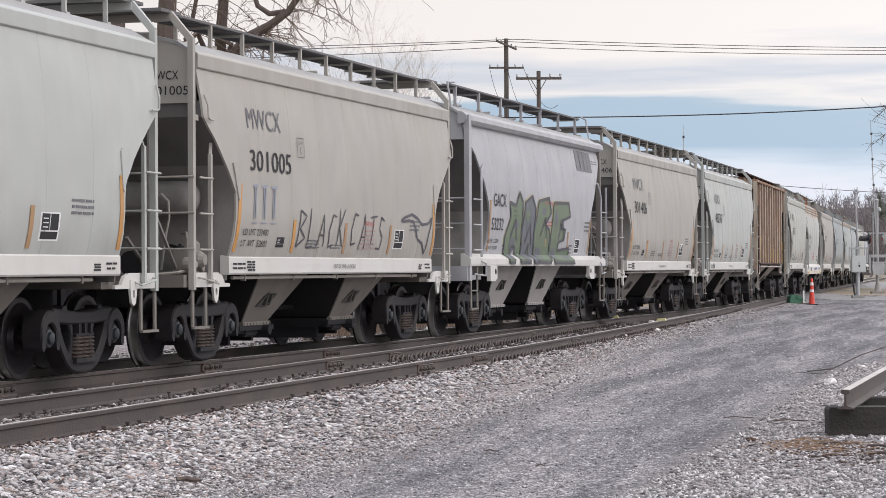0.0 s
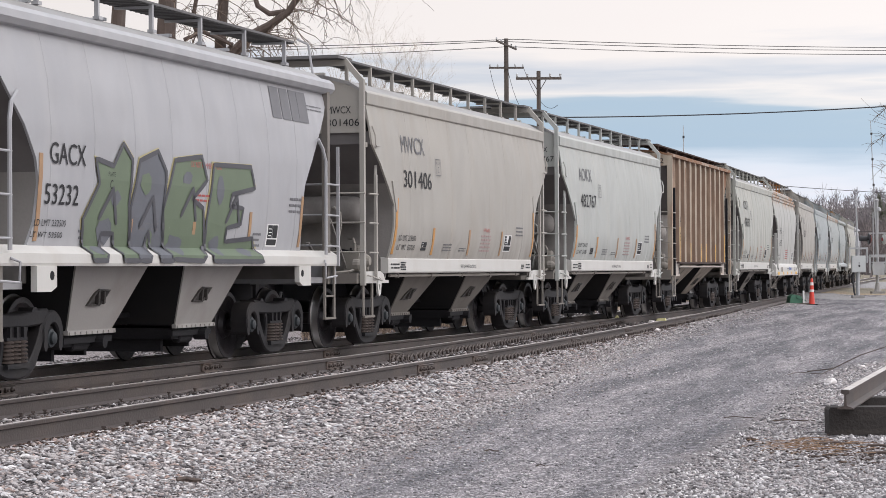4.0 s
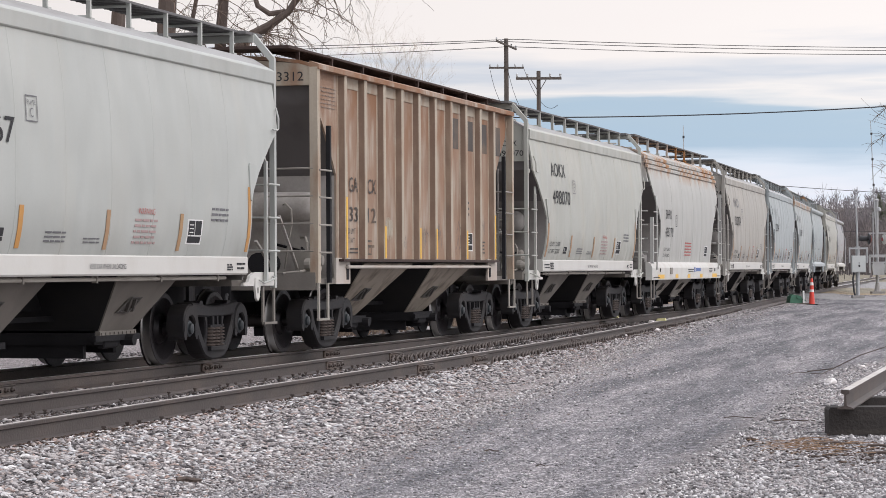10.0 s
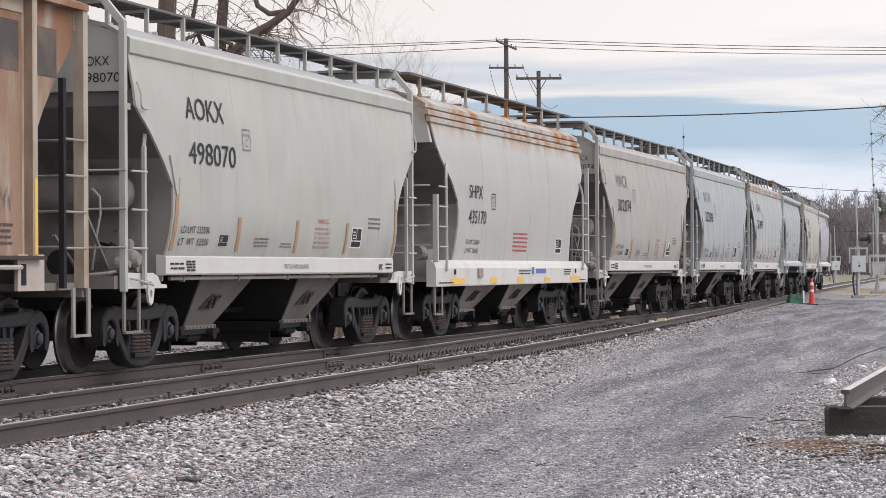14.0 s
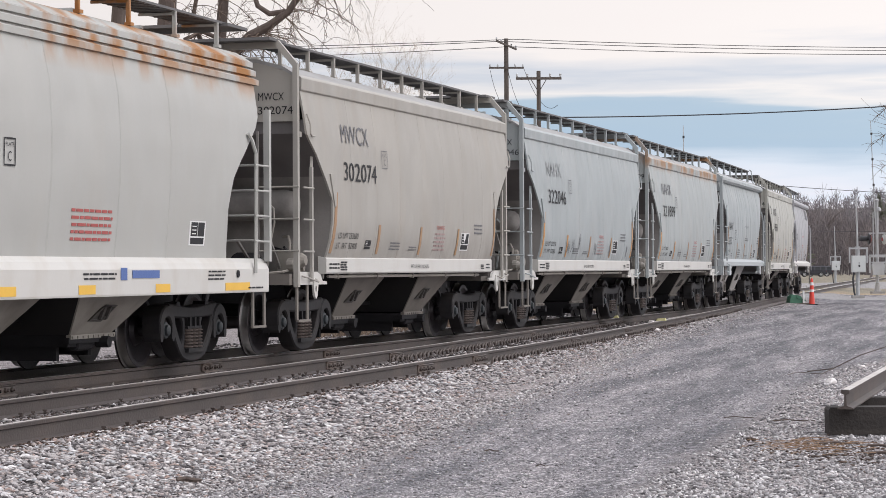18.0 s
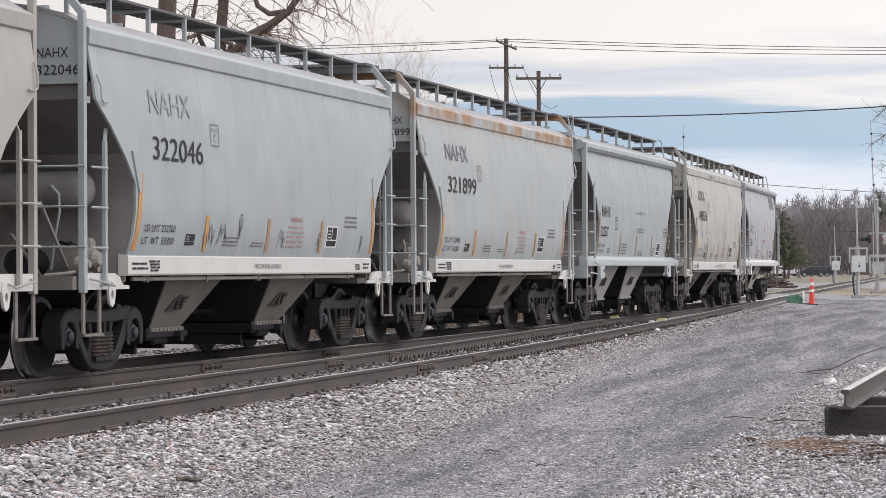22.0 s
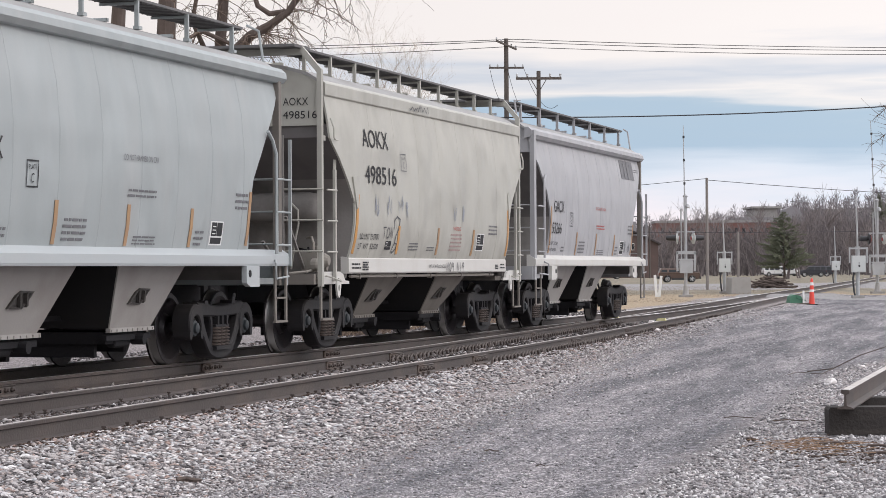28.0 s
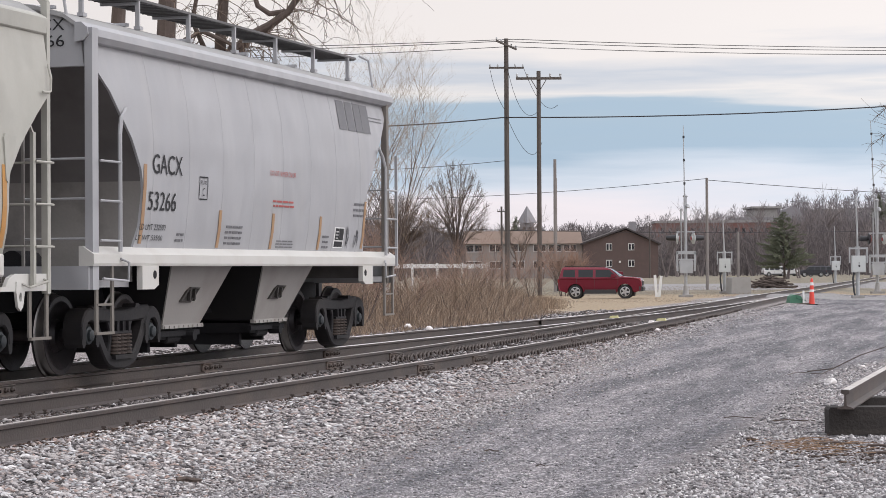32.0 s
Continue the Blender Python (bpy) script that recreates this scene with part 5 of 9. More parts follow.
def hopper_d(name, label, body, under, dark, text, rng_seed=1):
    """Older ribbed hopper with a flat side, outside posts and a brown roof walkway."""
    car = thing(name, label, "hopper car", "freight train")
    rng = random.Random(rng_seed)
    w = lambda z: 1.402
    wrap = lambda u, z: -1.404
    cut = table([(1.33, 4.36), (2.55, 4.36), (2.9, 4.62), (3.3, 4.98), (3.62, 5.34), (4.05, 5.42)])
    zs = [1.33, 1.8, 2.55, 2.9, 3.3, 3.62, 4.05]
    car_base(car, "d", (body, under, dark))
    for s in (-1, 1):
        part("side_wall", G().sheet(side_rows(lambda z: (-cut(z), cut(z)), w, zs, s), (0, -s * 0.03, 0)), body, car)
        for i in range(10):
            u = -4.2 + 8.4 * i / 9
            g = G().prism([(u - 0.115, s * 1.404), (u - 0.085, s * 1.414), (u - 0.06, s * 1.500), (u - 0.04, s * 1.51), (u + 0.04, s * 1.51), (u + 0.06, s * 1.500), (u + 0.085, s * 1.414), (u + 0.115, s * 1.404)], 1.34, 4.03, "xy")
            post = part("side_post", g, M_RIB, car, "tan outside post, rust and shade painted on its sides")
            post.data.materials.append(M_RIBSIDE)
            # side faces get a darker rust colour that also carries their shade
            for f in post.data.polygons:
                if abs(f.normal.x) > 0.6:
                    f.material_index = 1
            if i < 9:
                part("panel_head", G().box(u + 0.09, u + 0.84, min(s * 1.404, s * 1.417), max(s * 1.404, s * 1.417), 3.86, 4.02), M_RIB, car)
        part("roof_edge", G().prism([(s * 1.40, 4.02), (s * 1.54, 4.02), (s * 1.54, 4.09), (s * 1.40, 4.14)], -5.5, 5.5, "yz"), body, car)
        part("side_sill", G().prism([(s * 1.40, 1.305), (s * 1.53, 1.305), (s * 1.53, 1.345), (s * 1.40, 1.345)], -4.4, 4.4, "yz"), M_RUSTBOARD, car, "thin rusty sill angle")
        part("unloading_pipe", G().tube([(-4.1, s * 1.48, 1.225), (3.9, s * 1.48, 1.225)], 0.026, 6), M_OLDWHITE, car, "pale unloading pipe under the sill")
    part("roof", roof_shape(5.48, 1.42, 4.10, 4.24), body, car)
    running_board(car, 4.34, 0.62, 1.10, -5.5, 5.5, M_RUSTBOARD, M_RUSTBOARD, 8, 4.14)
    for s in (-1, 1):
        part("end_panel", G().prism([(-1.42, 3.80), (1.42, 3.80), (1.42, 4.09), (0, 4.22), (-1.42, 4.09)], s * 5.36, s * 5.47, "yz"), M_RIB, car, "tan end panel")
        end_sheets(car, s, cut, w, 3.82, 2.56, dark)
        part("end_platform", G().box(min(s * 4.0, s * 5.5), max(s * 4.0, s * 5.5), -1.42, 1.42, 0.98, 1.06).box(min(s * 5.42, s * 5.54), max(s * 5.42, s * 5.54), -1.48, 1.48, 0.9, 1.15), M_GRIMY, car)
        for sy in (-1, 1):
            part("corner_post", G().box(s * 5.45 - 0.06, s * 5.45 + 0.06, sy * 1.46 - 0.06, sy * 1.46 + 0.06, 1.0, 4.05), M_RIB, car, "rusty tan corner post")
            part("ladder_stile", G().box(s * 4.92 - 0.035, s * 4.92 + 0.035, sy * 1.48 - 0.03, sy * 1.48 + 0.03, 1.0, 3.25), M_UNDER, car, "black ladder stile")
            for i in range(4):
                z = 1.43 + 0.39 * i
                part("rung", G().tube([(s * 5.45, sy * 1.52, z), (s * 4.92, sy * 1.52, z)], 0.014, 6), UNDERPAINT, car)
                part("end_rung", G().tube([(s * 5.5, sy * 1.45, z + 0.02), (s * 5.5, sy * 0.75, z + 0.02)], 0.014, 6), UNDERPAINT, car)
            part("corner_plate", G().box(min(s * 3.88, s * 4.52), max(s * 3.88, s * 4.52), sy * 1.43 - 0.02, sy * 1.43 + 0.02, 0.98, 1.36), M_OLDWHITE, car, "old white gusset plate")
            part("tow_hole", G().box(min(s * 3.96, s * 4.06), max(s * 3.96, s * 4.06), sy * 1.455 - 0.006, sy * 1.455 + 0.006, 1.04, 1.26), M_UNDER, car)
            stirrup(car, s, sy, 5.5, 5.1, 0.5, 1.0, UNDERPAINT)
        part("crossover_platform", G().box(min(s * 5.2, s * 5.8), max(s * 5.2, s * 5.8), -1.2, 1.2, 4.30, 4.34), M_RUSTBOARD, car)
    brake_gear(car, -1, dark, UNDERPAINT)
    for c in (-1.86, 1.86):
        add_bay(car, c, (1.24, 0.50, 1.28, 0.45, 1.42, 0.66), M_BAYBROWN, 0.80, "brown grimy hopper bay")
    # owner mark in large dark blocks between the posts; small numbers that are split by the posts
    for i in range(4):
        u = 1.40 + 0.9333 * i
        part("company_mark", plate(G(), u + 0.27, u + 0.74, 3.25, 3.77, wrap, 0.004), M_BLACKWORN, car, "worn dark block of the company mark")
    for txt, u, z0, z1 in (("GA", -3.80, 2.34, 2.56), ("CX", -2.92, 2.34, 2.56), ("33", -3.80, 1.90, 2.12), ("12", -2.92, 1.90, 2.12)):
        lettering("mark_letter", txt, u, u + 0.40, z0, z1, wrap, M_BLACKWORN, car, "worn stencilled letter")
    end_letters(car, (("3312", 3.86, 3.99),), -5.474, -1.1, 0.2)
    label_box(car, 2.66, 3.02, 1.50, 1.82, wrap)
    part("load_limit", words("LD LMT", -3.92, -3.52, 1.72, 1.80, wrap), M_BLACKWORN, car)
    part("light_weight", words("LT WT", -3.92, -3.56, 1.58, 1.66, wrap), M_BLACKWORN, car)
    g = stencil_lines(G(), -3.8, -3.4, 1.42, 1.53, 2, wrap, rng)
    stencil_lines(g, -2.9, -2.6, 1.50, 1.6, 1, wrap, rng)
    stencil_lines(g, 2.5, 2.8, 2.1, 2.4, 3, wrap, rng)
    stencil_lines(g, 3.5, 3.85, 1.45, 1.7, 4, wrap, rng)
    part("small_print", g, M_BLACKWORN, car)
    for u, zt in ((-4.24, 2.25), (-2.37, 1.85), (-0.51, 1.85), (0.43, 1.85), (2.29, 1.85), (4.16, 2.15)):
        part("reflector_strip", plate(G(), u, u + 0.07, 1.36, zt, lambda a, b: -1.511, 0.005), M_YELLOW, car, "yellow reflector strip")
    # small sprayed tags
    part("small_print", stencil_lines(G(), -5.20, -4.42, 3.50, 3.84, 6, wrap, rng, 0.22), M_GREYWORN, car)
    g = G()
    stroke(g, [(-2.98, 1.42), (-2.98, 1.62), (-2.72, 1.62)], 0.03, wrap)
    stroke(g, [(-2.90, 1.42), (-2.90, 1.54), (-2.74, 1.54), (-2.74, 1.42), (-2.98, 1.42)], 0.025, wrap)
    part("plate_mark", g, M_BLACKWORN, car)
    g = G()
    for k in range(13):
        a = -2.10 + 0.034 * k
        stroke(g, [(a, 1.72 - 0.1 * rng.random()), (a + 0.01 * (k - 5), 1.88 + 0.1 * math.sin(k * 0.26) + 0.03 * rng.random())], 0.03, wrap, 0.003)
    part("dirt_splash", g, M_CHALK, car, "cream chalk marks on the panel")
    for u0, z0, sc in ((-0.25, 1.42, 1.3), (-0.2, 1.45, 1.2), (0.6, 1.45, 1.4), (0.75, 1.6, 1.2), (3.55, 1.8, 0.7), (1.95, 1.42, 1.0), (1.98, 1.8, 1.0), (-1.1, 1.5, 0.6)):
        g = G()
        u, z = u0, z0
        pts = [(u, z)]
        for k in range(16):
            u += rng.uniform(-0.06, 0.09) * sc
            z = z0 + rng.uniform(0, 0.38) * sc
            pts.append((u, z))
        stroke(g, pts, 0.011, wrap)
        part("sprayed_tag", g, M_SPRAY, car)
    return car, wrap


M_GREYWORN = surface("faint_grey_print", (0.22, 0.17, 0.14), 0.8, 0, 0.3, 6, 60, 0.0)
M_CHALK = surface("cream_chalky_paint", (0.46, 0.41, 0.33), 0.8, 0, 0.25, 7, 60, 0.1, (0.30, 0.21, 0.15), 0.8, (6, 6, 2))
M_DOODLE = surface("faded_blue_grey_spray", (0.25, 0.27, 0.32), 0.6, 0, 0.3, 6, 60, 0.0)
M_CSILL = surface("grubby_white_sill_paint", (0.56, 0.55, 0.52), 0.5, 0, 0.06, 0.9, 30, 0.05, (0.40, 0.34, 0.27), 0.35, (1.5, 1.5, 0.8))
M_SILLBLUE = surface("pale_blue_sill_paint", (0.40, 0.43, 0.44), 0.5, 0, 0.05, 0.9, 30, 0.05, (0.42, 0.42, 0.42), 0.25)
M_BAYLIGHT = surface("dusty_white_bay_paint", (0.36, 0.345, 0.33), 0.65, 0, 0.12, 1.0, 30, 0.08, (0.25, 0.225, 0.20), 0.5)
M_PINKTEXT = surface("faded_red_stencil_paint", (0.38, 0.27, 0.26), 0.6, 0, 0.1)
M_RIBSIDE = surface("rusty_shaded_post_side", (0.20, 0.135, 0.098), 0.8, 0, 0.3, 2.5, 30, 0.15, (0.33, 0.25, 0.18), 0.6, (3.0, 3.0, 1.0))
M_RIB = surface("tan_post_paint", (0.40, 0.345, 0.275), 0.7, 0, 0.2, 2.5, 30, 0.15, (0.26, 0.145, 0.085), 0.75, (3.0, 3.0, 0.9))
M_OLDWHITE = surface("old_white_paint", (0.46, 0.42, 0.38), 0.7, 0, 0.12, 2, 30, 0.1, RUST, 0.3)
M_RUSTBOARD = surface("rusty_brown_grating", (0.055, 0.035, 0.03), 0.8, 0.2, 0.3, 3, 60, 0.3)
M_BAYBROWN = surface("brown_bay_paint", (0.30, 0.26, 0.215), 0.8, 0, 0.25, 1.6, 30, 0.1, (0.10, 0.078, 0.062), 0.85, (2.5, 2.5, 1.0))
M_BLACKWORN = surface("worn_black_paint", (0.07, 0.06, 0.055), 0.7, 0, 0.5, 6, 60, 0.0, (0.25, 0.17, 0.11), 0.6)


# ---------------------------------------------------------------- sprayed writing
def sprayed_name(car, wrap):
    """Short sprayed words with a drop beside them, and letters on the sill."""
    shapes = {"T": [((0, 0.95), (0.8, 1.0)), ((0.4, 0.97), (0.38, 0))], "O": [((0.4, 1), (0.05, 0.7), (0.1, 0.15), (0.45, 0), (0.75, 0.35), (0.7, 0.8), (0.4, 1))], "N": [((0, 0), (0.05, 1), (0.6, 0.05), (0.65, 1))],
              "9": [((0.6, 0.6), (0.3, 0.45), (0.05, 0.7), (0.3, 1), (0.6, 0.85), (0.55, 0.0))], "I": [((0.3, 0), (0.3, 1))]}
    for text, u, z, h, step, back in (("TON", -3.10, 1.66, 0.17, 0.19, wrap), ("NO9 NI9", 0.60, 1.15, 0.15, 0.16, lambda a, b: -1.546)):
        for ch in text:
            if ch != " ":
                g = G()
                for line in shapes[ch]:
                    stroke(g, [(u + a * step, z + b * h) for a, b in line], 0.022, back)
                part("sprayed_letter", g, M_SPRAY, car, "black sprayed letter")
            u += step
    g = G()
    stroke(g, [(-2.52, 1.80), (-2.53, 1.94), (-2.40, 2.00), (-2.24, 1.96), (-2.30, 1.82), (-2.42, 1.70), (-2.45, 1.60), (-2.56, 1.48), (-2.50, 1.44), (-2.36, 1.50), (-2.34, 1.58), (-2.46, 1.60)], 0.028, wrap)
    part("sprayed_tag", g, M_SPRAY, car, "black sprayed drop")
    g = G()
    rng = random.Random(17)
    u, pts = -1.5, [(-1.5, 3.74)]
    for k in range(16):
        u += rng.uniform(0.0, 0.115)
        pts.append((u, 3.71 + (k % 2) * rng.uniform(0.04, 0.11)))
    stroke(g, pts, 0.022, lambda a, b: -1.557)
    part("sprayed_tag", g, M_SPRAY, car, "black scrawl on the roof edge")


def sprayed_words(car, wrap):
    """Thin black capitals, and a scrawl beside them."""
    letters = {"B": [((0, 0), (0, 1)), ((0, 1), (0.6, 0.85), (0.1, 0.5), (0.7, 0.25), (0, 0))], "L": [((0, 1), (0, 0), (0.6, 0.02))], "A": [((0, 0), (0.35, 1), (0.7, 0)), ((0.1, 0.35), (0.6, 0.35))],
               "C": [((0.65, 0.9), (0.25, 0.95), (0, 0.5), (0.2, 0.05), (0.65, 0.1))], "K": [((0, 0), (0, 1)), ((0.6, 1), (0.05, 0.5), (0.65, 0))], "T": [((0, 0.95), (0.8, 1.0)), ((0.4, 0.97), (0.38, 0))],
               "S": [((0.6, 0.9), (0.2, 1.0), (0.1, 0.65), (0.55, 0.4), (0.5, 0.05), (0, 0.08))]}
    u = -2.14
    for i, ch in enumerate("BLACK CATS"):
        if ch == " ":
            u += 0.16
            continue
        g = G()
        h = 0.50 + 0.05 * math.sin(i * 2.1)
        for line in letters[ch]:
            stroke(g, [(u + a * 0.40 + b * 0.10, 1.50 + 0.03 * math.sin(i * 3.3) + b * h) for a, b in line], 0.032, wrap)
        part("sprayed_letter", g, M_SPRAY, car, "thin black sprayed letter")
        u += 0.42
    g = G()
    stroke(g, [(2.58, 1.95), (2.78, 2.00), (3.12, 2.05), (3.45, 2.00), (3.7, 1.90), (4.02, 1.92), (4.24, 2.02), (4.20, 1.94), (4.08, 1.74), (4.02, 1.50), (3.98, 1.44), (3.78, 1.60), (3.52, 1.66), (3.38, 1.80), (3.22, 1.94), (2.96, 1.95), (2.60, 1.93)], 0.045, wrap)
    stroke(g, [(3.36, 1.90), (3.42, 1.72), (3.46, 1.68)], 0.03, wrap)
    part("sprayed_tag", g, M_SPRAY, car, "black sprayed scrawl")
    for u in (-3.80, -3.46, -3.12):
        g = G()
        stroke(g, [(u - 0.10, 2.27), (u + 0.12, 2.28)], 0.04, wrap)
        stroke(g, [(u - 0.12, 1.80), (u + 0.10, 1.80)], 0.02, wrap)
        for d in (-0.01, 0.05):
            stroke(g, [(u + d, 2.28), (u + d - 0.02, 2.05), (u + d - 0.03, 1.85)], 0.035, wrap)
        part("sprayed_tag", g, M_DOODLE, car, "faded blue-grey column doodle")


def sprayed_piece(car, wrap):
    """A wide four-letter piece in sage green and slate with black outlines and a yellow halo."""
    shapes = [[(-2.75, 1.28), (-2.85, 1.75), (-2.5, 2.15), (-2.6, 2.42), (-2.15, 2.36), (-1.9, 2.62), (-1.65, 2.45), (-1.7, 1.95), (-1.55, 1.28), (-1.95, 1.28), (-2.05, 1.6), (-2.35, 1.6), (-2.4, 1.28)],
              [(-1.55, 1.28), (-1.65, 1.9), (-1.45, 2.45), (-0.95, 2.58), (-0.7, 2.35), (-0.75, 1.8), (-0.6, 1.28), (-0.95, 1.28), (-1.1, 1.65), (-1.25, 1.28)],
              [(-0.6, 1.32), (-0.75, 1.9), (-0.45, 2.50), (0.35, 2.58), (0.5, 2.30), (0.1, 2.05), (0.45, 1.95), (0.55, 1.5), (0.3, 1.28)],
              [(0.6, 1.28), (0.55, 1.8), (0.7, 2.50), (1.9, 2.52), (2.05, 2.25), (1.3, 2.15), (1.25, 2.0), (1.7, 1.98), (1.65, 1.78), (1.2, 1.72), (1.2, 1.55), (2.1, 1.60), (2.25, 1.28)]]
    skin = lambda u, z: wrap(u, z) if z > 1.46 else -1.566 if z < 1.37 else -1.566 + (1.566 + wrap(u, 1.46)) * (z - 1.37) / 0.09

    def patch(poly, out, material, nm, label=""):
        bm = bmesh.new()
        f = bm.faces.new([bm.verts.new((u, z, 0)) for u, z in poly])
        bmesh.ops.triangulate(bm, faces=[f])
        for level in (1.37, 1.46, 1.6, 1.8, 2.0, 2.2, 2.4):
            bmesh.ops.bisect_plane(bm, geom=bm.verts[:] + bm.edges[:] + bm.faces[:], plane_co=(0, level, 0), plane_no=(0, 1, 0))
        bm.verts.index_update()
        g = G()
        g.add([(v.co.x, skin(v.co.x, v.co.y) - out, v.co.y) for v in bm.verts], [[v.index for v in f.verts] for f in bm.faces])
        bm.free()
        part(nm, g, material, car, label)

    shapes = [[(u * 1.06 - 0.02 if u < 0.5 else u * 1.09, max(z, 1.30)) for u, z in poly] for poly in shapes]
    for k, (poly, mt) in enumerate(zip(shapes, (M_SPRAY_GREEN, M_SPRAY_SLATE, M_SPRAY_GREEN, M_SPRAY_GREEN))):
        cu, cz = sum(p[0] for p in poly) / len(poly), sum(p[1] for p in poly) / len(poly)
        patch([(cu + (u - cu) * 1.08, max(cz + (z - cz) * 1.06, 1.47)) for u, z in poly], 0.006, M_SPRAY_YELLOW, "sprayed_halo")
        patch(poly, 0.010, mt, "sprayed_letter", "painted graffiti letter")
        g = G()
        stroke(g, poly + poly[:1], 0.06, skin, 0.017)
        stroke(g, [(cu - 0.3, cz - 0.1), (cu + 0.05, cz + 0.25), (cu + 0.2, cz - 0.15)], 0.07, skin, 0.017)
        part("sprayed_outline", g, M_SPRAY, car)
    # grey shading and splashes across the letters
    rng = random.Random(5)
    for u, z, a, b, mt in ((-2.45, 1.62, 0.22, 0.16, M_SPRAY_SLATE), (-2.2, 2.0, 0.16, 0.10, M_SPRAY_SLATE), (-1.35, 2.2, 0.2, 0.14, M_SPRAY_GREEN), (-1.15, 1.55, 0.14, 0.10, M_SPRAY_GREEN), (-0.35, 1.5, 0.3, 0.14, M_SPRAY_SLATE),
                           (-0.1, 2.3, 0.2, 0.08, M_SPRAY_SLATE), (0.95, 1.5, 0.2, 0.14, M_SPRAY_SLATE), (1.0, 2.2, 0.14, 0.2, M_SPRAY_SLATE), (1.9, 1.42, 0.25, 0.06, M_SPRAY_SLATE), (-2.7, 1.42, 0.2, 0.06, M_SPRAY_SLATE)):
        patch([(u + a * rng.uniform(0.6, 1.1) * math.cos(q), max(1.31, z + b * rng.uniform(0.6, 1.1) * math.sin(q))) for q in np.linspace(0, 6.283, 12)[:-1]], 0.0135, mt, "sprayed_shading")


def small_tags(car, wrap, seed, spots, material):
    rng = random.Random(seed)
    for u0, z0, sc in spots:
        g = G()
        u, pts = u0, [(u0, z0)]
        for k in range(14):
            u += rng.uniform(-0.05, 0.08) * sc
            pts.append((u, z0 + rng.uniform(0, 0.36) * sc))
        stroke(g, pts, 0.015, wrap)
        part("sprayed_tag", g, material, car)


# ---------------------------------------------------------------- ground
ROAD_L = ((5, -3.6), (15.3, -1.42), (17.0, -0.93), (19.7, -0.22), (25.3, 0.70), (30.2, 1.56), (42.6, 3.74), (64.6, 8.0), (92, 14.0), (105, 16.5))
ROAD_R = ((5, -0.6), (15.1, 1.1), (20.1, 2.4), (27.2, 4.0), (35, 6.0), (50, 12), (92, 26), (105, 30))


def track_offset(x, y):
    """Distance towards the camera's side from the main line, and place along it, for arrays."""
    s = (y - 16.51) / 0.968
    for _ in range(3):
        cx, cy, p = np.interp(s, _S, _X), np.interp(s, _S, _Y), np.interp(s, _S, _P)
        s = s + (x - cx) * np.sin(p) + (y - cy) * np.cos(p)
    cx, cy, p = np.interp(s, _S, _X), np.interp(s, _S, _Y), np.interp(s, _S, _P)
    return (x - cx) * np.cos(p) - (y - cy) * np.sin(p), s


def ground_z(x, y):
    off, s = track_offset(x, y)
    sec = np.interp(s, OFF_S, OFF_D)
    d = np.maximum(np.maximum(-1.5 - off, off - sec - 1.25), 0)
    z = np.where(d <= 0, -0.175, -0.175 - 0.135 * np.clip(d / 0.9, 0, 1))
    far = np.clip((np.hypot(x, y) - 150) / 200, 0, 1)
    z = z + 0.05 * far
    z = z + 0.02 * np.sin(x * 0.9 + 1.3) * np.cos(y * 0.55) * np.clip(d, 0, 1)
    # at the road crossing the surface comes up to the rails
    cross = np.clip(1 - np.abs(y - 112) / 4.5, 0, 1) * (np.abs(off) < 2.2)
    return np.where(cross > 0.3, np.maximum(z, -0.05 - 0.05 * (1 - cross)), z)


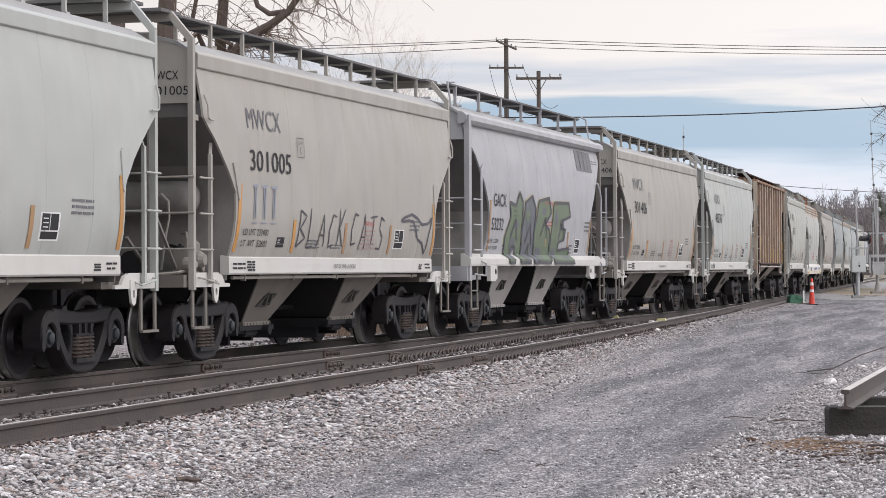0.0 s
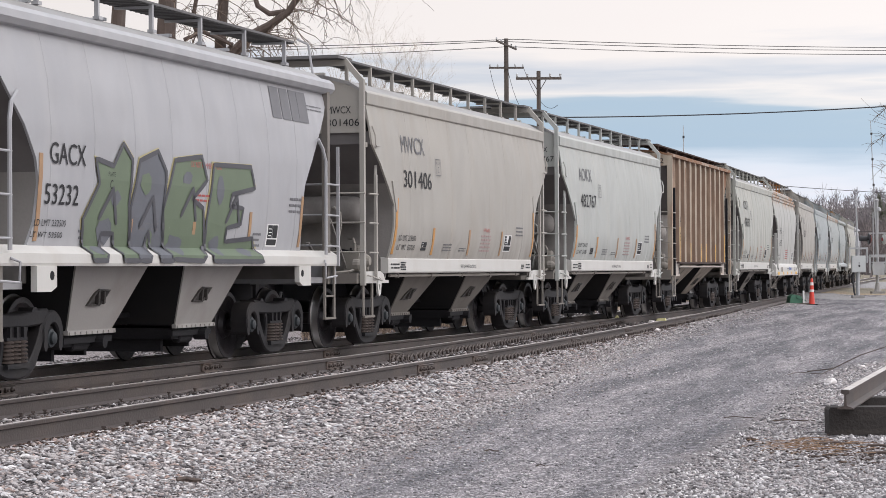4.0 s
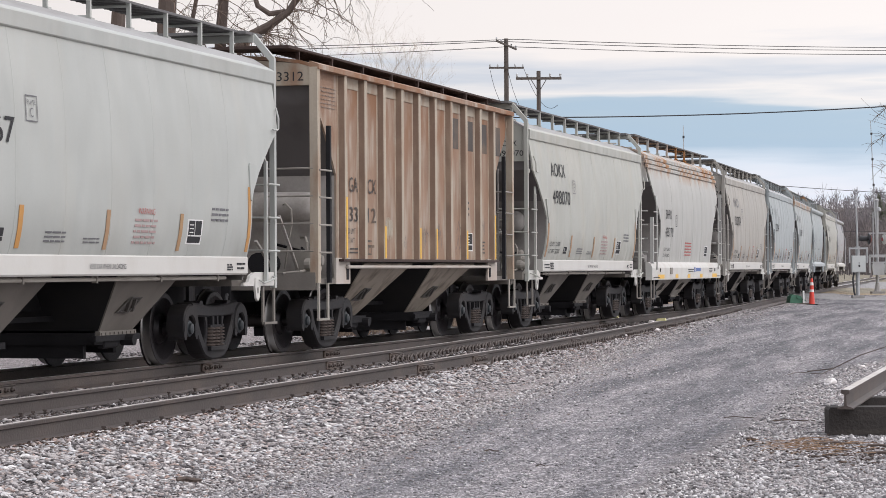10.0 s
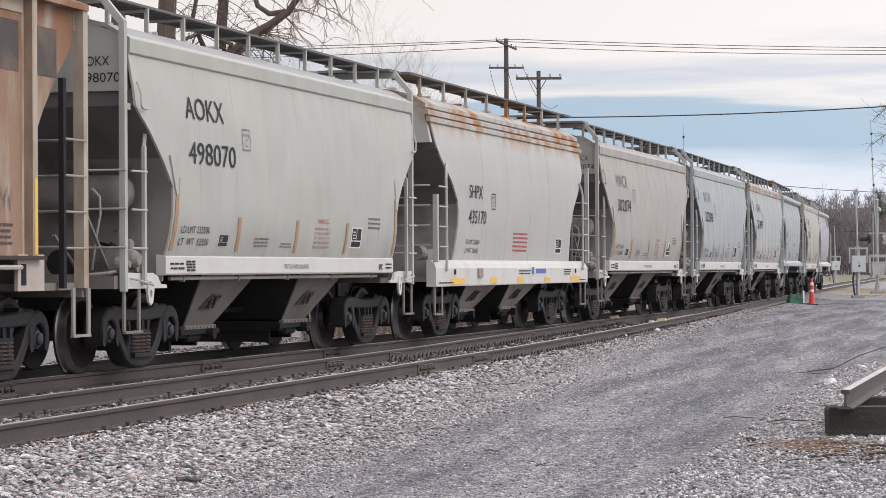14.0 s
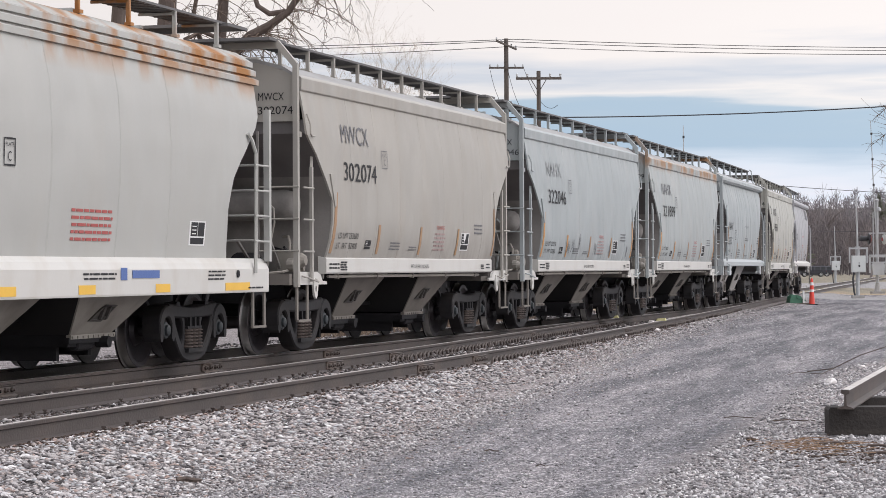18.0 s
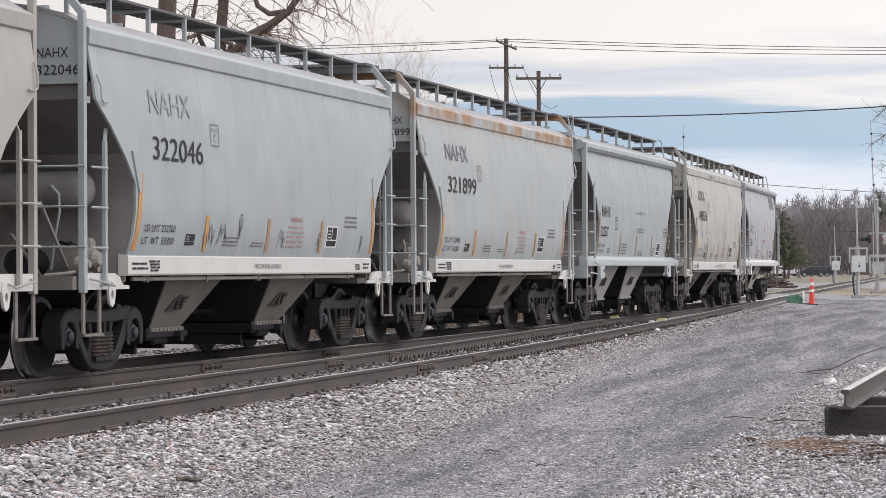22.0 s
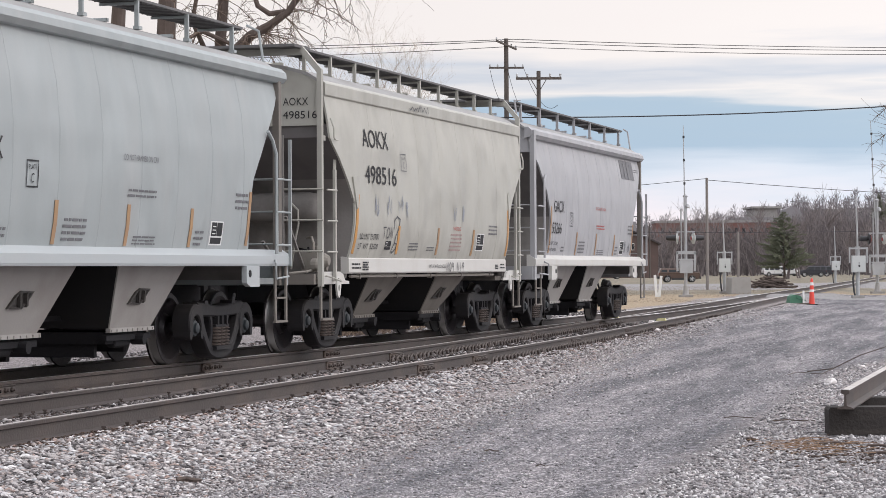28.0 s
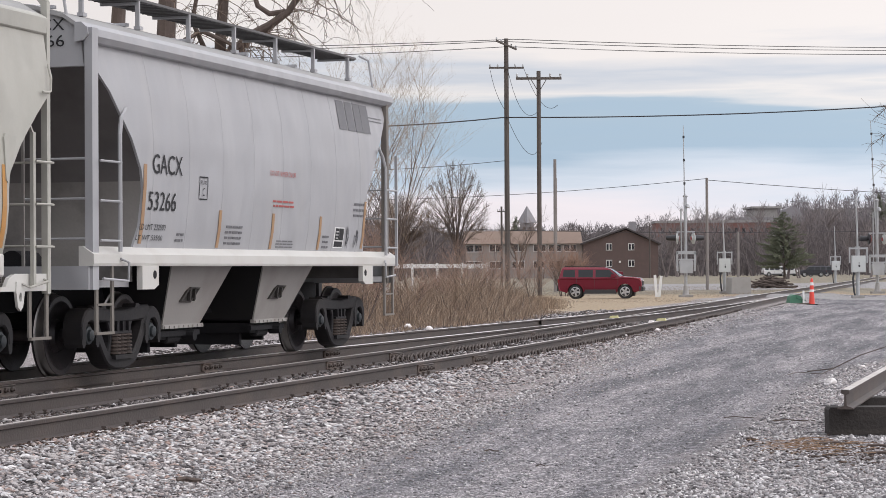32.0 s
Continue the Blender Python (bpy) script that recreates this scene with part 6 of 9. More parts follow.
def make_ground():
    xs = np.concatenate([-np.geomspace(2600, 41, 26), np.arange(-40, -10, 1.0), np.arange(-10, 14, 0.4), np.arange(14, 41, 1.0), np.geomspace(42, 2600, 26)])
    ys = np.concatenate([-np.geomspace(600, 12, 12), np.arange(-10, 12, 1.5), np.arange(12, 50, 0.4), np.arange(50, 150, 1.0), np.geomspace(151, 4200, 40)])
    gx, gy = np.meshgrid(xs, ys)
    z = ground_z(gx, gy)
    vs = np.stack([gx, gy, z], -1).reshape(-1, 3)
    n = len(xs)
    idx = np.arange(len(vs)).reshape(gx.shape)
    faces = np.stack([idx[:-1, :-1], idx[:-1, 1:], idx[1:, 1:], idx[1:, :-1]], -1).reshape(-1, 4)
    me = bpy.data.meshes.new("ground")
    me.from_pydata(vs.tolist(), [], faces.tolist())
    off, s = track_offset(gx, gy)
    sec = np.interp(s, OFF_S, OFF_D)
    rl = np.interp(gy, [p[0] for p in ROAD_L], [p[1] for p in ROAD_L])
    rr = np.interp(gy, [p[0] for p in ROAD_R], [p[1] for p in ROAD_R])
    road = np.clip((gx - rl) / 0.8 + 0.5, 0, 1) * np.clip((rr - gx) / 1.5 + 0.5, 0, 1)
    tarmac = np.clip(4.6 - np.abs(gy - 112), 0, 1) * np.clip((gx - 11) / 3, 0, 1)
    lot = np.clip((gy - 160) / 8, 0, 1) * np.clip((232 - gy) / 8, 0, 1) * np.clip((gx / np.maximum(gy, 1) - 0.074) / 0.006, 0, 1)
    tarmac = np.maximum(tarmac, lot)
    grass = np.clip((-off - 3.4) / 1.2, 0, 1) * np.clip((gy - 75) / 15, 0, 1)
    grass = np.maximum(grass, np.clip((gy - 122) / 8, 0, 1) * 1.0)
    grass = np.maximum(grass, np.clip((-off - 9.5) / 1.5, 0, 1))
    col = me.color_attributes.new("kind", "FLOAT_COLOR", "POINT")
    lawn = np.clip((gy - 128) / 12, 0, 1)
    data = np.stack([road, grass * (1 - tarmac), tarmac, lawn], -1).reshape(-1).astype(np.float32)
    col.data.foreach_set("color", data)
    for p in me.polygons:
        p.use_smooth = True
    m = bpy.data.materials.new("ground")
    m.use_nodes = True
    nt = m.node_tree
    N, L = nt.nodes.new, nt.links.new
    bs = nt.nodes["Principled BSDF"]
    bs.inputs["Roughness"].default_value = 0.95
    at = N("ShaderNodeAttribute")
    at.attribute_name = "kind"
    sp = N("ShaderNodeSeparateColor")
    L(at.outputs["Color"], sp.inputs[0])
    co = N("ShaderNodeTexCoord")

    def noise_of(scale, detail=4, rough=0.6):
        n = N("ShaderNodeTexNoise")
        n.inputs["Scale"].default_value, n.inputs["Detail"].default_value, n.inputs["Roughness"].default_value = scale, detail, rough
        L(co.outputs["Object"], n.inputs["Vector"])
        return n.outputs[0]

    def ramp_of(src, stops):
        r = N("ShaderNodeValToRGB")
        e = r.color_ramp.elements
        e[0].position, e[0].color = stops[0][0], lin(stops[0][1])
        e[1].position, e[1].color = stops[-1][0], lin(stops[-1][1])
        for p, c in stops[1:-1]:
            e.new(p).color = lin(c)
        L(src, r.inputs[0])
        return r.outputs[0]

    def mixed(f, a, b):
        x = N("ShaderNodeMix")
        x.data_type = "RGBA"
        L(f, x.inputs[0])
        L(a, x.inputs[6])
        L(b, x.inputs[7])
        return x.outputs[2]

    def rough_mask(chan, lo=0.35, hi=0.65, scale=1.6, amp=0.5):
        a = N("ShaderNodeMath")
        a.operation = "MULTIPLY_ADD"
        a.inputs[1].default_value, a.inputs[2].default_value = amp, -amp / 2
        L(noise_of(scale, 6), a.inputs[0])
        b = N("ShaderNodeMath")
        b.operation = "ADD"
        L(sp.outputs[chan], b.inputs[0])
        L(a.outputs[0], b.inputs[1])
        r = N("ShaderNodeMapRange")
        r.inputs[1].default_value, r.inputs[2].default_value = lo, hi
        L(b.outputs[0], r.inputs[0])
        return r.outputs[0]

    vo = N("ShaderNodeTexVoronoi")
    vo.inputs["Scale"].default_value = 32.0
    L(co.outputs["Object"], vo.inputs["Vector"])
    bal = ramp_of(vo.outputs["Color"], [(0.0, (0.04, 0.036, 0.037)), (0.5, (0.24, 0.21, 0.205)), (1.0, (0.56, 0.51, 0.505))])
    vo2 = N("ShaderNodeTexVoronoi")
    vo2.inputs["Scale"].default_value = 60.0
    L(co.outputs["Object"], vo2.inputs["Vector"])
    grit = ramp_of(vo2.outputs["Color"], [(0.0, (0.04, 0.038, 0.041)), (0.45, (0.155, 0.147, 0.154)), (0.75, (0.33, 0.315, 0.323)), (1.0, (0.85, 0.82, 0.83))])
    # wheel tracks: streaks along the drive
    mp = N("ShaderNodeMapping")
    mp.vector_type = "TEXTURE"
    mp.inputs["Rotation"].default_value = (0, 0, radians(-13))
    mp.inputs["Scale"].default_value = (0.55, 7.0, 1.0)
    L(co.outputs["Object"], mp.inputs[0])
    lane = N("ShaderNodeTexNoise")
    lane.inputs["Scale"].default_value, lane.inputs["Detail"].default_value, lane.inputs["Roughness"].default_value = 0.9, 7, 0.65
    L(mp.outputs[0], lane.inputs["Vector"])
    damp = ramp_of(lane.outputs[0], [(0.38, (0.52, 0.535, 0.57)), (0.50, (0.90, 0.90, 0.92)), (0.60, (1.35, 1.32, 1.31))])
    clod = ramp_of(noise_of(6.0, 9, 0.75), [(0.38, (0.62, 0.62, 0.63)), (0.50, (0.92, 0.92, 0.92)), (0.62, (1.30, 1.28, 1.28))])
    mud = N("ShaderNodeMix")
    mud.data_type, mud.blend_type = "RGBA", "MULTIPLY"
    mud.inputs[0].default_value = 1.0
    L(grit, mud.inputs[6])
    L(clod, mud.inputs[7])
    mul = N("ShaderNodeMix")
    mul.data_type, mul.blend_type = "RGBA", "MULTIPLY"
    mul.inputs[0].default_value = 1.0
    L(mud.outputs[2], mul.inputs[6])
    L(damp, mul.inputs[7])
    dry = ramp_of(noise_of(6, 6), [(0.3, (0.20, 0.155, 0.11)), (0.5, (0.335, 0.262, 0.175)), (0.7, (0.46, 0.362, 0.25))])
    dull = ramp_of(noise_of(0.35, 6), [(0.35, (0.15, 0.14, 0.10)), (0.5, (0.205, 0.18, 0.135)), (0.65, (0.27, 0.225, 0.165))])
    dry = mixed(at.outputs["Alpha"], dry, dull)
    tar = ramp_of(noise_of(8, 4), [(0.3, (0.22, 0.21, 0.21)), (0.7, (0.33, 0.32, 0.315))])
    c = mixed(rough_mask(0), bal, mul.outputs[2])
    c = mixed(rough_mask(1), c, dry)
    c = mixed(rough_mask(2, 0.3, 0.6, 1.6, 0.2), c, tar)
    L(c, bs.inputs["Base Color"])
    bp = N("ShaderNodeBump")
    bp.inputs["Strength"].default_value, bp.inputs["Distance"].default_value = 0.8, 0.03
    L(vo.outputs["Distance"], bp.inputs["Height"])
    L(bp.outputs[0], bs.inputs["Normal"])
    me.materials.append(m)
    tagged(new("ground", me), "gravel yard with packed track, ballast and dry grass", "ground", kind="structure")


make_ground()


def scatter(name, label, places, sizes, material, flat=0.6, seed=3, ico=True):
    """Many loose stones in one mesh, each turned and stretched its own way."""
    rng = np.random.default_rng(seed)
    n = len(places)
    if ico:
        f = (1 + 5 ** 0.5) / 2
        base = np.array([(-1, f, 0), (1, f, 0), (-1, -f, 0), (1, -f, 0), (0, -1, f), (0, 1, f), (0, -1, -f), (0, 1, -f), (f, 0, -1), (f, 0, 1), (-f, 0, -1), (-f, 0, 1)]) / 1.9
        tri = np.array([(0, 11, 5), (0, 5, 1), (0, 1, 7), (0, 7, 10), (0, 10, 11), (1, 5, 9), (5, 11, 4), (11, 10, 2), (10, 7, 6), (7, 1, 8),
                        (3, 9, 4), (3, 4, 2), (3, 2, 6), (3, 6, 8), (3, 8, 9), (4, 9, 5), (2, 4, 11), (6, 2, 10), (8, 6, 7), (9, 8, 1)])
    else:
        base = np.array([(1, 0, 0), (0, 1, 0), (-1, 0, 0), (0, -1, 0), (0, 0, 1), (0, 0, -1)], float)
        tri = np.array([(0, 1, 4), (1, 2, 4), (2, 3, 4), (3, 0, 4), (1, 0, 5), (2, 1, 5), (3, 2, 5), (0, 3, 5)])
    k = len(base)
    v = np.repeat(base[None], n, 0) * (1 + rng.uniform(-0.42, 0.42, (n, k, 3)))
    v *= (np.stack([rng.uniform(0.7, 2.0, n), rng.uniform(0.6, 1.15, n), rng.uniform(0.45, 0.95, n) * flat / 0.6], -1) * sizes[:, None])[:, None, :]
    a, b = rng.uniform(0, 6.28, n), rng.uniform(-0.5, 0.5, n)
    y, z = v[..., 1].copy(), v[..., 2].copy()
    v[..., 1], v[..., 2] = y * np.cos(b)[:, None] - z * np.sin(b)[:, None], y * np.sin(b)[:, None] + z * np.cos(b)[:, None]
    x, y = v[..., 0].copy(), v[..., 1].copy()
    v[..., 0], v[..., 1] = x * np.cos(a)[:, None] - y * np.sin(a)[:, None], x * np.sin(a)[:, None] + y * np.cos(a)[:, None]
    v += places[:, None, :]
    fs = (tri[None] + (np.arange(n) * k)[:, None, None]).reshape(-1)
    me = bpy.data.meshes.new(name)
    me.vertices.add(n * k)
    me.vertices.foreach_set("co", v.reshape(-1).astype(np.float32))
    nt = len(fs) // 3
    me.loops.add(nt * 3)
    me.loops.foreach_set("vertex_index", fs.astype(np.int32))
    me.polygons.add(nt)
    me.polygons.foreach_set("loop_start", (np.arange(nt) * 3).astype(np.int32))
    me.update(calc_edges=True)
    me.materials.append(material)
    return tagged(new(name, me), label, "stones", kind="stuff")


def make_stones():
    rng = np.random.default_rng(11)
    # ballast shoulder, between the near rails and the packed road
    n = 1000000
    y = 14 + 70 * rng.random(n) ** 2.0
    x = rng.uniform(-6.5, 10, n)
    off, s = track_offset(x, y)
    sec = np.interp(s, OFF_S, OFF_D)
    rl = np.interp(y, [p[0] for p in ROAD_L], [p[1] for p in ROAD_L])
    edge = rl - x + rng.normal(0, 0.45, n)
    keep = (off > -5.0) & (edge > 0) & (np.abs(x / y) < 0.2) & (x / y < 0.2)
    under = np.abs(np.abs(off) - 0.75) < 0.12
    keep &= ~under & ~(np.abs(np.abs(off - sec) - 0.75) < 0.12)
    keep &= ~((np.abs(off) < 0.6) & (rng.random(n) < 0.5))
    x, y, rl = x[keep], y[keep], rl[keep]
    # the stones grow finer towards the packed road
    size = (0.006 + 0.021 * rng.random(len(x)) ** 2.6) * (1 + 0.012 * y) * np.clip(0.48 + 0.5 * (rl - x - 0.1) / 1.0, 0.42, 1.05)
    off, s = track_offset(x, y)
    sec = np.interp(s, OFF_S, OFF_D)
    inner = (off < sec + 0.7) & (rng.random(len(x)) < 0.93)
    p = np.stack([x, y, ground_z(x, y) + size * 0.3], -1)
    scatter("ballast", "crushed stone ballast in mixed greys", p[~inner], size[~inner], M_STONE, flat=0.40, ico=False)
    few = inner & (rng.random(len(x)) < np.where(off > -1.6, 0.22, 0.10))
    scatter("track_stones", "oily dark stones between the rails", p[few], size[few], M_OILY, seed=4, ico=False)
    # loose stones right of the road and thin grit on it
    n = 230000
    y = 14 + 85 * rng.random(n) ** 2.5
    x = rng.uniform(-2.5, 6, n) + np.maximum(y - 30, 0) * rng.uniform(0, 0.19, n)
    rr = np.interp(y, [q[0] for q in ROAD_R], [q[1] for q in ROAD_R])
    rl = np.interp(y, [q[0] for q in ROAD_L], [q[1] for q in ROAD_L])
    on = (x > rl) & (x < rr)
    keep = (x > rl - 0.3) & (x / y < 0.2) & (~on | (rng.random(n) < 0.24))
    x, y, on = x[keep], y[keep], on[keep]
    size = np.where(on, 0.003 + 0.008 * rng.random(len(x)) ** 2.2, 0.004 + 0.014 * rng.random(len(x)) ** 2.2) * (1 + 0.012 * y)
    p = np.stack([x, y, ground_z(x, y) + size * 0.25], -1)
    scatter("loose_gravel", "small grey loose gravel on the packed yard", p, size, M_GRIT, seed=5, ico=False)


make_stones()


# ---------------------------------------------------------------- rails
RAIL_PROF = [(-0.068, -0.172), (-0.068, -0.160), (-0.012, -0.142), (-0.009, -0.045), (-0.034, -0.034), (-0.036, -0.006), (-0.028, 0.0),
             (0.028, 0.0), (0.036, -0.006), (0.034, -0.034), (0.009, -0.045), (0.012, -0.142), (0.068, -0.160), (0.068, -0.172)]


def rail_line(name, label, offs, s0, s1, top, step=1.0):
    """One rail as a sweep of the rail profile along the line; offs(s) is its distance from the main line."""
    g = G()
    rings = []
    n = max(2, int((s1 - s0) / step))
    for i in range(n + 1):
        s = s0 + (s1 - s0) * i / n
        o = offs(s)
        x, y, p = on_track(s, o)
        rings.append([(x + a * math.cos(p), y - a * math.sin(p), b) for a, b in RAIL_PROF])
    g.loft(rings)
    ob = part(name, g, M_RAIL)
    ob.data.materials.append(top)
    for p in ob.data.polygons:
        if p.normal.z > 0.8 and p.center.z > -0.01:
            p.material_index = 1
    return tagged(ob, label, "rail", "rails", "structure")


M_TAG = surface("pale_yellow_plastic", (0.62, 0.58, 0.30), 0.5, 0, 0.2, 8, 60, 0.1)


def make_rails():
    rail_line("rail", "worn steel rail of the main track", lambda s: 0.7525, -20, 300, M_RAILTOP)
    rail_line("rail", "worn steel rail of the main track", lambda s: -0.7525, -20, 300, M_RAILTOP)
    rail_line("rail", "brown steel rail of the side track", lambda s: second(s) + 0.7525, -20, 80, M_RAILDULL)
    rail_line("rail", "brown steel rail of the side track", lambda s: second(s) - 0.7525, -20, 78, M_RAILDULL)
    # guard rails opposite the frog
    rail_line("guard_rail", "short check rail beside the frog", lambda s: -0.63 - 0.02 * abs(s - 43), 40, 46, M_RAILDULL)
    rail_line("guard_rail", "short check rail beside the frog", lambda s: second(s) + 0.63 + 0.02 * abs(s - 43), 40, 46, M_RAILDULL)
    # joint bars with bolts
    for s, o in ((15.4, 0), (20.3, 0), (16.3, -1), (19.5, -1), (15.4, 1), (18.5, 1), (30.5, -1), (26.4, 1), (33.0, 1), (39.5, -1), (44, 1), (9.2, 0)):
        off = second(s) + o * 0.7525 if o else 0.7525
        x, y, p = on_track(s, off)
        bar = part("joint_bar", G().prism([(0.010, -0.150), (0.066, -0.158), (0.062, -0.142), (0.036, -0.130), (0.036, -0.062), (0.05, -0.046), (0.034, -0.038), (0.010, -0.044)], -0.34, 0.34), M_JOINT, m=pose(x, y, 0, 0, 0, -math.degrees(p)))
        tagged(bar, "rusty joint bar bolted to the rail", "joint bar", "rail joints")
        for d in (-0.25, -0.09, 0.09, 0.25):
            part("bolt", shared("joint_bolt", lambda: G().lathe([(0.03, 0.020), (0.036, 0.030), (0.062, 0.030), (0.066, 0.018), (0.088, 0.016)], (0, 0, -0.095), "x", 6)), M_RAIL, bar, m=pose(0, d, 0))
    for s, o in ((38.6, 1), (41.5, -1)):
        x, y, p = on_track(s, second(s) + o * 0.7525)
        tagged(part("rail_tag", G().prism([(-0.11, 0.0), (0.11, 0.0), (0.09, 0.06), (-0.08, 0.05)], -0.05, 0.05), M_TAG, m=pose(x + 0.02, y, 0.0, 0, 0, -math.degrees(p))), "small pale yellow block lying on the rail", "rail tag", "rail tags")
    # sleepers under both tracks
    tie = G().box(-0.115, 0.115, -1.3, 1.3, -0.34, -0.176).mesh("sleeper")
    bed = thing("sleepers", "dark weathered wooden sleepers bedded in ballast", "sleepers", kind="structure")
    s = 4.0
    while s < 78:
        sec = second(s)
        x, y, p = on_track(s, sec if sec > 2.2 else sec / 2)
        if sec > 2.2:
            part("sleeper", tie, M_TIE, bed, m=pose(x, y, 0, 0, 0, 90 - math.degrees(p) + random.uniform(-1, 1)))
            x, y, p = on_track(s + 0.2, 0)
            part("sleeper", tie, M_TIE, bed, m=pose(x, y, 0, 0, 0, 90 - math.degrees(p) + random.uniform(-1, 1)))
        else:
            ob = part("sleeper", tie, M_TIE, bed, m=pose(x, y, 0, 0, 0, 90 - math.degrees(p)))
            ob.scale = (1, 1 + sec / 2.6, 1)
        s += 0.54


make_rails()


def make_spikes():
    """Spikes and curled rail anchors along the near rails."""
    sp = G().box(-0.012, 0.012, -0.01, 0.01, -0.18, -0.135).box(-0.02, 0.02, -0.014, 0.014, -0.145, -0.128).mesh("spike")
    hook = G().tube([(0, -0.12, -0.20), (0, -0.10, -0.13), (0, -0.02, -0.09), (0, 0.05, -0.11), (0, 0.08, -0.17), (0, 0.05, -0.20)], 0.018, 5).mesh("anchor")
    for k, o in enumerate((1, -1)):
        holder = thing("rail_fastenings", "rusty spikes and spring clips along the side track", "rail fastenings", kind="structure")
        s = 4.0
        while s < 60:
            x, y, p = on_track(s, second(s) + o * 0.7525)
            if s > 19:
                part("rail_clip", hook, M_RAIL, holder, m=pose(x, y, 0, 0, 0, -math.degrees(p)) @ pose(0.10, 0, 0, 0, 0, random.uniform(-10, 10)))
                s += 0.27
            else:
                if random.random() < 0.5:
                    part("spike", sp, M_RAIL, holder, m=pose(x, y, 0, 0, 0, -math.degrees(p)) @ pose(0.09, 0, 0, 0, 0, random.uniform(-20, 20)))
                if random.random() < 0.4:
                    part("spike", sp, M_RAIL, holder, m=pose(x, y, 0, 0, 0, -math.degrees(p)) @ pose(-0.09, 0, 0.0, 0, 0, random.uniform(-20, 20)))
                s += 0.27


make_spikes()


# ---------------------------------------------------------------- things beside the track
def pole(name, label, x, y, z0, z1, r0, r1, mat, arms=(), parts_label=""):
    p = thing(name, label, "utility pole", "utility poles", m=pose(x, y, z0))
    h = z1 - z0
    part("pole_shaft", G().tube([(0, 0, -0.5), (0, 0, h * 0.5), (0, 0, h)], r0, 10, r1), mat, p, smooth=True)
    for hz, half, lean, turn in arms:
        t = radians(turn)
        d = Vector((math.cos(t), math.sin(t), lean)) * half
        part("cross_arm", G().beam(Vector((0, -r1 - 0.06, hz)) - d, Vector((0, -r1 - 0.06, hz)) + d, 0.10, 0.14), mat, p)
        for k in (-0.95, -0.5, 0.5, 0.95):
            q = Vector((0, -r1 - 0.06, hz + 0.08)) + d * k
            part("insulator", G().lathe([(0, 0.03), (0.05, 0.06), (0.10, 0.05), (0.14, 0.07), (0.20, 0.03)], tuple(q), "z", 8), M_GALV, p, "small grey insulator")
    return p


def brace(p, hz, half):
    for s in (-1, 1):
        part("arm_brace", G().beam((0, -0.12, hz - 0.75), (s * half, -0.12, hz - 0.05), 0.04, 0.04), M_POLE, p)


def cable(name, label, pts, sag, r=0.02, n=10):
    g = G()
    line = []
    for a, b in zip(pts, pts[1:]):
        a, b = Vector(a), Vector(b)
        for i in range(n):
            t = i / n
            line.append(a.lerp(b, t) - Vector((0, 0, sag * 4 * t * (1 - t))))
    line.append(Vector(pts[-1]))
    g.tube(line, r, 4)
    return tagged(part(name, g, M_WIRE), label, "cable", "overhead wires")


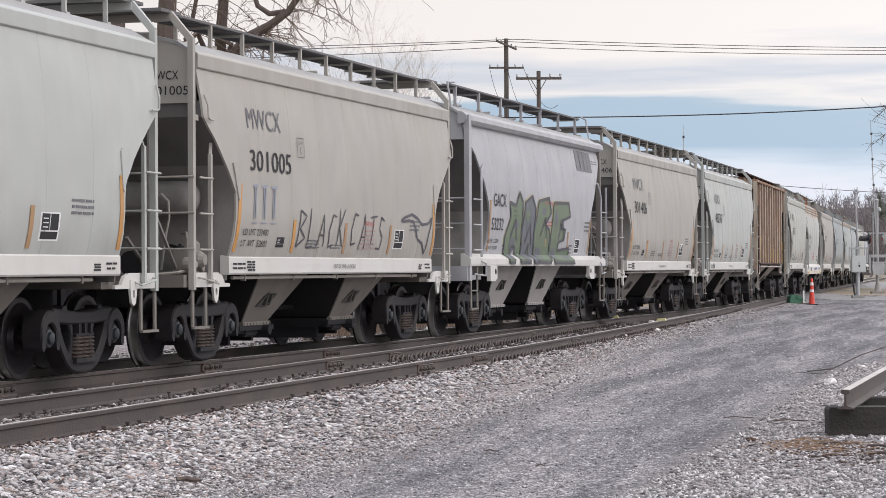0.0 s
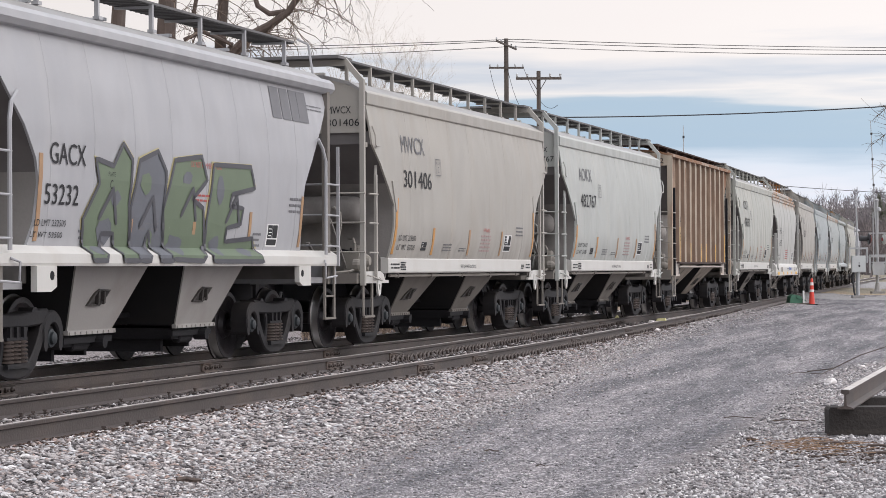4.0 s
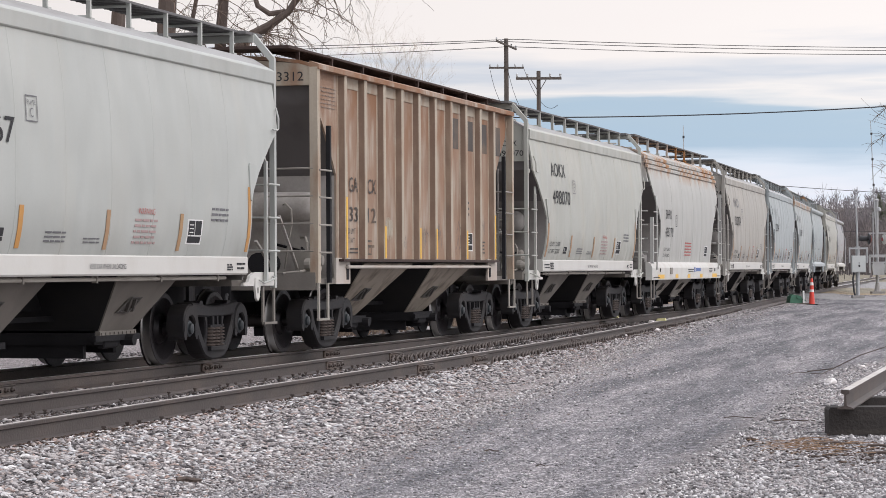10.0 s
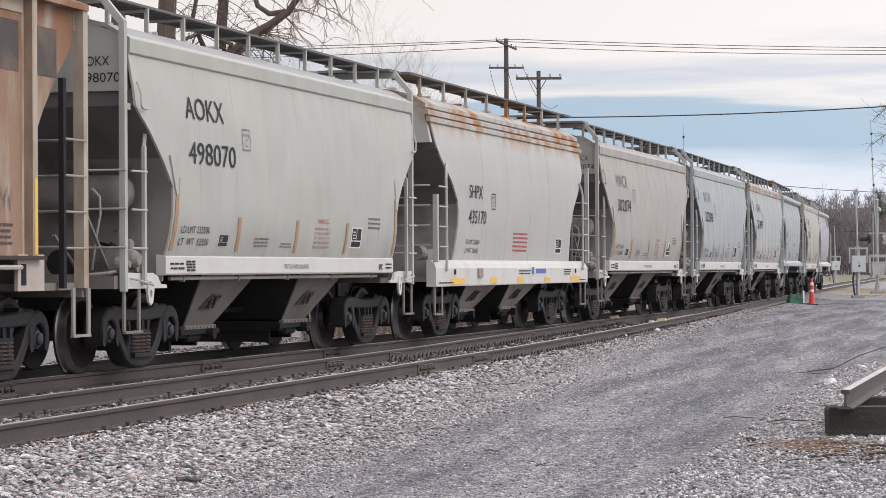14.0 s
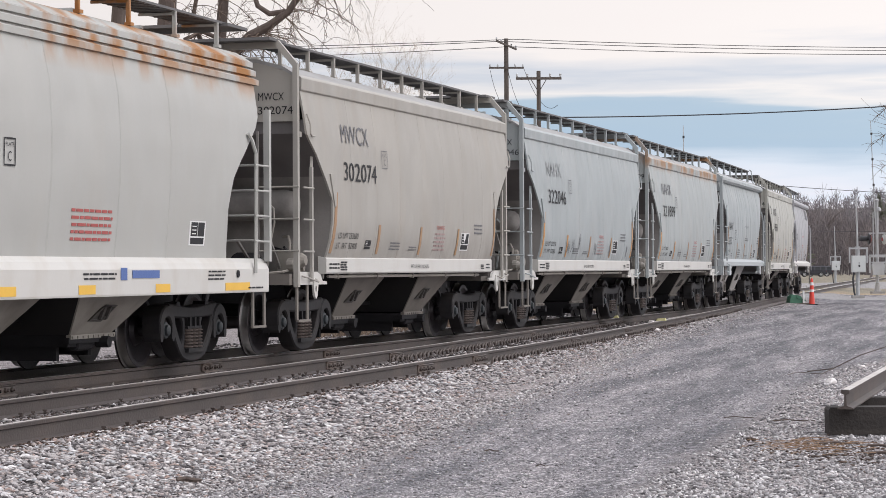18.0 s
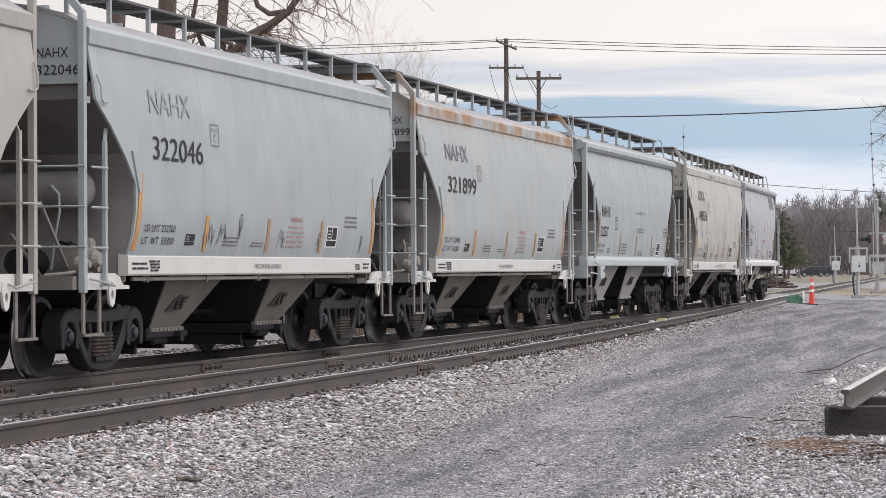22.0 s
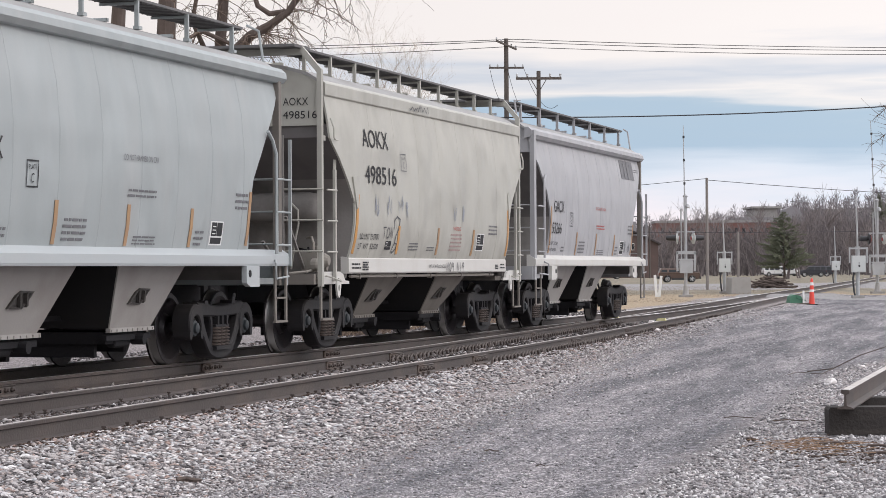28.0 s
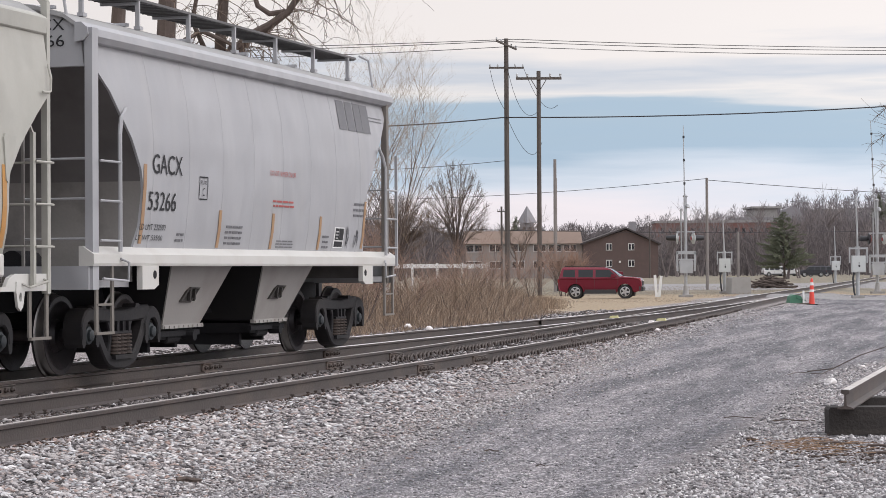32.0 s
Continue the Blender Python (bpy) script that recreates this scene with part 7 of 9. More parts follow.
def make_poles():
    p1 = pole("utility_pole", "tall dark wooden utility pole with two cross arms", 4.80, 175, 0.0, 18.4, 0.22, 0.17, M_POLE, ((17.9, 0.85, -0.35, 25), (16.2, 1.30, 0.0, 4)))
    p2 = pole("utility_pole", "weathered wooden pole with one braced cross arm", 5.39, 131, -0.25, 12.25, 0.14, 0.12, M_POLE, ((11.95 + 0.12, 1.27, 0.0, 0),))
    brace(p2, 12.05, 0.42)
    pole("utility_pole", "short grey wooden pole without arms", 7.18, 150, -0.25, 8.2, 0.13, 0.10, M_GREYPOLE)
    pole("utility_pole", "thin pole beside the grey one", 7.5, 155, -0.25, 7.2, 0.05, 0.05, M_GREYPOLE)
    pole("utility_pole", "plain grey wooden pole beyond the crossing", 18.0, 160, -0.25, 7.35, 0.11, 0.09, M_GREYPOLE)
    pole("utility_pole", "thin pole beside the crossing cabinet", 19.6, 156, -0.25, 3.6, 0.10, 0.09, M_GREYPOLE)
    pole("utility_pole", "dark pole by the brick house", 31.7, 360, -0.2, 8.0, 0.12, 0.1, M_POLE)
    pole("utility_pole", "distant pole with a cross arm", 7.0, 280, -0.2, 8.7, 0.15, 0.12, M_POLE, ((8.3, 0.5, 0, 0),))
    # wires, along and across the line
    top = (4.8, 175, 18.3)
    for dz, dx, zl, zr, sag in ((0.25, 0.5, 17.2, 17.3, 0.2), (0.1, -0.5, 17.0, 17.1, 0.25), (-0.3, 0.2, 16.3, 16.8, 0.25)):
        cable("overhead_wire", "thin black overhead wire", [(-32, 172, zl + 0.3), (4.8 + dx, 175, 18.1 + dz), (46, 190, zr + 1.6)], sag, 0.025)
    cable("overhead_wire", "thick black overhead cable with sag", [(-16, 170, 11.6), (4.6, 174.7, 12.5), (40, 180, 13.9)], 0.35, 0.045)
    cable("overhead_wire", "faint distant overhead utility wire", [(-14, 168, 8.3), (4.8, 174.9, 9.3)], 0.3, 0.02)
    cable("overhead_wire", "faint distant overhead utility wire", [(18, 160, 7.2), (60, 190, 6.4)], 0.4, 0.02)
    cable("overhead_wire", "faint distant overhead utility wire", [(18, 160, 7.3), (-10, 200, 7.2)], 0.4, 0.02)
    cable("overhead_wire", "faint distant overhead utility wire", [(-2, 150, 3.9), (19.6, 156, 3.55), (60, 170, 4.2)], 0.1, 0.015)
    for pts in ([(3.6, 174.6, 16.0), (3.9, 174.6, 14.2), (4.7, 174.6, 13.0)], [(4.9, 174.6, 16), (5.9, 174.7, 11.5), (7.2, 174.7, 13.0)], [(6.1, 174.6, 16.1), (7.5, 174.6, 12.3), (8.6, 174.7, 13.4)], [(4.9, 174.5, 12.3), (6.6, 174.5, 8.2), (7.4, 174.5, 10.6)]):
        a, b, c = [Vector(p) for p in pts]
        line = [a * (1 - t) ** 2 + b * 2 * t * (1 - t) + c * t * t for t in [i / 10 for i in range(11)]]
        tagged(part("drop_wire", G().tube(line, 0.018, 4), M_WIRE), "thin hanging loop of wire", "cable", "overhead wires")


M_GREYPOLE = surface("grey_weathered_wood", (0.23, 0.21, 0.20), 0.9, 0, 0.2, 1, 30, 0.4, (0.14, 0.12, 0.11), 0.5, (6, 6, 0.4))
make_poles()


def crossing_signal(x, y, label, arm_top, lean, box_z=1.9, arm_x=0.0, lights=True, turn=0.0, size=1.0):
    """A crossing signal mast with hooded lamps, its gate machine and the gate arm raised upright."""
    z0 = float(ground_z(np.array(x), np.array(y)))
    c = thing("crossing_signal", label, "crossing signal", "crossing signals", m=pose(x, y, z0, 0, 0, turn))
    part("base_plate", G().box(-0.35, 0.35, -0.35, 0.35, -0.2, 0.12), M_CONCRETE, c)
    part("base_cone", G().lathe([(0.12, 0.20), (0.2, 0.17), (0.6, 0.10)], (0, 0, 0), "z", 10), M_CONCRETE, c)
    part("mast", G().tube([(0, 0, 0.1), (0, 0, 5.2)], 0.09, 10), M_GALV, c, "bright galvanised mast", True)
    part("mast_cap", G().lathe([(5.2, 0.12), (5.26, 0.13), (5.34, 0.05)], (0, 0, 0), "z", 10), M_GALV, c)
    if lights:
        part("lamp_bar", G().box(-0.46, 0.50, -0.05, 0.05, 3.36, 3.43), M_GALV, c)
        for s in (-1, 1):
            lamp = part("signal_lamp", G().lathe([(-s * 0.10, 0.10), (-s * 0.04, 0.14), (0.0, 0.30), (s * 0.03, 0.30), (s * 0.04, 0.14)], (s * 0.42, 0, 3.05), "x", 18), M_BOXGREY, c, "round grey signal lamp", m=pose(0, 0, 0, 0, 0, s * 14))
            part("hood", G().lathe([(s * 0.04, 0.155), (s * 0.5, 0.125), (s * 0.58, 0.10)], (s * 0.42, 0, 3.08), "x", 12), M_PLASTIC, lamp, "black lamp hood")
            part("lens", G().lathe([(-s * 0.12, 0.12), (-s * 0.10, 0.12)], (s * 0.42, 0, 3.05), "x", 12), M_LAMP_RED, lamp)
            part("lamp_bracket", G().tube([(s * 0.40, 0, 3.36), (s * 0.40, 0, 3.30)], 0.03, 6), M_GALV, lamp)
    part("side_mast", G().tube([(-0.22, -0.1, 1.5), (-0.24, -0.1, 4.6)], 0.035, 6), M_GALV, c)
    part("bell", G().lathe([(4.62, 0.05), (4.66, 0.13), (4.80, 0.10), (4.84, 0.03)], (0.10, -0.12, 0), "z", 10), M_GALV, c)
    mach = part("gate_machine", G().prism([(-0.32, 0.0), (-0.36, 0.55), (-0.28, 0.72), (0.28, 0.72), (0.36, 0.55), (0.32, 0.0)], -0.42, -0.08), M_GALV, c, "grey gate machine box", m=pose(0, 0, box_z - 0.5))
    part("machine_lid", G().box(-0.38, 0.38, -0.45, -0.06, 0.66, 0.74), M_GALV, mach)
    for s in (-1, 1):
        part("counterweight", G().prism([(s * 0.40, 0.1), (s * 0.50, 0.1), (s * 0.52, 1.05), (s * 0.42, 1.10)], -0.30, -0.22), M_GALV, mach, "grey gate support arm")
    part("yoke", G().box(-0.50, 0.50, -0.30, -0.22, 0.98, 1.14), M_GALV, mach)
    g = G().beam((arm_x, -0.2, box_z + 0.5), (arm_x + lean * 0.5, -0.2, 5.0), 0.10, 0.05)
    part("gate_arm", g, M_GALV, c, "raised grey gate arm")
    part("arm_tip", G().tube([(arm_x + lean * 0.5, -0.2, 4.9), (arm_x + lean, -0.2, arm_top - z0)], 0.035, 6, 0.018), M_GALV, c, "thin fibreglass arm tip")
    for k in range(3):
        t = 0.25 + 0.3 * k
        part("arm_lamp", G().box(-0.05, 0.05, -0.06, 0.06, -0.06, 0.06), M_PLASTIC, c, m=pose(arm_x + lean * (0.5 + t * 0.5), -0.26, 4.9 + (arm_top - z0 - 4.9) * t))
    return c


def make_crossing():
    crossing_signal(12.60, 122, "galvanised crossing signal with black lamps and raised gate", 8.6, -0.10, 1.75)
    crossing_signal(24.4, 132, "tall crossing signal with hooded lamps and raised leaning gate", 9.4, -0.35, 1.55)
    # a post with a white equipment box beside the road
    z0 = -0.3
    for x, y, top, label in ((19.98, 113.2, 4.9, "crossing mast with a white equipment box"), (16.4, 137, 4.2, "thin crossing mast with a small box"), (33.4, 200, 5.0, "distant crossing mast with boxes")):
        c = thing("equipment_mast", label, "signal mast", "signal masts", m=pose(x, y, z0))
        part("base_plate", G().box(-0.28, 0.28, -0.28, 0.28, 0, 0.14), M_CONCRETE, c)
        part("mast", G().tube([(0, 0, 0.1), (0, 0, 2.5)], 0.10, 10), M_GALV, c, smooth=True)
        part("mast_tip", G().tube([(0, 0, 2.4), (-0.06, 0, top)], 0.05, 8, 0.03), M_GALV, c)
        box = part("equipment_box", G().box(-0.33, 0.33, -0.34, -0.08, 1.25, 2.05), M_BOXGREY, c, "pale grey equipment box")
        part("box_door", G().box(-0.29, 0.29, -0.355, -0.345, 1.29, 2.01), M_BOXGREY, box)
        part("symbol", G().lathe([(-0.362, 0.05), (-0.358, 0.05)], (0.02, 0, 1.55), "y", 10).box(-0.005, 0.02, -0.362, -0.358, 1.58, 1.75), M_BLACK, box)
        for s in (-1, 1):
            part("side_bracket", G().box(s * 0.42 - 0.03, s * 0.42 + 0.03, -0.25, -0.15, 1.7, 2.45), M_GALV, c)
        part("bracket_bar", G().box(-0.44, 0.44, -0.24, -0.18, 2.36, 2.44), M_GALV, c)
        part("conduit", G().tube([(-0.2, -0.15, 1.3), (-0.26, -0.16, 0.9), (-0.2, -0.15, 0.3), (-0.12, -0.1, 0.0)], 0.05, 6), M_PLASTIC, c)
        if x > 18 and x < 22:
            lamp = part("signal_lamp", G().lathe([(0.1, 0.26), (0.14, 0.28), (0.2, 0.12)], (0.42, 0, 2.85), "x", 16), M_PLASTIC, c, "black lamp with a red lens")
            part("hood", G().lathe([(0.1, 0.10), (-0.3, 0.14)], (0.42, 0, 2.88), "x", 12), M_PLASTIC, lamp)
            part("lens", G().lathe([(0.2, 0.2), (0.22, 0.2)], (0.42, 0, 2.85), "x", 12), M_LAMP_RED, lamp)
    # concrete block, white stakes, cone, switch stand
    tagged(part("concrete_block", G().prism([(-0.60, -0.3), (0.60, -0.3), (0.56, 0.62), (0.52, 0.68), (-0.52, 0.68), (-0.56, 0.62)], -0.5, 0.5), M_CONCRETE, m=pose(17.1, 136, -0.02, 0, 0, 12)), "grey concrete footing block beside the cabinet", "concrete block")
    for dx, h, tilt in ((0, 1.05, -4), (0.16, 1.0, 6)):
        tagged(part("marker_stake", G().box(-0.07, 0.07, -0.02, 0.02, -0.3, h), M_WHITE, m=pose(11.25 + dx, 124, -0.2, 0, tilt, 0)), "white painted flat marker stake in the ground", "marker stake", "marker stakes")
    cone = thing("traffic_cone", "tall orange traffic cone with white bands", "traffic cone", m=pose(14.42, 91.9, float(ground_z(np.array(14.42), np.array(91.9)))))
    part("cone_base", G().prism([(-0.22, -0.18), (-0.18, -0.22), (0.18, -0.22), (0.22, -0.18), (0.22, 0.18), (0.18, 0.22), (-0.18, 0.22), (-0.22, 0.18)], 0, 0.05, "xy"), M_TYRE, cone, "black rubber base")
    part("cone_body", G().lathe([(0.05, 0.115), (0.30, 0.10), (0.9, 0.06), (1.0, 0.052), (1.06, 0.03)], (0, 0, 0), "z", 16), M_CONE, cone, smooth=True)
    for z0b, z1b in ((0.78, 0.90), (0.52, 0.62)):
        r = lambda z: 0.10 - (z - 0.30) / 0.6 * 0.04 + 0.003
        part("white_band", G().lathe([(z0b, r(z0b)), (z1b, r(z1b))], (0, 0, 0), "z", 16), M_WHITE, cone)
    st = thing("switch_stand", "low green switch stand with a white stake", "switch stand", m=pose(13.75, 92.0, -0.22, 0, 0, 15))
    part("stand_body", G().prism([(-0.28, 0.0), (-0.22, 0.28), (-0.1, 0.36), (0.2, 0.30), (0.3, 0.1), (0.3, 0.0)], -0.18, 0.18), M_GREEN, st)
    part("throw_lever", G().beam((0, -0.2, 0.25), (0.38, -0.2, 0.12), 0.05, 0.05), M_GREEN, st)
    part("white_stake", G().box(0.26, 0.32, -0.25, -0.19, 0, 0.50), M_WHITE, st, "white stake")
    part("stand_tie", G().box(-0.5, 0.6, -0.3, 0.1, -0.12, 0.02), M_TIE, st)


make_crossing()


# ---------------------------------------------------------------- the red car and the parked cars
M_BRUSH = surface("reddish_tan_twigs", (0.30, 0.20, 0.155), 0.95, 0, 0.3, 0.8, 20, 0.0)
M_CARBROWN = surface("brown_car_paint", (0.10, 0.065, 0.05), 0.3, 0.2, 0.06, 1, 60, 0.0)


def station_wagon(name, label, paint, x, y, turn, L=4.41, H=1.72, group=""):
    """A boxy five-door car: body with wheel arches, glasshouse with panes, wheels, lights, handles."""
    z0 = float(ground_z(np.array(x), np.array(y)))
    c = thing(name, label, "car", group, m=pose(x, y, z0, 0, 0, turn))
    hw = 0.87
    k = L / 4.41

    def arch(cx, r, n=9):
        return [(cx + r * math.cos(a), 0.36 + r * math.sin(a)) for a in np.linspace(math.pi, 0, n)]

    low = [(-2.14, 0.42), (-1.75, 0.30)] + arch(-1.28, 0.40) + [(-0.8, 0.27), (0.8, 0.27)] + arch(1.32, 0.40) + [(1.85, 0.32), (2.16, 0.42), (2.20, 0.60), (2.19, 0.92), (2.12, 1.03), (1.9, 1.07), (1.1, 1.13), (0.98, 1.06), (-2.12, 1.06), (-2.20, 0.96), (-2.2, 0.55)]
    rings = []
    for y, soft_edge in ((-hw + 0.03, 0.10), (-hw, 0.05), (-hw + 0.07, 0.0), (hw - 0.07, 0.0), (hw, 0.05), (hw - 0.03, 0.10)):
        rings.append([(a * k - (math.copysign(soft_edge * 0.8, a) if abs(a) > 2.0 else 0), y, b - (soft_edge if b > 0.9 else 0)) for a, b in low])
    part("body", G().loft(rings), paint, c, "glossy painted body with rounded shoulders")
    part("fender_flare", G().prism([(2.21 * k, 0.40), (2.25 * k, 0.42), (2.25 * k, 0.58), (2.2 * k, 0.60)], -hw * 0.95, hw * 0.95), M_PLASTIC, c)
    part("rear_bumper", G().prism([(-2.26 * k, 0.40), (-2.18 * k, 0.38), (-2.18 * k, 0.66), (-2.26 * k, 0.64)], -hw * 0.95, hw * 0.95), M_PLASTIC, c)
    roof = [[(1.10, -hw + 0.03, 1.05), (1.10, hw - 0.03, 1.05), (-2.14, hw - 0.03, 1.05), (-2.14, -hw + 0.03, 1.05)],
            [(0.55, -hw + 0.14, H - 0.10), (0.55, hw - 0.14, H - 0.10), (-2.0, hw - 0.14, H - 0.08), (-2.0, -hw + 0.14, H - 0.08)],
            [(0.25, -hw + 0.22, H - 0.02), (0.25, hw - 0.22, H - 0.02), (-1.9, hw - 0.22, H), (-1.9, -hw + 0.22, H)]]
    part("cabin", G().loft([[(a * k, b, d) for a, b, d in r] for r in roof]), paint, c)
    for sy in (-1, 1):
        yb, yt = sy * (hw - 0.03), sy * (hw - 0.14)
        for nm, q in (("front_side_window", [(-0.22, 1.09), (0.92, 1.09), (0.50, H - 0.15), (-0.22, H - 0.14)]), ("rear_side_window", [(-1.12, 1.09), (-0.36, 1.09), (-0.36, H - 0.14), (-1.12, H - 0.14)]),
                      ("quarter_window", [(-1.94, 1.11), (-1.30, 1.09), (-1.30, H - 0.14), (-1.90, H - 0.15)])):
            vs = []
            for a, b in q:
                t = (b - 1.05) / (H - 0.10 - 1.05)
                vs.append((a * k, yb + (yt - yb) * t + sy * 0.008, b))
            part(nm, G().add(vs, [(0, 1, 2, 3)]), M_GLASS, c, "dark glass")
        part("sill_guard", G().box(-0.85 * k, 0.85 * k, sy * hw - 0.02, sy * hw + 0.02, 0.27, 0.40), M_PLASTIC, c)
        part("side_moulding", G().box(-0.8 * k, 0.85 * k, sy * hw - 0.01, sy * hw + 0.015, 0.56, 0.61), paint, c)
        part("mirror", G().prism([(0.55, 1.06), (0.80, 1.06), (0.78, 1.22), (0.58, 1.24)], sy * hw, sy * (hw + 0.18)), paint, c)
        part("roof_rail", G().tube([(-1.85 * k, sy * 0.6, H + 0.0), (-1.8 * k, sy * 0.6, H + 0.05), (-0.1 * k, sy * 0.6, H + 0.04), (0.0, sy * 0.6, H - 0.01)], 0.02, 6), M_PLASTIC, c)
        for u in (0.05, -0.95):
            part("door_handle", G().box((u - 0.22) * k, (u - 0.05) * k, sy * hw - 0.01, sy * hw + 0.03, 0.92, 0.95), paint, c)
        for u in (-0.29, 0.95, -1.22):
            part("door_gap", G().box(u * k - 0.006, u * k + 0.006, sy * hw - 0.004, sy * hw + 0.003, 0.42, 1.04), M_PLASTIC, c)
        part("headlight", G().lathe([(2.10 * k, 0.11), (2.20 * k, 0.10)], (0, sy * 0.62, 0.84), "x", 12), M_ALLOY, c, "round clear headlight")
        part("tail_light", G().box(-2.21 * k, -2.15 * k, sy * 0.80 - 0.07, sy * 0.80 + 0.075, 0.80, 1.02), M_LAMP_RED, c, "red tail light")
        for cx in (-1.28, 1.32):
            ty = part("wheel", G().lathe([(sy * 0.64, 0.22), (sy * 0.64, 0.335), (sy * 0.67, 0.36), (sy * 0.83, 0.36), (sy * 0.86, 0.335), (sy * 0.86, 0.245), (sy * 0.84, 0.22)], (0, 0, 0), "y", 24), M_TYRE, c, "black tyre", True, m=pose(cx * k, 0, 0.36))
            g = G().lathe([(sy * 0.80, 0.24), (sy * 0.866, 0.245), (sy * 0.872, 0.225), (sy * 0.83, 0.21)], (0, 0, 0), "y", 24)
            for i in range(5):
                a = i * 2 * math.pi / 5
                g.beam((0, sy * 0.855, 0), (0.22 * math.cos(a), sy * 0.855, 0.22 * math.sin(a)), 0.09, 0.03, (0, 1, 0))
            part("rim", g, M_ALLOY, ty, "silver five-spoke rim")
    vs = [(1.08 * k, -0.70, 1.15), (1.08 * k, 0.70, 1.15), (0.58 * k, 0.64, H - 0.13), (0.58 * k, -0.64, H - 0.13)]
    for cx in (-1.28, 1.32):
        part("wheel_well", G().box(cx * k - 0.40, cx * k + 0.40, -0.62, 0.62, 0.34, 0.74), M_TYRE, c, "dark wheel well")
        for sy in (-1, 1):
            rim = [(cx * k + r * math.cos(a), 0.36 + r * math.sin(a)) for r, q in ((0.40, np.linspace(0.05, 3.09, 11)), (0.475, np.linspace(3.09, 0.05, 11))) for a in q]
            part("arch_trim", G().prism(rim, sy * hw, sy * (hw + 0.035)), paint, c)
    part("lower_cladding", G().box(-0.80 * k, 0.84 * k, -hw - 0.012, hw + 0.012, 0.26, 0.47), M_PLASTIC, c, "black lower cladding")
    part("front_bumper", G().prism([(2.05 * k, 0.36), (2.27 * k, 0.38), (2.28 * k, 0.56), (2.21 * k, 0.62), (2.05 * k, 0.62)], -hw * 0.97, hw * 0.97), M_PLASTIC, c, "dark front bumper")
    part("windscreen", G().add([(a + 0.02, b, d + 0.01) for a, b, d in vs], [(0, 1, 2, 3)]), M_GLASS, c, "dark glass")
    part("grille", G().box(2.19 * k, 2.22 * k, -0.45, 0.45, 0.66, 0.88), M_PLASTIC, c)
    return c


JEEP = station_wagon("boxy_car", "dark crimson boxy car driving over dry grass", M_CARRED, 8.0, 118.5, -8, L=4.22, H=1.60)
FAR_CAR = station_wagon("passing_car", "small brown car passing on the far road", M_CARBROWN, -206.0, 250, 0, H=1.5)
station_wagon("parked_car", "small red car parked by the brick house", M_CARRED, 23.4, 335, 4, H=1.45, group="parked cars")
for x, y, turn, paint, lab in ((57.6, 408, 8, M_CARWHITE, "small white car parked on the far lot"), (60.6, 412, 12, M_CARWHITE, "white van-like car parked on the far lot"), (58.5, 372, 176, M_CARDARK, "dark grey car parked on the far lot"), (61.6, 385, 172, M_CARDARK, "charcoal car parked on the far lot")):
    station_wagon("parked_car", lab, paint, x, y, turn, group="parked cars")


# ---------------------------------------------------------------- rail bench, litter, debris
M_CREOSOTE = surface("creosoted_timber", (0.030, 0.026, 0.024), 0.85, 0, 0.4, 2, 35, 0.5, (0.075, 0.062, 0.055), 0.5, (1, 8, 8))


M_STRAW = surface("orange_brown_straw", (0.25, 0.15, 0.085), 0.9, 0, 0.35, 6, 60, 0.0)


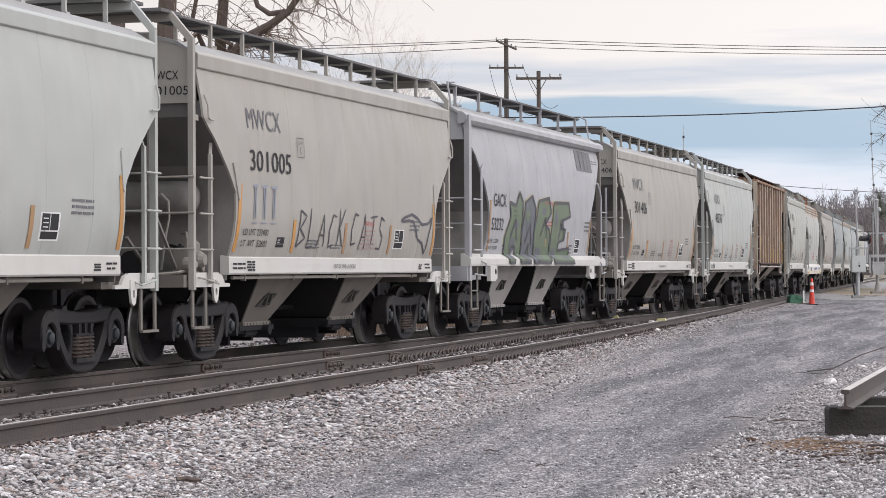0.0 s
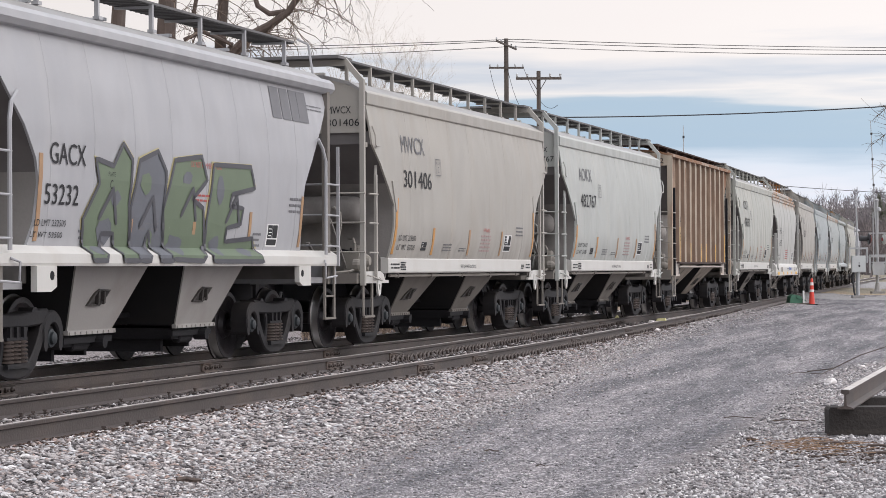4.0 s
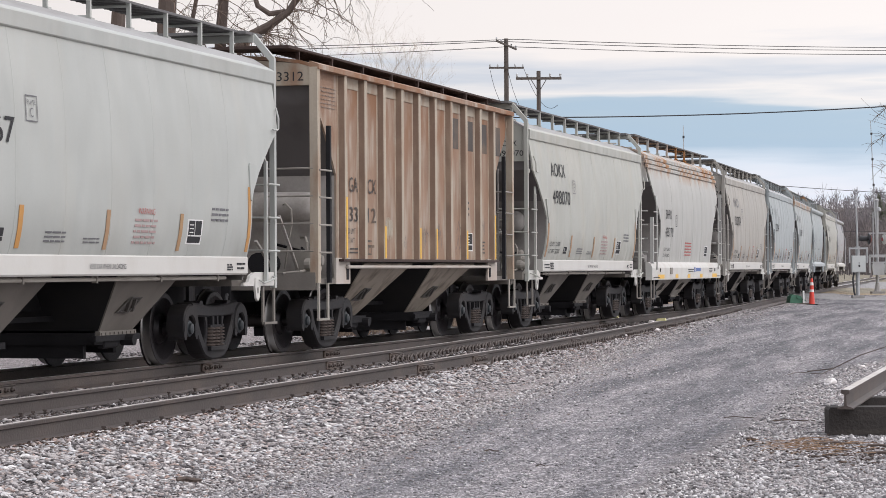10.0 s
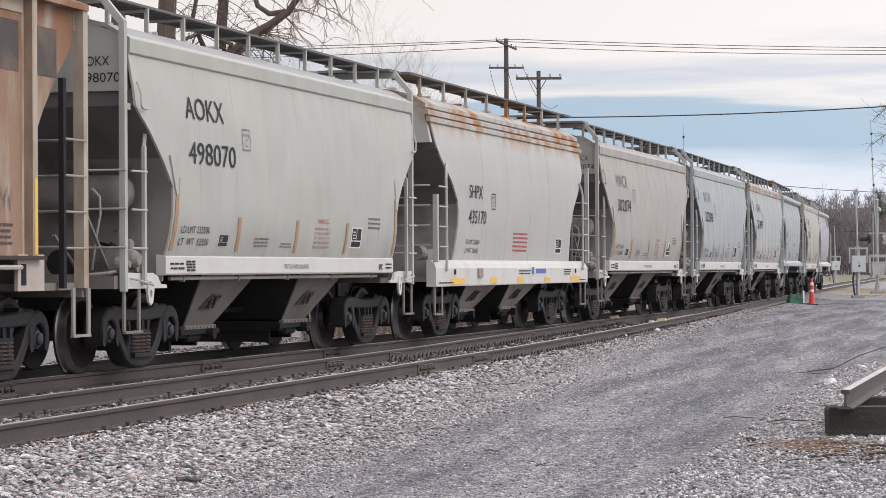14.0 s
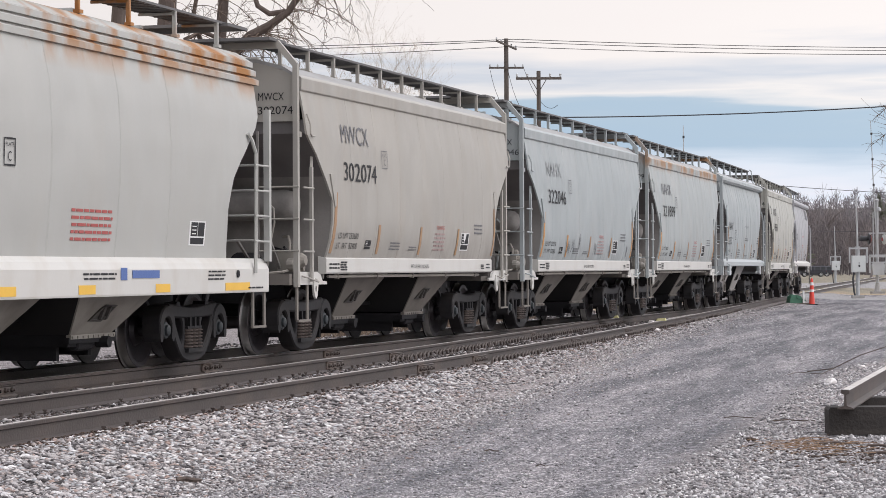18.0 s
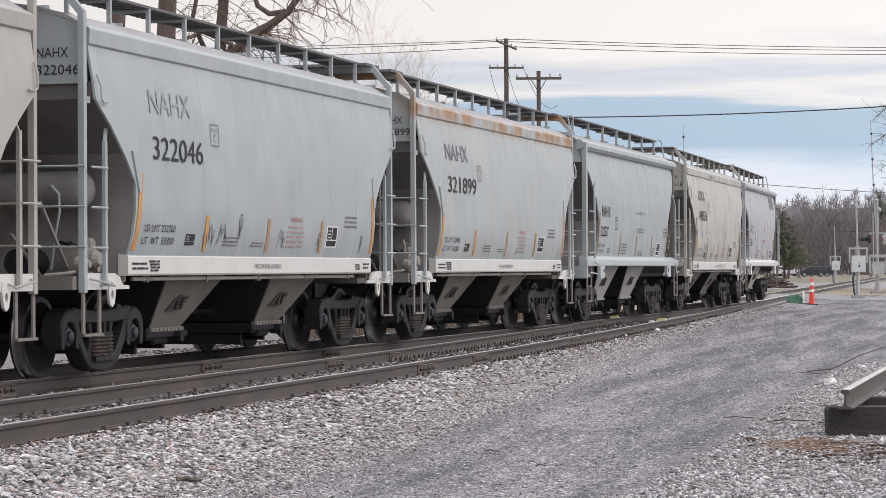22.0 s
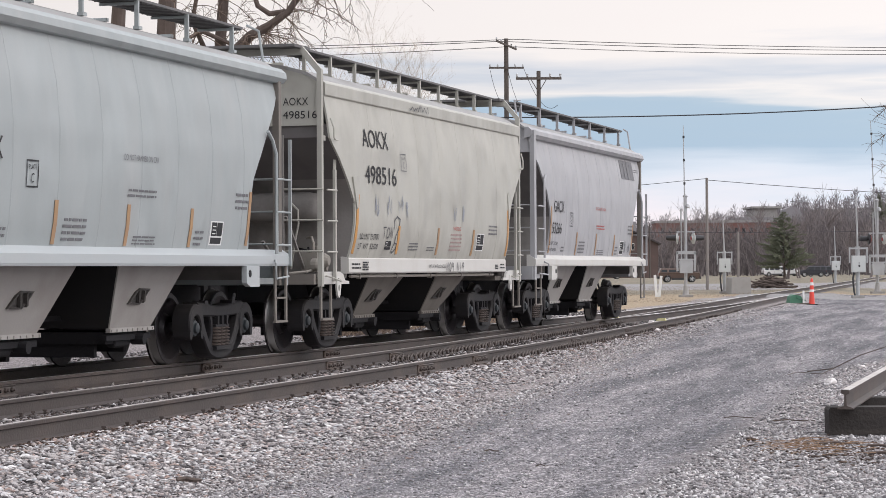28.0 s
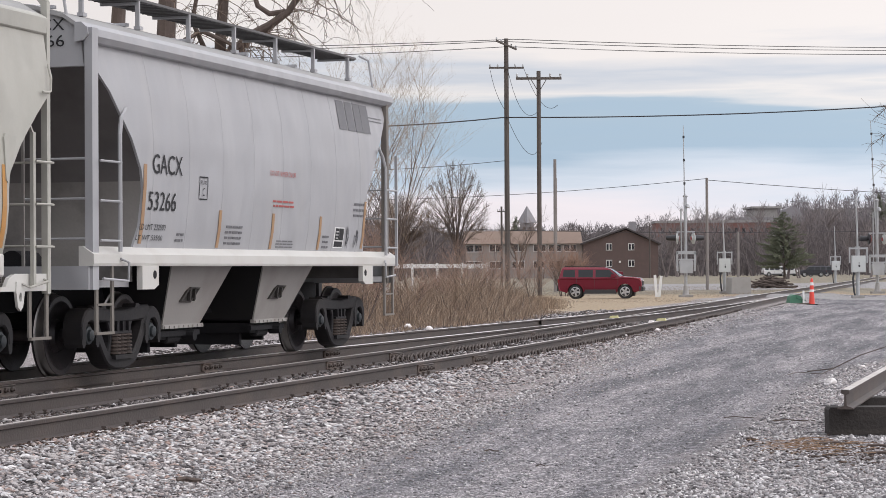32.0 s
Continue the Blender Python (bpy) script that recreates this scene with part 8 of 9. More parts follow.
def make_foreground():
    b = thing("rail_stub", "length of worn rail propped on black timber blocks", "rail stub", m=pose(3.45, 20.9, -0.31))
    part("timber_block", G().prism([(-0.03, 0.0), (-0.035, 0.22), (-0.02, 0.245), (2.4, 0.245), (2.4, 0.0)], -0.05, 0.20), M_CREOSOTE, b, "black creosoted timber")
    part("timber_block", G().prism([(0.42, 0.0), (0.42, 0.245), (2.8, 0.245), (2.8, 0.0)], 1.5, 1.75), M_CREOSOTE, b, "black creosoted timber")
    rings = []
    for t in (0, 0.33, 0.66, 1.0):
        px, py = 0.06 + 1.36 * t, -0.35 + 5.1 * t
        rings.append([(px + a * 0.967, py - a * 0.256, 0.417 + c) for a, c in RAIL_PROF])
    r = part("rail_piece", G().loft(rings), M_RAIL, b, "worn rail with a bright head")
    r.data.materials.append(M_RAILDULL)
    for p in r.data.polygons:
        if p.normal.z > 0.7 and p.center.z > 0.38:
            p.material_index = 1
    rng = random.Random(8)
    spots = [(4.92, 29.8, 0.07, "crumpled white plastic cup"), (6.15, 34.5, 0.04, "scrap of white litter"), (5.05, 57.0, 0.085, "white plastic bag on the ballast"), (4.6, 50.5, 0.06, "crumpled white paper"), (3.6, 46.5, 0.05, "small white scrap"), (-0.35, 57.5, 0.09, "white plastic bag in the weeds"), (-0.9, 60, 0.1, "white scrap in the weeds")]
    for x, y, r, lab in spots:
        g = G()
        n = 10
        rings = []
        for i, (h, q) in enumerate(((0, 0.7), (0.35, 1.0), (0.8, 0.9), (1.15, 0.6), (1.25, 0.2))):
            rings.append([(x + r * q * rng.uniform(0.75, 1.2) * math.cos(a), y + r * q * rng.uniform(0.75, 1.2) * math.sin(a), h * r * 0.9 * rng.uniform(0.85, 1.1)) for a in np.linspace(0, 6.283, n + 1)[:-1]])
        z = float(ground_z(np.array(x), np.array(y)))
        tagged(part("litter", g.loft([[(a, b, c + z) for a, b, c in rr] for rr in rings]), M_LITTER), lab, "litter", "litter")
    # splinters of wood, bark and a dark stick on the gravel
    sticks = [(-1.78, 16.4, 0.17, 2, 0.022), (-1.1, 25.2, 0.16, 25, 0.009), (-0.2, 24.2, 0.2, 12, 0.008), (2.95, 23.5, 0.3, 5, 0.006), (3.3, 19.6, 0.35, 10, 0.014), (3.5, 18.3, 0.4, -20, 0.016), (3.6, 19.2, 0.3, -30, 0.014), (0.39, 19.26, 0.12, 8, 0.007), (3.42, 23.0, 0.42, 3, 0.008), (2.63, 20.1, 0.08, 30, 0.02), (0.75, 17.9, 0.1, 5, 0.005)]
    for x, y, l, a, r in sticks:
        z = float(ground_z(np.array(x), np.array(y)))
        d = Vector((math.cos(radians(a)), math.sin(radians(a)), 0)) * l / 2
        p = Vector((x, y, z + r))
        g = G().tube([p - d, p - d * 0.3 + Vector((0, 0.02, 0.01)), p + d * 0.4 - Vector((0, 0.01, 0)), p + d], r, 6, r * 0.6)
        tagged(part("stick", g, M_BARK), "dark weathered stick lying on gravel", "stick", "sticks")
    pts = np.array([[rng.gauss(3.2, 0.35), rng.gauss(18.4, 0.8)] for _ in range(420)])
    z = ground_z(pts[:, 0], pts[:, 1])
    ob = scatter("wood_chips", "brown bark chips and dead leaves on gravel", np.stack([pts[:, 0], pts[:, 1], z + 0.012], -1), np.array([rng.uniform(0.006, 0.022) for _ in range(420)]), M_DEBRIS, flat=0.3, seed=9, ico=False)
    straw = G()
    for _ in range(120):
        x, y = rng.gauss(2.98, 0.22), rng.gauss(19.4, 0.45)
        z = float(ground_z(np.array(x), np.array(y))) + rng.uniform(0.008, 0.03)
        a, l = rng.gauss(0.1, 0.5), rng.uniform(0.03, 0.10)
        d = Vector((math.cos(a), math.sin(a), rng.uniform(-0.08, 0.08))) * l
        straw.tube([Vector((x, y, z)) - d, Vector((x, y, z + 0.006)), Vector((x, y, z)) + d], 0.0022, 3)
    tagged(part("straw", straw, M_STRAW), "orange-brown dead straw beside the timber", "straw", kind="stuff")
    pts = []
    for _ in range(4200):
        s = 2 + 40 * rng.random() ** 1.2
        pts.append(on_track(s, second(s) + (0.82 + abs(rng.gauss(0, 0.22)) if rng.random() < 0.62 else rng.uniform(-0.66, 0.66)))[:2])
    pts = np.array(pts)
    z = ground_z(pts[:, 0], pts[:, 1])
    scatter("dead_leaves", "scattered brown leaves and splinters on ballast", np.stack([pts[:, 0], pts[:, 1], z + 0.02], -1), np.array([rng.uniform(0.006, 0.020) for _ in range(4200)]), M_DEBRIS, flat=0.3, seed=10, ico=False)
    # fallen branch over the road edge
    g = G()
    g.tube([(5.0, 32.3, -0.25), (5.3, 32.0, -0.20), (5.7, 32.1, -0.02), (6.1, 32.4, 0.08), (6.6, 32.6, 0.12)], 0.009, 5, 0.005)
    g.tube([(5.3, 32.0, -0.2), (5.1, 31.7, -0.26), (4.8, 31.9, -0.24), (4.6, 31.6, -0.27)], 0.007, 5, 0.004)
    tagged(part("fallen_branch", g, M_BARK), "thin dark fallen branch at the yard's edge", "branch")


make_foreground()


# ---------------------------------------------------------------- trees
def grow(g, twigs, p, d, length, r, level, rng, droop=0.0, kids=4, cut=4):
    """A limb and the limbs that leave it; fine ones go into the twig mesh."""
    n = 4 if level < 3 else 3
    pts = [p]
    for i in range(n):
        d = (d + Vector((rng.uniform(-1, 1), rng.uniform(-1, 1), rng.uniform(-0.6, 0.6))) * 0.11 + Vector((0, 0, 0.10 if level < 2 else -droop))).normalized()
        pts.append(pts[-1] + d * length / n)
    tgt = g if level < 2 else twigs
    tgt.tube(pts, r, 7 if level == 0 else 5 if level < 2 else 3, r * 0.55)
    if level >= cut:
        return
    for k in range(kids):
        t = 0.3 + 0.7 * (k + rng.random()) / kids
        i = min(int(t * n), n - 1)
        q = pts[i].lerp(pts[i + 1], t * n - i)
        side = Vector((rng.uniform(-1, 1), rng.uniform(-1, 1), rng.uniform(0.0, 0.7))).normalized()
        grow(g, twigs, q, (d * 0.9 + side).normalized(), length * rng.uniform(0.5, 0.72), r * 0.5, level + 1, rng, droop, kids, cut)


def bare_tree(x, y, h, label, seed, r=None, mat=None, spread=1.0, cut=4, kids=4, droop=0.0, group="bare trees", stems=1, bark=None):
    rng = random.Random(seed)
    z0 = float(ground_z(np.array(float(x)), np.array(float(y))))
    t = thing("bare_tree", label, "tree", group, m=pose(x, y, z0))
    g, tw = G(), G()
    for k in range(stems):
        d = Vector((rng.uniform(-0.35, 0.35) * spread, rng.uniform(-0.3, 0.3), 1)) if stems > 1 else Vector((0, 0, 1))
        grow(g, tw, Vector((rng.uniform(-0.2, 0.2) * (stems > 1), 0, -0.2)), d.normalized(), h * 0.55, r or h * 0.018, 0, rng, droop, kids, cut)
    part("trunk", g, bark or M_BARK, t, smooth=True)
    part("crown", tw, mat or M_TWIG, t, "fine leafless twigs")
    return t


def big_willow():
    """The old tree behind the train: heavy trunks, a sweeping limb and long hanging twigs."""
    t = thing("bare_tree", "old leafless tree with thick trunks and drooping twigs", "tree", "bare trees", m=pose(-6.3, 60, -0.3))
    rng = random.Random(21)
    g, tw = G(), G()
    limbs = [[(-0.7, 0, -0.3), (-0.7, 0, 4), (-0.75, 0, 7.5), (-0.6, 0.2, 11), (-0.2, 0.3, 15)], [(0.62, 0.4, -0.3), (0.62, 0.4, 5), (0.60, 0.4, 7.4), (0.8, 0.3, 9.6), (1.3, 0, 13)], [(-2.3, 0.3, -0.3), (-2.2, 0.3, 5.0), (-1.9, 0, 9.0), (-2.2, 0, 14)]]
    for pts, r0, r1 in zip(limbs, (0.34, 0.22, 0.30), (0.15, 0.08, 0.1)):
        g.tube(pts, r0, 10, r1)
    branches = [[(0.9, 0.2, 7.0), (1.4, 0.1, 7.5), (1.9, 0, 7.75), (2.4, -0.1, 8.1), (2.9, 0, 8.9), (3.4, 0, 9.8)],
                [(2.3, 0, 8.1), (1.9, 0, 8.05), (1.6, 0, 8.25), (1.45, 0.1, 8.7), (1.5, 0.1, 9.3)],
                [(0.62, 0.4, 6.9), (0.2, 0.3, 7.2), (-0.1, 0.2, 7.9), (0.1, 0, 8.8)], [(0.6, 0.4, 6.6), (0.9, 0.2, 7.3), (0.2, 0, 7.6), (-0.3, 0, 7.4)],
                [(2.9, 0, 8.9), (3.9, 0.2, 9.6), (5.0, 0.2, 9.9)], [(1.3, 0, 9.6), (3.0, 0.1, 10.6), (4.6, 0.3, 10.7)], [(-0.6, 0.2, 9.5), (-1.6, 0, 11), (-3, 0, 12)]]
    for pts in branches:
        g.tube(pts, 0.15 if pts is branches[0] else 0.08, 8, 0.05)
    # drooping twigs that fork again and again, from points along the upper limbs
    def sprig(p, d, l, r, depth):
        n = 6
        pts = [p]
        for j in range(n):
            d = (d + Vector((rng.gauss(0, 0.24), rng.gauss(0, 0.18), rng.gauss(-0.13, 0.20)))).normalized()
            pts.append(pts[-1] + d * l / n)
        tw.tube(pts, r, 4 if depth == 0 else 3, r * 0.45)
        if depth < 2:
            for q in range(rng.randrange(3, 6) if depth == 0 else rng.randrange(1, 4)):
                j = rng.randrange(1, n)
                side = Vector((rng.gauss(0.15, 0.8), rng.gauss(0, 0.5), rng.gauss(-0.05, 0.6)))
                sprig(pts[j], (d + side).normalized(), l * rng.uniform(0.3, 0.6), r * 0.6, depth + 1)

    for k in range(125):
        src = branches[rng.choice((0, 0, 0, 4, 4, 4, 5, 5, 5, 2, 3))]
        i = rng.randrange(len(src) - 1)
        p = Vector(src[i]).lerp(Vector(src[i + 1]), rng.random())
        sprig(p, Vector((rng.uniform(-0.5, 1.0), rng.uniform(-0.5, 0.5), rng.uniform(-0.5, 0.8))).normalized(), rng.uniform(0.7, 1.9), rng.uniform(0.010, 0.020), 0)
    part("trunk", g, M_BARK, t, "heavy dark trunks and limbs", True)
    part("crown", tw, M_TWIG, t, "long drooping leafless twigs")


big_willow()
bare_tree(-2.5, 112, 13.5, "slender pale bare tree with fine upright twigs", 31, 0.038, M_TWIG_WARM, 1.0, 4, 5, -0.05, stems=3)
bare_tree(-1.6, 118, 10.5, "slender pale bare tree with fine twigs", 32, 0.032, M_TWIG_WARM, 1.0, 4, 4, -0.05, stems=2)


def fan_tree(x, y, h, wid, label, seed):
    """A round-headed bare tree: limbs that fan out from a low fork and end in a haze of fine twigs."""
    rng = random.Random(seed)
    t = thing("bare_tree", label, "tree", "bare trees", m=pose(x, y, -0.3))
    g, tw = G(), G()
    g.tube([(0, 0, -0.2), (0.05, 0, h * 0.16), (0, 0, h * 0.36)], 0.30, 8, 0.20)
    for k in range(44):
        th = -2.0 + 4.0 * (k + rng.random()) / 44
        reach = rng.uniform(0.86, 1.0)
        tip = Vector((wid * reach * math.sin(th), rng.uniform(-0.8, 0.8) * wid * abs(math.cos(th)), h * (0.575 + 0.42 * reach * math.cos(th))))
        root = Vector((rng.uniform(-0.12, 0.12), 0, h * rng.uniform(0.16, 0.36)))
        mid = root.lerp(tip, 0.45) + Vector((-tip.x * 0.13 + rng.gauss(0, 0.25), rng.gauss(0, 0.25), 0.04 * h))
        pts = [root.lerp(mid, f / 3) for f in range(3)] + [mid.lerp(tip, f / 4) for f in range(5)]
        g.tube(pts, 0.06, 5, 0.018)
        for q in range(26):
            f = rng.uniform(0.3, 1.0)
            i = min(int(f * 7), 6)
            p = pts[i].lerp(pts[i + 1], f * 7 - i)
            out = (p - Vector((0, 0, h * 0.30))).normalized()
            d = (out + Vector((rng.gauss(0, 0.45), rng.gauss(0, 0.45), rng.gauss(0.1, 0.4)))).normalized()
            l = rng.uniform(0.5, 1.3)
            e = p + d * l
            tw.tube([p, p.lerp(e, 0.5) + Vector((rng.gauss(0, 0.08), 0, rng.gauss(0, 0.08))), e], 0.016, 3, 0.010)
            for r in range(3):
                b = p.lerp(e, rng.uniform(0.3, 0.9))
                tw.tube([b, b + (d + Vector((rng.gauss(0, 0.6), rng.gauss(0, 0.6), rng.gauss(0, 0.5)))).normalized() * l * 0.5], 0.012, 3, 0.008)
    part("trunk", g, M_BARK, t, smooth=True)
    part("crown", tw, M_TWIG, t, "fine dark leafless twigs")


fan_tree(1.8, 300, 15.2, 3.9, "wide round-headed bare tree on the lawn", 33)
fan_tree(-5.5, 306, 11.0, 3.2, "round-headed bare tree on the lawn", 34)
bare_tree(10.5, 330, 10.0, "small bare tree before the long house", 35, 0.14, None, 1.0, 4, 4, 0, stems=2)
bare_tree(14.5, 340, 7.0, "small bare tree before the long house", 36, 0.10, None, 1.0, 3, 4, 0)
bare_tree(6.6, 129, 3.1, "leafless shrub at the pole's foot", 37, 0.028, M_BRUSH, 1.2, 3, 6, 0, "bare shrubs", 7)
bare_tree(7.4, 133, 2.7, "leafless shrub at the pole's foot", 38, 0.028, M_BRUSH, 1.2, 3, 6, 0, "bare shrubs", 7)
road_tree = bare_tree(28.0, 129, 14, "bare tree whose branches reach over the road", 39, 0.2, M_TWIG, 1.0, 4, 4, 0.05)


def overhang(tree):
    """Thin drooping limbs that reach out over the road."""
    rng = random.Random(40)
    for z, reach in ((7.2, 4.0), (8.6, 4.4), (10.2, 4.1), (6.4, 3.7)):
        g = G()
        pts = [Vector((-0.2, 0, z + 1.2)), Vector((-reach * 0.5, 0.2, z + 0.9)), Vector((-reach * 0.8, 0.2, z + 0.3)), Vector((-reach, 0.1, z - 0.4))]
        g.tube(pts, 0.05, 5, 0.012)
        for k in range(26):
            f = rng.uniform(1.2, 2.95)
            p = pts[int(f)].lerp(pts[int(f) + 1], f - int(f))
            e = p + Vector((rng.uniform(-0.7, 0.4), rng.uniform(-0.3, 0.3), rng.uniform(-0.7, 0.35)))
            g.tube([p, p.lerp(e, 0.5) + Vector((0, 0, 0.06)), e], 0.014, 3, 0.007)
        part("drooping_limb", g, M_BARK, tree)


overhang(road_tree)
k = 0
for x, y, h in ((-6, 330, 14), (-3, 345, 13), (-10, 340, 15), (38, 400, 11), (41, 410, 12), (46, 420, 12), (35, 395, 9), (50, 430, 11), (62, 450, 14), (66, 430, 13), (70, 440, 15), (58, 440, 13), (74, 450, 14), (54, 470, 14), (47, 320, 8), (50, 330, 9), (53, 300, 8), (60, 330, 9), (44, 300, 7.5)):
    k += 1
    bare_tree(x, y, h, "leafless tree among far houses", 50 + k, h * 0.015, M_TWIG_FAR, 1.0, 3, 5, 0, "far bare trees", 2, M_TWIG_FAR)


def conifer(x, y, h, wid, seed, label):
    rng = random.Random(seed)
    z0 = float(ground_z(np.array(float(x)), np.array(float(y))))
    t = thing("conifer", label, "tree", "conifers", m=pose(x, y, z0))
    part("trunk", G().tube([(0, 0, -0.2), (0, 0, h)], h * 0.02, 7, 0.02), M_BARK, t)
    g = G()
    n = int(h * 30)
    for i in range(n):
        f = (i + rng.random()) / n
        z = h * (0.17 + 0.81 * f)
        reach = wid * (1 - f) ** 0.7 * rng.uniform(0.4, 1.25) * (1 + 0.18 * math.sin(f * 38)) + 0.15
        a = rng.uniform(0, 6.283)
        d = Vector((math.cos(a), math.sin(a), rng.uniform(-0.1, 0.35)))
        side = Vector((-math.sin(a), math.cos(a), 0))
        for j in range(9):
            q = Vector((0, 0, z)) + d * reach * (0.2 + 0.8 * (j + rng.random()) / 9)
            w = reach * 0.085 + 0.07
            e = (d + side * rng.uniform(-0.8, 0.8) + Vector((0, 0, rng.uniform(-0.2, 0.5)))).normalized() * w * 2
            u = side * w * rng.uniform(0.3, 0.7)
            g.add([q - u, q + e, q + u, q + Vector((0, 0, -w * 0.8))], [(0, 1, 2), (0, 3, 1), (1, 3, 2)])
    part("crown", g, M_CONIFER, t, "dark green needle boughs")


conifer(43.6, 300, 8.8, 3.3, 61, "dark green pine standing by the far lot")
conifer(130, 700, 24, 4.0, 62, "tall dark conifer on the ridge")
conifer(137, 720, 24, 4.0, 64, "tall dark conifer on the ridge")
conifer(15.0, 480, 12.5, 2.4, 63, "small dark conifer behind the long house")


# ---------------------------------------------------------------- houses
def window(house, x, y, z, w, h, facing=-1):
    f = part("window", G().box(x - w / 2, x + w / 2, y - 0.10, y + 0.05, z, z + h), M_TRIM, house, "white framed window")
    for s in (-1, 1):
        cx = x + s * w / 4
        part("pane", G().box(cx - w / 4 + 0.08, cx + w / 4 - 0.06, y - 0.13, y - 0.11, z + 0.1, z + h - 0.1), M_GLASS, f)


def make_houses():
    h = thing("brick_house", "brown brick gabled house with white windows", "house", "houses", m=pose(28.0, 370, -0.25))
    part("wall", G().prism([(-5.9, 0), (5.9, 0), (5.9, 5.4), (0.8, 7.6), (-5.9, 5.4)], 0, 16), M_BRICK, h, "brown brick wall")
    for s, (a, b) in ((0, ((-6.3, 5.25), (0.8, 7.75))), (1, ((6.3, 5.2), (0.8, 7.75)))):
        part("roof", G().sheet([[(a[0], -0.5, a[1]), (a[0], 16.5, a[1])], [(b[0], -0.5, b[1]), (b[0], 16.5, b[1])]], (0, 0, 0.25)), M_ROOFDARK, h, "dark shingled roof slope")
    for x in (-2.2, 1.3):
        for z in (1.75, 4.35):
            window(h, x + 0.35, 0, z, 0.95, 1.1)
    part("chimney", G().box(1.8, 2.9, 6, 7, 6.5, 9.0), M_STONEWALL, h)
    part("wall_lamp", G().box(-0.3, 0.0, -0.15, 0, 2.4, 2.7), M_TRIM, h)
    w = thing("long_house", "long two-storey grey house with tan roof", "house", "houses", m=pose(12.9, 372, -0.25))
    part("wall", G().box(-9.3, 9.2, 0, 11, 0, 5.6), M_SIDING, w, "grey stucco wall")
    part("roof", G().prism([(-0.6, 5.5), (5.5, 7.6), (11.6, 5.5)], -9.6, 9.2, "yz"), M_ROOFTAN, w, "tan brown shingled roof")
    part("gable_end", G().box(-9.36, -9.3, 0.2, 10.8, 0, 5.5), M_BRICK, w)
    for x in (-8.0, -4.6, -1.0, 2.4, 4.8, 7.2):
        for z in (1.6, 4.2):
            window(w, x, 0, z, 2.0 if x > -6 else 2.6, 1.2)
    part("chimney", G().box(2.2, 2.9, 5, 6, 7, 8.7), M_BRICK, w)
    s = thing("steeple", "slate pointed steeple over far roofs", "steeple", "", m=pose(21.5, 600, 0))
    part("belfry", G().box(-1.7, 1.7, -1.7, 1.7, 0, 13.2), M_STONEWALL, s)
    part("spire", G().lathe([(13.0, 2.6), (17.4, 0.05)], (0, 0, 0), "z", 4), M_STONEWALL, s)
    for x in (-0.8, 0.8):
        part("louvre", G().box(x - 0.35, x + 0.35, -1.75, -1.7, 9.5, 12), M_ROOFDARK, s)
    b = thing("brick_block", "long red brick block with a row of windows", "building", "houses", m=pose(84, 700, 0))
    part("wall", G().box(-20.5, 20, 0, 14, 0, 14.8), M_REDBRICK, b)
    part("parapet", G().box(-20.7, 20.2, -0.3, 14.3, 14.8, 15.5), M_CONCRETE, b, "pale parapet")
    for i in range(18):
        for z in (8.2, 11.6):
            part("window", G().box(-19 + 2.2 * i, -18 + 2.2 * i, -0.06, 0.02, z, z + 1.6), M_GLASS, b)
    c = thing("hill_block", "pale grey flat building on the hill", "building", "houses", m=pose(108, 800, 0))
    part("wall", G().box(-8, 12, 0, 20, 0, 18.5), M_STONEWALL, c)
    part("upper_floor", G().box(-2, 6, 0, 20, 18.5, 21.5), M_CONCRETE, c)
    part("roof", G().box(-3, 7.5, -1, 21, 21.5, 22.2), M_CONCRETE, c)
    for i in range(6):
        part("window", G().box(-7 + 3 * i, -5.4 + 3 * i, -0.1, 0.02, 14.5, 16.3), M_GLASS, c)
    d = thing("church_front", "grey stone church front with a cross", "church", "", m=pose(120, 805, 0))
    part("wall", G().prism([(-3.2, 0), (3.2, 0), (3.2, 19.5), (2.2, 21.5), (0.6, 22.2), (-0.6, 22.2), (-2.2, 21.5), (-3.2, 19.5)], 0, 12), M_STONEWALL, d)
    part("cross", G().box(-0.15, 0.15, 0, 0.3, 22, 25.2).box(-0.8, 0.8, 0, 0.3, 23.8, 24.1), M_STONEWALL, d)
    part("arch_window", G().prism([(-0.8, 15), (0.8, 15), (0.8, 18), (0, 19), (-0.8, 18)], -0.1, 0.05), M_ROOFDARK, d)
    tagged(part("brush_pile", brush_pile(), M_BARK, m=pose(24.0, 172, -0.25)), "heap of cut branches and logs", "brush pile", kind="stuff")
    f = thing("white_fence", "white pipe guard fence behind the weeds", "fence", "", m=pose(-5.5, 160, -0.25))
    for i in range(6):
        part("fence_post", G().box(i * 1.7 - 0.08, i * 1.7 + 0.08, -0.06, 0.06, 0, 1.9), M_WHITE, f)
    part("fence_rail", G().box(0, 8.4, -0.05, 0.05, 1.55, 1.83), M_WHITE, f)


def brush_pile():
    g = G()
    rng = random.Random(77)
    for i in range(130):
        a = rng.uniform(0, 3.14)
        x, y = rng.gauss(0, 0.75), rng.gauss(0, 0.5)
        z = max(0.05, (0.9 - abs(x) * 0.55) * rng.random())
        d = Vector((math.cos(a), math.sin(a) * 0.5, rng.uniform(-0.25, 0.25))) * rng.uniform(0.3, 0.9)
        p = Vector((x, y, z))
        g.tube([p - d, p + d], rng.uniform(0.02, 0.06), 5)
    return g


make_houses()


